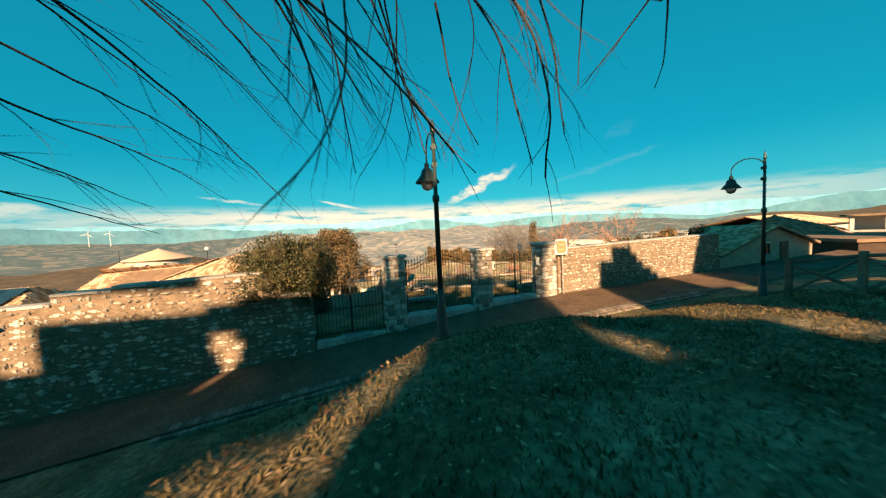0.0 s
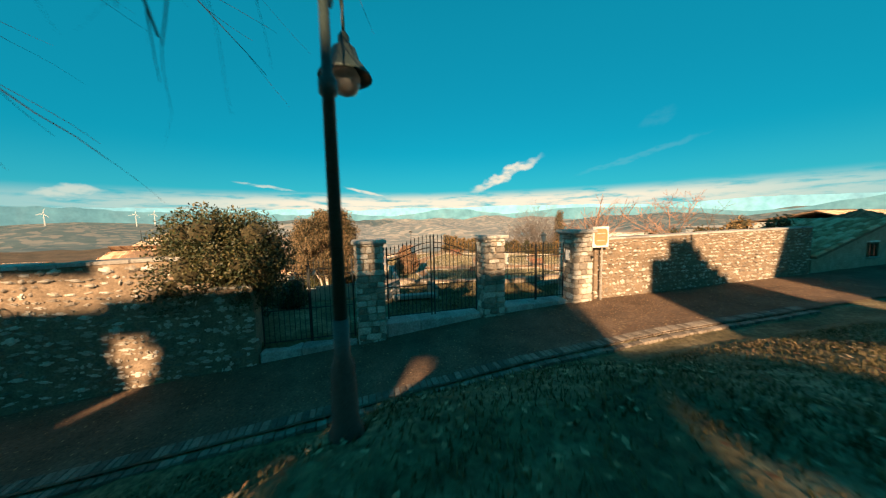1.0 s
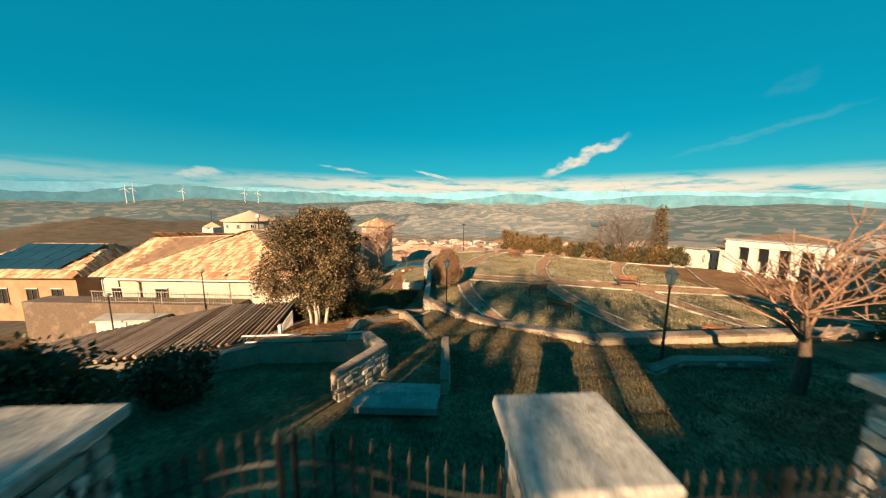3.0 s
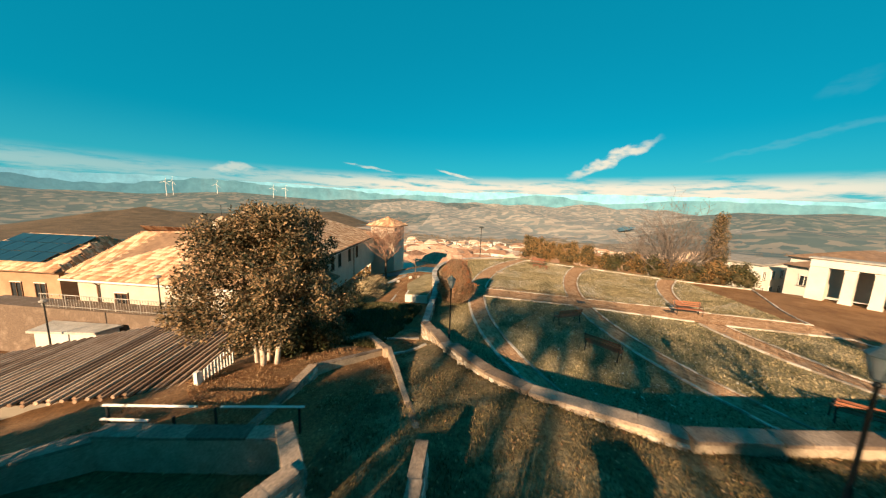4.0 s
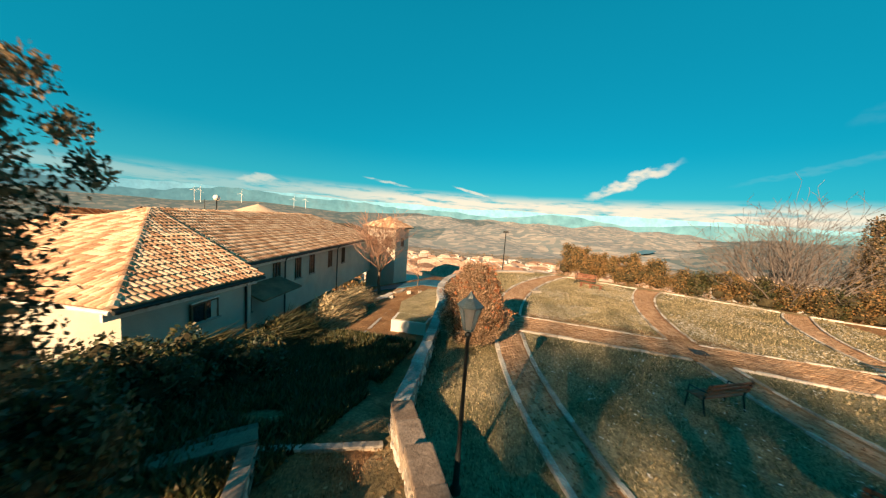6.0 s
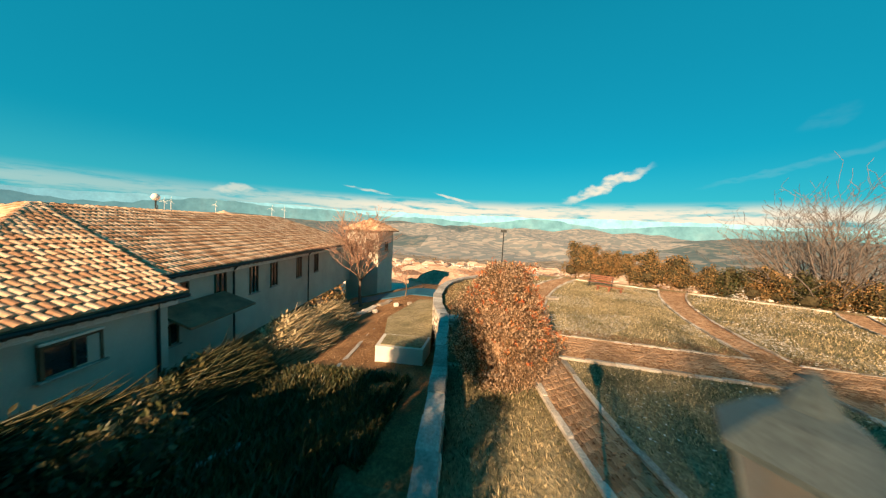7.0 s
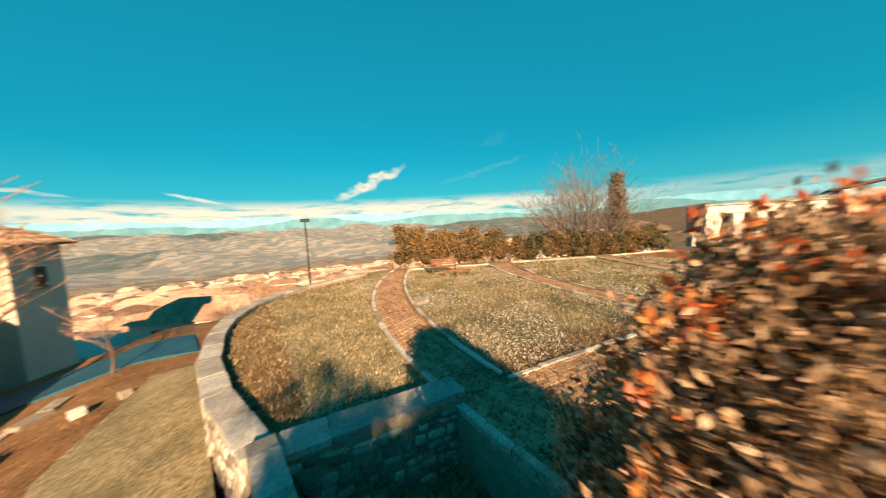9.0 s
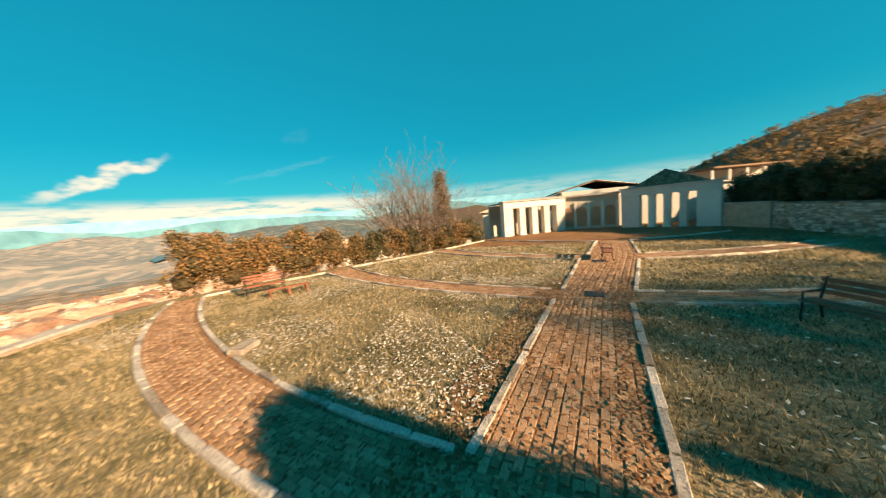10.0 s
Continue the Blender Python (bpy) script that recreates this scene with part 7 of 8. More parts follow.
for k in range(5):
    bm = bmesh.new()
    box(bm, (0.0 + 2.1 * k, -0.4, 2.0), (0.28, 0.28, 1.5))
    part("column", bm, M_STUCCO_W, root)
root = thing("shaded_block", "stone building above the garden wall, its shade painted near-black", "house")
bm = bmesh.new()
prism(bm, [(33.4, 9.6), (30.4, 2.6), (36.4, 0.0), (39.4, 7.0)], -3.6, 1.0)
part("wall", bm, M_SHADEDARK, root)
bm = bmesh.new()
prism(bm, [(33.2, 9.9), (30.0, 2.5), (36.5, -0.3), (39.7, 7.1)], 1.0, 1.25)
part("roof", bm, M_TILEDARK, root)
root = thing("stage_wall", "weathered stage wall with arched niches between porticoes", "wall")
bm = bmesh.new()
prism(bm, [(31.3, 25.8), (31.9, 25.8), (32.1, 20.6), (31.5, 20.6)], PARK_Z - 0.2, 0.75)
part("wall", bm, M_STUCCO, root)
for y in (21.4, 22.7, 24.0, 25.2):
    bm = bmesh.new()
    xn = 31.5 - (y - 20.6) * 0.04
    arch = [(-0.42, -2.3), (0.42, -2.3)] + [(0.42 * math.cos(math.pi * k / 8), -0.75 + 0.42 * math.sin(math.pi * k / 8)) for k in range(9)]
    f0 = [bm.verts.new((xn - 0.05, y + u, z)) for u, z in arch]
    f1 = [bm.verts.new((xn + 0.10, y + u, z)) for u, z in arch]
    bm.faces.new(f0)
    for k in range(len(arch)):
        bm.faces.new((f0[k], f1[k], f1[(k + 1) % len(arch)], f0[(k + 1) % len(arch)]))
    bmesh.ops.recalc_face_normals(bm, faces=bm.faces)
    part("niche", bm, M_OCHRE, root, "ochre arched niche")
    for u in (-0.6, 0.6):
        bm = bevelled((0.16, 0.18, 2.6), 0.02)
        part("pilaster", bm, M_STUCCO_W, root, m=pose(xn - 0.06, y + u, -1.2))
bm = bmesh.new()
box(bm, (31.6, 23.2, 0.82), (1.2, 5.6, 0.16))
part("cornice", bm, M_CAP, root)
# terraced buildings on the hillside beyond
rr = random.Random(15)
for k, (x, y, w, d, z0, h, t) in enumerate(((60, 24, 8, 7, -5.2, 4.2, -10), (48, 30, 9, 7, -3.5, 4.6, 5), (58, 38, 10, 7, -6, 5.5, 15), (44, 44, 11, 7, -7.5, 5.5, 20), (38, 52, 9, 7, -7.6, 5.2, 30), (50, 50, 12, 8, -7.0, 5.4, 25), (36, 60, 10, 7, -9.4, 5.2, 10), (46, 62, 12, 8, -9.6, 5.4, 30), (58, 56, 12, 8, -7.4, 5.2, 20))):
    root = thing("hillside_house", "pale rendered house with a low roof on the slope", "house", pose(x, y, 0, 0, 0, t), group="hillside houses")
    bm = bmesh.new()
    box(bm, (0, 0, z0 + h / 2 - 2), (w, d, h + 4))
    part("wall", bm, M_STUCCO_W, root)
    bm = bevelled((w + 0.5, d + 0.5, 0.22), 0.03)
    part("cornice", bm, M_CAP, root, m=pose(0, 0, z0 + h + 0.05))
    if k % 3 != 1:
        e_ = 0.6
        vs = [(-w / 2 - e_, -d / 2 - e_, z0 + h + 0.17), (w / 2 + e_, -d / 2 - e_, z0 + h + 0.17), (w / 2 + e_, d / 2 + e_, z0 + h + 0.17), (-w / 2 - e_, d / 2 + e_, z0 + h + 0.17), (-w / 2 + d * 0.4, 0, z0 + h + 1.5), (w / 2 - d * 0.4, 0, z0 + h + 1.5)]
        bm = bmesh.new()
        v = [bm.verts.new(p) for p in vs]
        for f in ((0, 1, 5, 4), (1, 2, 5), (2, 3, 4, 5), (3, 0, 4), (3, 2, 1, 0)):
            bm.faces.new([v[i] for i in f])
        part("roof", bm, M_TILEDARK if k % 2 else M_TILE, root)
    for i in range(4):
        for zz in (z0 + h * 0.72, z0 + h * 0.3):
            window(root, (-w / 2 + (i + 0.5) * w / 4, -d / 2, zz), 0.9, 1.2, -90)
    for i in range(2):
        window(root, (-w / 2, -d / 4 + i * d / 2, z0 + h * 0.72), 0.9, 1.2, 180)
# long dark wall east of the lawns
wall_along("east_wall", (24.2, 12.6), (27.5, 14.0), lambda s: PARK_Z, lambda s: -0.95, 0.5, "rough shaded garden wall", 96, cap=0.1, limit=80)
# dark evergreens above the garden's south wall
for k in range(11):
    x = 17.2 + 1.25 * k
    shrub(x, 10.6 + 0.12 * k + 0.3 * math.sin(2.1 * k), 2.1, 3.3 - 0.06 * k + 0.35 * math.sin(1.9 * k), 470 + k, 3200, M_PRIVET, "evergreen", "tall dark evergreen shrub above the garden wall", "evergreens")

# gabled house at the end of the lane
root = thing("gabled_house", "shaded stone house with a low tiled gable by the lane", "house", pose(17.2, WALL_S * 17.2 - 0.1, 0, 0, 0, 7.4))
bm = bmesh.new()
pts = [(-0.6, 0.0), (10.2, 0.0), (10.2, 1.2), (5.2, 2.5), (-0.6, 1.0)]
f0 = [bm.verts.new((x, 0, z - 0.6 if z == 0 else z)) for x, z in pts]
f1 = [bm.verts.new((x, 3.6, z - 0.6 if z == 0 else z)) for x, z in pts]
bm.faces.new(f0)
bm.faces.new(f1[::-1])
for k in range(5):
    bm.faces.new((f0[k], f1[k], f1[(k + 1) % 5], f0[(k + 1) % 5]))
bmesh.ops.recalc_face_normals(bm, faces=bm.faces)
part("wall", bm, M_MORTAR, root)
slope(root, (-0.9, 4.0, 0.96), (-0.9, -0.3, 0.96), (5.2, -0.3, 2.58), (5.2, 4.0, 2.58), seed=20)
slope(root, (10.6, -0.3, 1.14), (10.6, 4.0, 1.14), (5.2, 4.0, 2.58), (5.2, -0.3, 2.58), seed=21)
window(root, (4.2, 0, 1.05), 0.8, 0.7, -90, frame_m=M_SHUTTER)
bm = bevelled((0.95, 0.08, 1.9), 0.01)
part("door", bm, M_SHUTTER, root, m=pose(6.4, -0.03, 0.5))
root = thing("neighbour_house", "low pale house with a sunlit tiled roof", "house", pose(56.0, 22.3, 0, 0, 0, 8) @ Matrix.Diagonal((1.45, 1.45, 1.0, 1)))
bm = bmesh.new()
box(bm, (0, 0, 0.2), (12, 7, 3.2))
part("wall", bm, M_STUCCO_W, root)
slope(root, (-6.5, -4.0, 1.8), (6.5, -4.0, 1.8), (5.0, 0, 3.2), (-5.0, 0, 3.2), tw=0.3, tl=0.55, seed=22)
slope(root, (6.5, 4.0, 1.8), (-6.5, 4.0, 1.8), (-5.0, 0, 3.2), (5.0, 0, 3.2), tw=0.3, tl=0.55, seed=23)
# scrub trailing over the wall beyond the gates
for k in range(2, 9):
    x = 9.6 + 0.85 * k
    shrub(x, WALL_S * x + 1.1, 1.7, 3.2 + 0.45 * math.sin(k * 1.7), 300 + k, 2600, M_HEDGE, "wall_scrub", "tawny winter scrub behind the lane wall", "wall scrub")

# crossed-rail timber fence
root = thing("timber_fence", "weathered timber fence with crossed rails", "fence")
fa, fb = Vector((6.45, -6.6)), Vector((8.0, -12.0))
for k in range(6):
    p = fa + (fb - fa) * k / 5
    bm = bevelled((0.12, 0.12, 1.05), 0.012)
    part("post", bm, M_FENCEWOOD, root, m=pose(p.x, p.y, gz(p.x, p.y) + 0.5))
    if k < 5:
        q = fa + (fb - fa) * (k + 1) / 5
        zp, zq = gz(p.x, p.y), gz(q.x, q.y)
        for z0_, z1_ in ((0.92, 0.92), (0.12, 0.88), (0.88, 0.12)):
            bm = bmesh.new()
            tube(bm, [(p.x, p.y, zp + z0_), (q.x, q.y, zq + z1_)], 0.045, 6)
            part("rail", bm, M_FENCEWOOD, root)

# ---------------------------------------------------------------- town in the valley
def town_house(w, d, h, r, wall_m, flat=False):
    root = thing("valley_house", "pale valley house with a flat terrace roof" if flat else "cream valley house with a terracotta roof", "house", group="houses of the town")
    bm = bmesh.new()
    box(bm, (0, 0, h / 2 - 4), (w, d, h + 8))
    part("wall", bm, wall_m, root)
    bm = bmesh.new()
    e = 0.4
    if flat:
        box(bm, (0, 0, h + 0.1), (w + e, d + e, 0.2))
    else:
        vs = [(-w / 2 - e, -d / 2 - e, h), (w / 2 + e, -d / 2 - e, h), (w / 2 + e, d / 2 + e, h), (-w / 2 - e, d / 2 + e, h), (-w / 2 + d * 0.35, 0, h + r), (w / 2 - d * 0.35, 0, h + r)]
        v = [bm.verts.new(p) for p in vs]
        for f in ((0, 1, 5, 4), (1, 2, 5), (2, 3, 4, 5), (3, 0, 4), (3, 2, 1, 0)):
            bm.faces.new([v[i] for i in f])
    part("roof", bm, M_KERB if flat else M_TILEFAR, root)
    for i in (-0.28, 0.22):
        bm = bmesh.new()
        box(bm, (w * i, -d / 2, h - 1.4), (1.0, 0.14, 1.3))
        part("window", bm, M_SHUTTER, root)
    bm = bmesh.new()
    box(bm, (w * 0.2, d * 0.15, h + r * 0.55), (0.6, 0.6, 1.2))
    part("chimney", bm, M_STUCCO, root)
    return root


rr = random.Random(31)
kinds = [town_house(9, 6.5, 4.4, 1.5, M_STUCCO_W), town_house(12, 7, 5.2, 1.7, M_PINKWALL), town_house(7.5, 6.5, 4.2, 1.4, M_STUCCO_W), town_house(13, 7, 4.6, 1.6, M_STUCCO_W), town_house(10, 7, 4.0, 0.6, M_STUCCO_W, True)]
spots = []
tries = 0
while len(spots) < 300 and tries < 14000:
    tries += 1
    a = rr.uniform(-40, 46)
    r = 44 + 330 * rr.random() ** 1.7
    x, y = r * math.sin(radians(a)), 20 + r * math.cos(radians(a))
    if x < -17 and y < 66 or x < -30 and y < 85 or (x > 8 and r < 60) or x > 24 and r < 80 or -15 < x < 0 and y < 56:
        continue
    if any((x - p) ** 2 + (y - q) ** 2 < (8.0 + 0.012 * r) ** 2 for p, q in spots):
        continue
    spots.append((x, y))
for k, (x, y) in enumerate(spots):
    r = math.hypot(x, y - 20)
    z_ = min(gz(x, y) - 0.3, 0.6 - 0.098 * r - 6.0)
    m = pose(x, y, z_, 0, 0, rr.choice((0, 15, 20, 70, -25)) + rr.uniform(-8, 8))
    if k < 5:
        kinds[k].matrix_basis = m
    else:
        copy_thing(kinds[k % 5], m)
# thin lamp mast beyond the garden rim
root = thing("mast", "tall thin floodlight mast beyond the garden", "mast")
bm = bmesh.new()
tube(bm, [(-0.7, 43.6, -10), (-0.7, 43.6, 1.0)], [0.08, 0.045], 8)
part("pole", bm, M_IRON, root)
bm = bevelled((0.55, 0.16, 0.22), 0.02)
part("floodlight", bm, M_IRON, root, m=pose(-0.7, 43.6, 1.1))

# scattered trees and copses over the valley
rg_ = np.random.default_rng(88)
cl = []
for _ in range(620):
    a, r = np.radians(rg_.uniform(-62, 66)), 55 + 900 * rg_.random() ** 1.8
    x, y = r * np.sin(a), 20 + r * np.cos(a)
    if abs(x) < 28 and y < 62:
        continue
    s = rg_.uniform(1.4, 3.2) * (1 + r / 900)
    cl.append((x, y, float(ground_z(x, y)) + s * 0.5, s))
for _ in range(1100):
    a, r = np.radians(rg_.uniform(72, 150)), 60 + 240 * rg_.random()
    x, y = r * np.sin(a), 20 + r * np.cos(a)
    s = rg_.uniform(1.2, 2.6)
    cl.append((x, y, float(ground_z(x, y)) + s * 0.4, s))
pts = np.concatenate([shell(rg_, 46, c[:3], c[3], 0.3) for c in cl])
v_, f_ = leaves(pts, 0.75, 7, 0.3, 1.2)
tagged(link("far_woods", arrays("far_woods", v_, f_), M_HEDGE), "scattered bronze and green trees across the valley", "trees", kind="stuff")

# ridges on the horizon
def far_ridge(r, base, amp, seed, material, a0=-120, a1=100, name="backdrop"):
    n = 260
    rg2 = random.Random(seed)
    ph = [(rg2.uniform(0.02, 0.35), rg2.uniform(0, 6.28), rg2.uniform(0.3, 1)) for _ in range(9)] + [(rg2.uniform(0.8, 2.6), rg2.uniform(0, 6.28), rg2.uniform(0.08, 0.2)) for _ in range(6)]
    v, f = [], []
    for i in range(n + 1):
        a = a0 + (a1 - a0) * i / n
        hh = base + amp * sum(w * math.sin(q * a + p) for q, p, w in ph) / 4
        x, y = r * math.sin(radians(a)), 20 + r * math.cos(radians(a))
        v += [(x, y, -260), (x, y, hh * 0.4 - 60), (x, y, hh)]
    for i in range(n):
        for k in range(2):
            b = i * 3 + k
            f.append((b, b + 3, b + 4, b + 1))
    tagged(link(name, arrays(name, v, f, True), material), "mountain ridges on the horizon with blue haze painted in", "mountains", kind="structure")


# distance haze is put into the ridge colour and a weak emission
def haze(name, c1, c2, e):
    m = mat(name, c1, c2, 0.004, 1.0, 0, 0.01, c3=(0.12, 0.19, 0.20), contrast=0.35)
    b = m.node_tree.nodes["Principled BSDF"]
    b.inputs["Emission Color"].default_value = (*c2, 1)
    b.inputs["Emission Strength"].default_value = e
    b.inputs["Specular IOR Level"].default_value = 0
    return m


M_RIDGE1 = haze("hazed_blue_ridge", (0.05, 0.13, 0.15), (0.09, 0.20, 0.225), 0.32)
M_RIDGE2 = haze("hazed_pale_ridge", (0.08, 0.22, 0.25), (0.15, 0.32, 0.36), 0.42)
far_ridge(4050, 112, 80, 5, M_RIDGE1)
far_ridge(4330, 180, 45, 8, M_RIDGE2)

# wind turbines on the western ridge
def wind_turbine(x, y, z, turn):
    root = thing("wind_turbine", "distant white three-bladed wind turbine on a ridge", "wind turbine", pose(x, y, z, 0, 0, turn), group="wind turbines")
    bm_ = bmesh.new()
    lathe(bm_, [(3.2, -40), (2.6, 40), (2.0, 88)], sides=8)
    part("tower", bm_, M_WHITE, root)
    bm_ = bevelled((4, 9, 4), 0.6)
    part("nacelle", bm_, M_WHITE, root, m=pose(0, -2, 90))
    for k in range(3):
        bm_ = bmesh.new()
        tube(bm_, [(0, -7, 0), (0, -7, 12), (0, -7, 46)], [1.2, 2.2, 0.5], 6)
        part("blade", bm_, M_WHITE, root, m=pose(0, 0, 90) @ pose(0, 0, 0, 0, 120 * k + 15, 0))


for a_, r_, z_ in ((-50.7, 3850, 30), (-50.0, 3900, 38), (-45.0, 3880, 28), (-37.6, 3860, 24), (-35.8, 3900, 28)):
    wind_turbine(r_ * math.sin(radians(a_)), r_ * math.cos(radians(a_)), z_, 20)

# reservoir among the far fields
M_LAKE = mat("lake_water", (0.09, 0.17, 0.19), (0.12, 0.20, 0.22), 0.05, 0.35, 0, 0.5, contrast=0.2)
bm = bmesh.new()
rings = []
for q in (0.0, 0.35, 0.7, 1.0):
    ring = []
    for k in range(28):
        a = 2 * math.pi * k / 28
        e_ = q * (1 + 0.18 * math.sin(3 * a + 1) + 0.1 * math.sin(5 * a))
        u, w = 30 * e_ * math.cos(a), 42 * e_ * math.sin(a)
        x, y = 593 + u * 0.92 + w * 0.39, 1395 - u * 0.39 + w * 0.92
        ring.append(bm.verts.new((x, y, float(far_z(x, y)) + 2.0)))
    rings.append(ring)
for r0_, r1_ in zip(rings[:-1], rings[1:]):
    for k in range(28):
        bm.faces.new((r0_[k], r1_[k], r1_[(k + 1) % 28], r0_[(k + 1) % 28]))
bmesh.ops.remove_doubles(bm, verts=bm.verts, dist=0.01)
bmesh.ops.recalc_face_normals(bm, faces=bm.faces)
water = part("water", bm, M_LAKE, None)
tagged(water, "small blue reservoir among the far fields", "lake", kind="structure")

# ---------------------------------------------------------------- grass, litter and small things
def tufts(name, n, region, seed, h, w, material, label, keep=None, lift=0.0):
    """Upright blades strewn over a region of the plan, standing on the ground."""
    rng = np.random.default_rng(seed)
    x0, x1, y0, y1 = region
    x, y = rng.uniform(x0, x1, n * 2), rng.uniform(y0, y1, n * 2)
    ok = np.ones(len(x), bool) if keep is None else keep(x, y)
    x, y = x[ok][:n], y[ok][:n]
    z = ground_z(x, y) + lift
    a = rng.uniform(0, 2 * np.pi, len(x))
    hh, ww = h * rng.uniform(0.4, 1.5, len(x)), w * rng.uniform(0.6, 1.4, len(x))
    lean = rng.normal(size=(len(x), 2)) * 0.45
    b0 = np.stack([x - ww * np.cos(a), y - ww * np.sin(a), z - 0.01], 1)
    b1 = np.stack([x + ww * np.cos(a), y + ww * np.sin(a), z - 0.01], 1)
    t = np.stack([x + lean[:, 0] * hh, y + lean[:, 1] * hh, z + hh], 1)
    v = np.stack([b0, b1, t], 1).reshape(-1, 3)
    me = arrays(name, v, np.arange(len(v)).reshape(-1, 3))
    return tagged(link(name, me, material), label, "grass", kind="stuff")


def inside_poly(x, y, line):
    return np.interp(y, [p[1] for p in line][::-1], [p[0] for p in line][::-1])


def on_path(x, y, m=0.10):
    res = np.zeros(len(x), bool)
    for o, i in ((ARC1_OUT, ARC1_IN), (ARC2_OUT, ARC2_IN), (ARC3_OUT, ARC3_IN)):
        res |= (x > inside_poly(x, y, o) - m) & (x < inside_poly(x, y, i) + m)
    yn = np.interp(x, [p[0] for p in AXIS_N], [p[1] for p in AXIS_N])
    ys = np.interp(x, [p[0] for p in AXIS_S], [p[1] for p in AXIS_S])
    return res | ((y < yn + m) & (y > ys - m) & (x > -0.05) & (x < 20.4))


def on_lawn(x, y):
    u = (HEDGE_B[0] - HEDGE_A[0]) * (y - HEDGE_A[1]) - (HEDGE_B[1] - HEDGE_A[1]) * (x - HEDGE_A[0])
    return park_mask(x, y) & ~on_path(x, y) & (u < 0) & (x < 19.5)


def clumpy(x, y, s=0.9, k=0.0):
    return np.sin(x * 2.1 * s + 1.3 * np.sin(y * 1.7 * s)) + np.sin(y * 2.6 * s + 1.1 * np.sin(x * 1.9 * s)) > k


tufts("lawn_grass", 90000, (-5, 9, 12, 41), 1, 0.075, 0.012, M_BLADE, "winter lawn of mixed green and straw blades", on_lawn)
tufts("lawn_grass", 26000, (9, 19.5, 12, 37), 2, 0.09, 0.02, M_BLADE, "winter lawn of mixed green and straw blades", on_lawn)
tufts("bank_grass", 42000, (-7.5, 8, -13, -4.0), 3, 0.06, 0.012, M_BANKBLADE, "rough tufted grass on the bank", lambda x, y: (y < WALL_S * x - 3.95) & (clumpy(x, y) | (np.abs(np.sin(x * 40)) > 0.7)))
tufts("slope_grass", 42000, (-3, 12, 1, 13), 4, 0.07, 0.012, M_BANKBLADE, "rough grass on the slope below the gates", lambda x, y: ~park_mask(x, y) & (y > WALL_S * x + 0.5) & ~((x > -2.95) & (x < -0.7) & (y < 6.8) & (y > 3.6)))
tufts("terrace_grass", 24000, (-9, -3, 7, 17), 5, 0.04, 0.010, M_LITTER, "dry rust-coloured growth on the terraces", lambda x, y: clumpy(x, y, 0.8, -0.3) & ~((y < 7.1)))
tufts("court_grass", 9000, (-10, -4.6, 24, 38), 6, 0.03, 0.010, M_LITTER, "dry growth in the courtyard", lambda x, y: ~park_mask(x, y))


def strewn(name, n, seed, size, material, label, region, keep, lift=0.012):
    rng = np.random.default_rng(seed)
    x0, x1, y0, y1 = region
    x, y = rng.uniform(x0, x1, n * 6), rng.uniform(y0, y1, n * 6)
    ok = keep(x, y)
    x, y = x[ok][:n], y[ok][:n]
    z = ground_z(x, y) + lift
    a = rng.uniform(0, 2 * np.pi, len(x))
    s = size * rng.uniform(0.5, 1.5, len(x))
    c, q = np.cos(a), np.sin(a)
    tilt = rng.uniform(0, 0.6, len(x)) * s
    v = np.stack([np.stack([x + s * c, y + s * q, z + tilt], 1), np.stack([x - s * 0.55 * q, y + s * 0.55 * c, z + 0.3 * tilt], 1), np.stack([x - s * c, y - s * q, z], 1), np.stack([x + s * 0.55 * q, y - s * 0.55 * c, z + 0.3 * tilt], 1)], 1).reshape(-1, 3)
    me = arrays(name, v, np.arange(len(v)).reshape(-1, 4))
    return tagged(link(name, me, material), label, "leaves", kind="stuff")


strewn("pale_leaves", 6000, 11, 0.028, M_DAISY, "pale fallen leaves strewn over the lawn", (0.5, 9, 26.5, 39), lambda x, y: on_lawn(x, y) & ((clumpy(x, y, 0.45, 0.2)) | (np.sin(x * 91 + y * 57) > 0.93)), 0.085)
strewn("pale_leaves", 4200, 12, 0.034, M_DAISY, "pale fallen leaves strewn over the lawn", (8, 19, 25, 37), lambda x, y: on_lawn(x, y) & clumpy(x, y, 0.5, -0.3), 0.085)
strewn("pale_leaves", 700, 13, 0.034, M_DAISY, "pale fallen leaves strewn over the lawn", (0.5, 12, 12, 24), lambda x, y: on_lawn(x, y), 0.085)
# dark blades added over the soil to stand for the deep shade there
tufts("ground_ivy", 46000, (-12, -4.3, 14.5, 24.5), 8, 0.20, 0.045, M_PRIVET, "dark low growth added to deepen the shade below the terrace", lambda x, y: ~park_mask(x, y) & clumpy(x, y, 0.7, -1.7) & (x < -4.6))
strewn("path_litter", 15000, 14, 0.034, M_LITTER, "rust-brown leaf litter on the brick paths", (-1.2, 20, 12, 41), lambda x, y: on_path(x, y, -0.05) & park_mask(x, y), 0.06)
strewn("edge_litter", 5000, 15, 0.034, M_LITTER, "rust-brown leaf litter along the kerbs", (-1, 9, 23, 28), lambda x, y: (np.abs(y - np.interp(x, [p[0] for p in AXIS_S], [p[1] for p in AXIS_S]) - 0.25) < 0.25) | (np.abs(y - np.interp(x, [p[0] for p in AXIS_N], [p[1] for p in AXIS_N]) - 0.35) < 0.45), 0.055)
strewn("bank_litter", 5000, 16, 0.03, M_LITTER, "fallen leaves on the grassy bank", (-6, 8, -13, -4.2), lambda x, y: y < WALL_S * x - 4.0, 0.05)
strewn("slope_litter", 3000, 17, 0.03, M_LITTER, "fallen leaves on the slope", (-9, 8, 6, 17), lambda x, y: ~park_mask(x, y), 0.04)

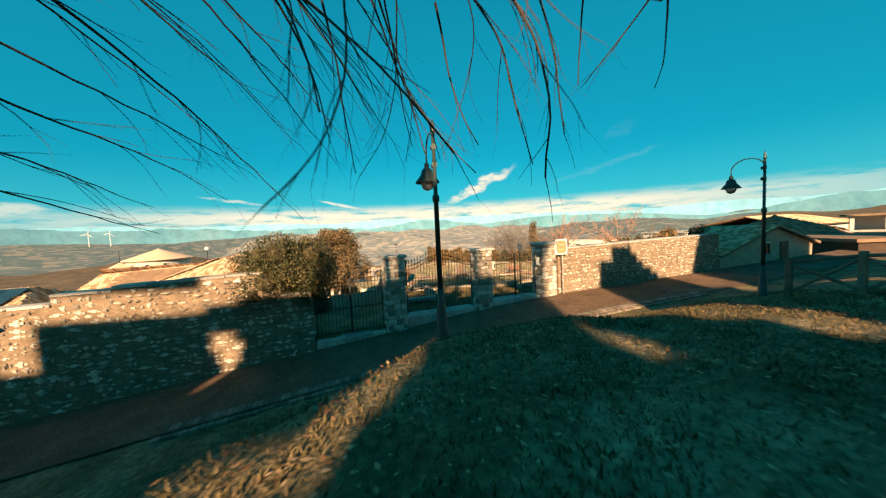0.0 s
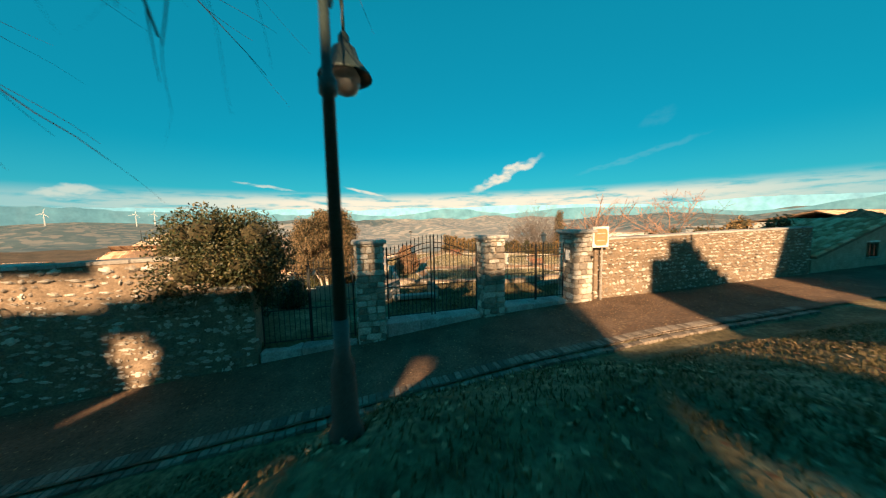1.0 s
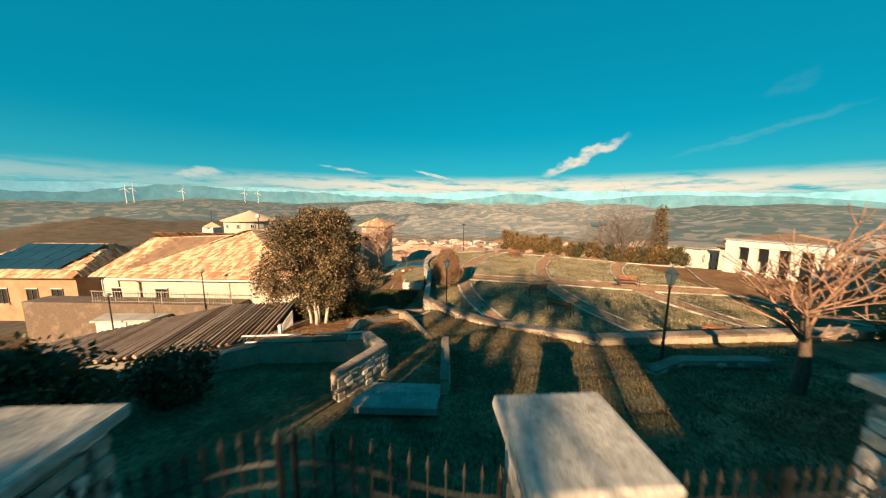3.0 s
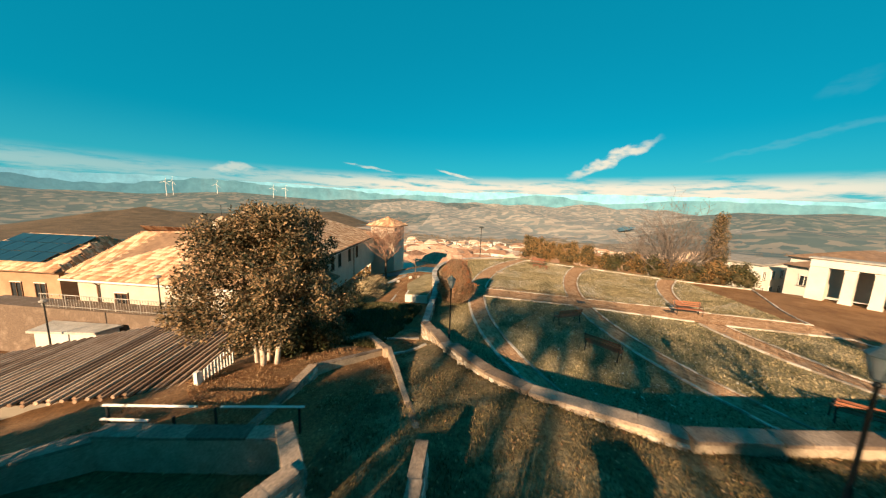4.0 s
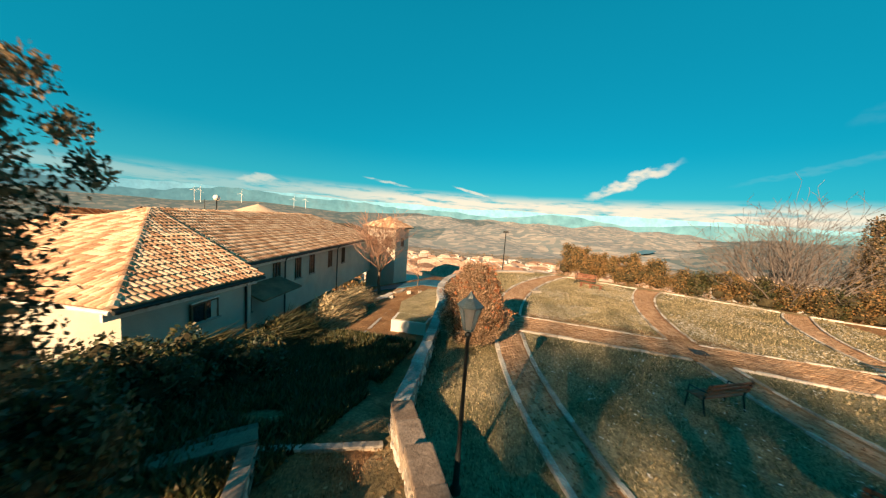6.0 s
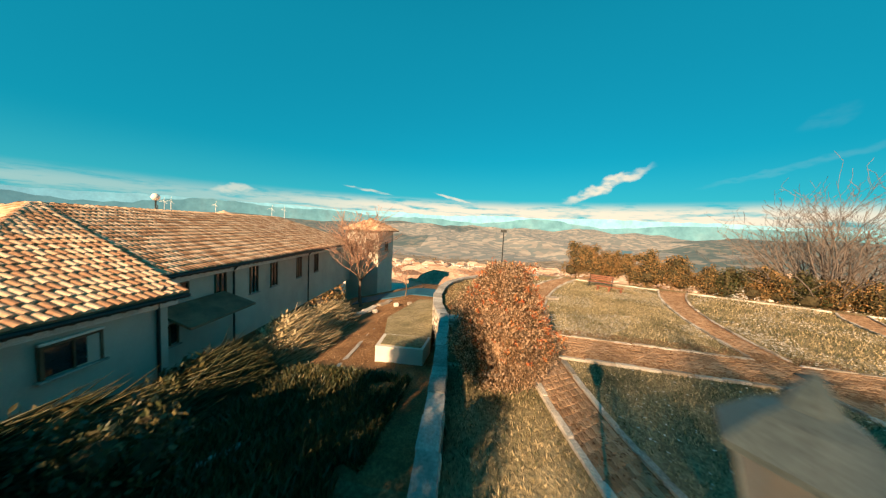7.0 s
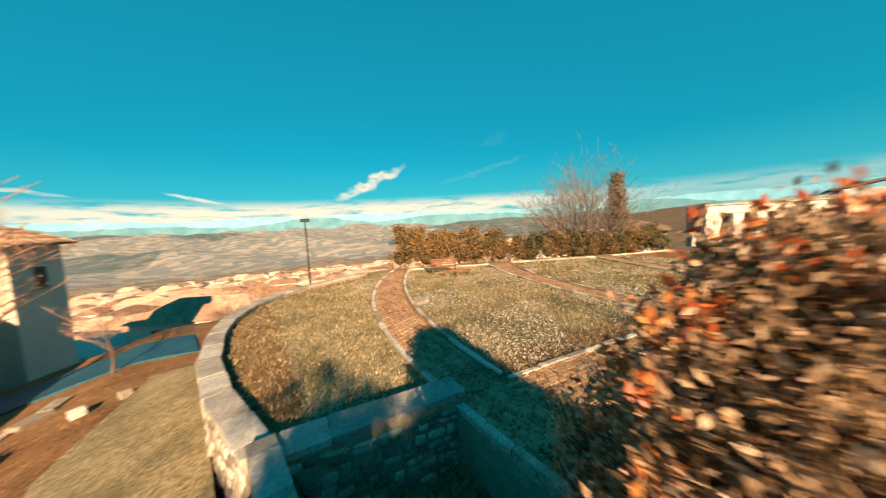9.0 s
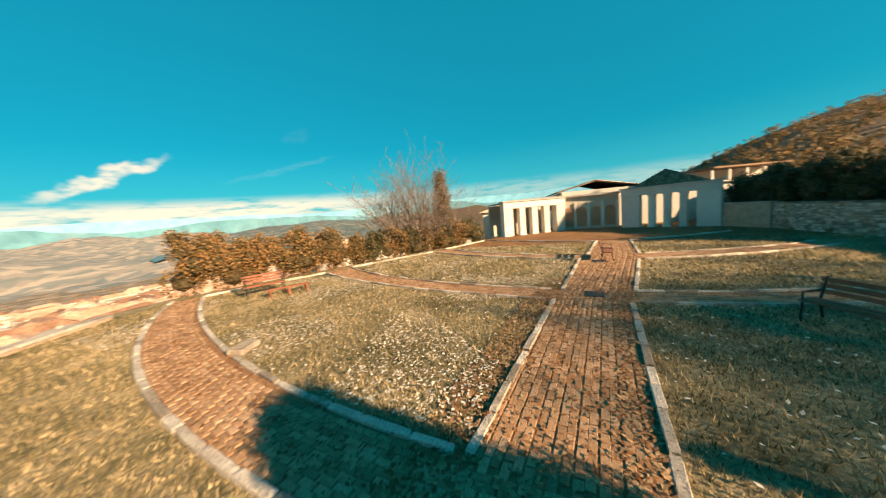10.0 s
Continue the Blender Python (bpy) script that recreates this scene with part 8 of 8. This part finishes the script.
# kerb strip on the far side of the lane: two rows of pale setts
SETT_M = KERBM.copy()
SETT_M.materials.clear()
SETT_M.materials.append(M_SETT)
root = thing("gutter_strip", "double row of pale setts edging the lane", "kerb", kind="structure")
rr = random.Random(19)
for row, off, across in ((0, -3.26, 0.27), (1, -3.62, 0.15)):
    x = -9.0
    while x < 9.5:
        w = rr.uniform(0.10, 0.16) if row == 0 else rr.uniform(0.13, 0.2)
        xm = x + w / 2
        sl = math.degrees(math.atan2(float(road_z(xm + 0.5) - road_z(xm - 0.5)), 1.0))
        place("sett", SETT_M, M_SETT, root, pose(xm, WALL_S * xm + off + rr.uniform(-0.012, 0.012), float(road_z(xm)) + rr.uniform(0.0, 0.012), 0, -sl, TURN + rr.uniform(-4, 4)) @ Matrix.Diagonal((w - 0.018, across, 0.12, 1)))
        x += w
strewn("lane_litter", 9000, 18, 0.022, M_LITTER, "dry leaves and grit strewn over the lane", (-13, 15, -5.5, 2), lambda x, y: (y < WALL_S * x - 0.35) & (y > WALL_S * x - 3.05) & ((x > 2) | (np.sin(x * 77 + y * 31) > 0.7)), 0.062)

# ---------------------------------------------------------------- unseen houses behind the start, shaped to shade the lane
ROW = thing("house_row", "unseen house row, its gaps shaped to throw light patches", "house")


def shade_block(b0, b1, z_wall, y=-30.0, z0=None, depth=7.0):
    """One unseen bay, as tall as its shadow on the boundary wall (height z_wall) shows; z0 makes a loose strip that
    shapes light.
    """
    k = (-0.6 - y) / -S.y
    top = z_wall + k * S.z
    sx = math.tan(radians(SUN_AZ))
    x0, x1 = b0 + sx * y, b1 + sx * y
    low = 2.0 if z0 is None else z0 + k * S.z
    bm = bmesh.new()
    prism(bm, [(x0, y), (x1, y), (x1 - sx * depth, y - depth), (x0 - sx * depth, y - depth)], low, top)
    return part("wall" if z0 is None else "lintel", bm, M_STUCCO, ROW)


shade_block(-26, -13.4, 0.4)
shade_block(-13.4, -12.7, -0.6)
shade_block(-12.7, -9.0, 0.75)
# strips added to shade the garden behind the wall, leaving the wall lit
for b0_, b1_, zz_ in ((-14.2, -12.7, 1.9), (-12.7, -9.0, 2.3)):
    shade_block(b0_, b1_, zz_, z0=1.62, depth=0.4)
shade_block(-9.0, -8.1, -1.7)
shade_block(-9.0, -8.1, 0.98, z0=0.15, depth=0.4)
# loose strips that trim the light patch on the wall to shape
for b0_, b1_, za_, zb_ in ((-9.0, -8.95, -0.05, 0.15), (-8.2, -8.1, -0.05, 0.15), (-9.0, -8.8, -0.15, -0.05), (-8.35, -8.1, -0.15, -0.05), (-9.0, -8.9, -0.55, -0.15), (-9.0, -8.72, -0.95, -0.55), (-8.2, -8.1, -0.95, -0.55), (-9.0, -8.62, -1.7, -0.95), (-8.38, -8.1, -1.7, -0.95)):
    shade_block(b0_, b1_, zb_, z0=za_, depth=0.4)
shade_block(-8.1, -4.4, 1.15)
for b0_, b1_, zz_ in ((-4.4, -3.78, 2.6), (-3.78, -3.55, 1.4), (-3.55, -3.2, 2.6), (-3.2, -3.1, 1.5)):
    shade_block(b0_, b1_, zz_)
shade_block(-3.1, -0.9, -3.5)
shade_block(-3.1, -1.9, 2.6, z0=-0.95, depth=0.4)
shade_block(-1.9, -0.9, 2.3, z0=-0.95, depth=0.4)
for b0_, b1_, za_, zb_ in ((-3.1, -1.55, -1.7, -0.95), (-3.1, -1.75, -1.95, -1.7), (-3.1, -2.5, -2.25, -1.95), (-1.15, -0.9, -1.95, -1.7), (-1.3, -0.9, -2.25, -1.95), (-1.6, -0.9, -3.5, -2.25)):
    shade_block(b0_, b1_, zb_, z0=za_, depth=0.4)
shade_block(-0.9, 1.45, 1.45)
shade_block(1.45, 2.75, -1.88)
shade_block(1.45, 2.75, 1.45, z0=-1.18, depth=0.4)
for b0_, b1_, za_, zb_ in ((1.95, 2.75, -1.45, -1.18), (1.45, 1.6, -1.6, -1.45), (2.2, 2.75, -1.6, -1.45), (1.45, 1.75, -1.75, -1.6), (2.45, 2.75, -1.75, -1.6), (1.45, 1.95, -2.0, -1.75), (2.4, 2.75, -2.0, -1.75)):
    shade_block(b0_, b1_, zb_, z0=za_, depth=0.4)
shade_block(2.75, 3.05, 1.45)
shade_block(3.05, 4.9, -1.2)
shade_block(4.9, 5.4, -1.6)
shade_block(5.4, 6.6, -2.1)
for b0_, b1_, zz_ in ((6.6, 7.4, 1.95), (7.4, 8.7, 2.65), (8.7, 9.1, 2.3), (9.1, 9.55, 1.9), (9.55, 10.1, 1.55), (10.1, 10.6, 1.25), (10.6, 11.2, 0.95), (11.2, 12.3, -0.3)):
    shade_block(b0_, b1_, zz_)
# bay added only to shade the hipped house
shade_block(33.5, 41.0, 10.6)
# gabled bay, unseen, outlined to shade the wall's end and the portico
gable = ((13.25, -3.0), (13.25, 1.05), (14.2, 4.4), (18.5, 6.0), (23.0, 9.9), (26.0, 10.2), (26.0, -3.0))
k_ = (-0.6 + 30.0) / -S.y
bm = bmesh.new()
front = [bm.verts.new((b_ - 30.0 * math.tan(radians(SUN_AZ)), -30.0, z_ + k_ * S.z)) for b_, z_ in gable]
back = [bm.verts.new((v.co.x - 5.0 * math.tan(radians(SUN_AZ)), -35.0, v.co.z)) for v in front]
bm.faces.new(front)
bm.faces.new(back[::-1])
for i in range(7):
    bm.faces.new((front[i], back[i], back[(i + 1) % 7], front[(i + 1) % 7]))
bmesh.ops.recalc_face_normals(bm, faces=bm.faces)
part("gable", bm, M_STUCCO, ROW)
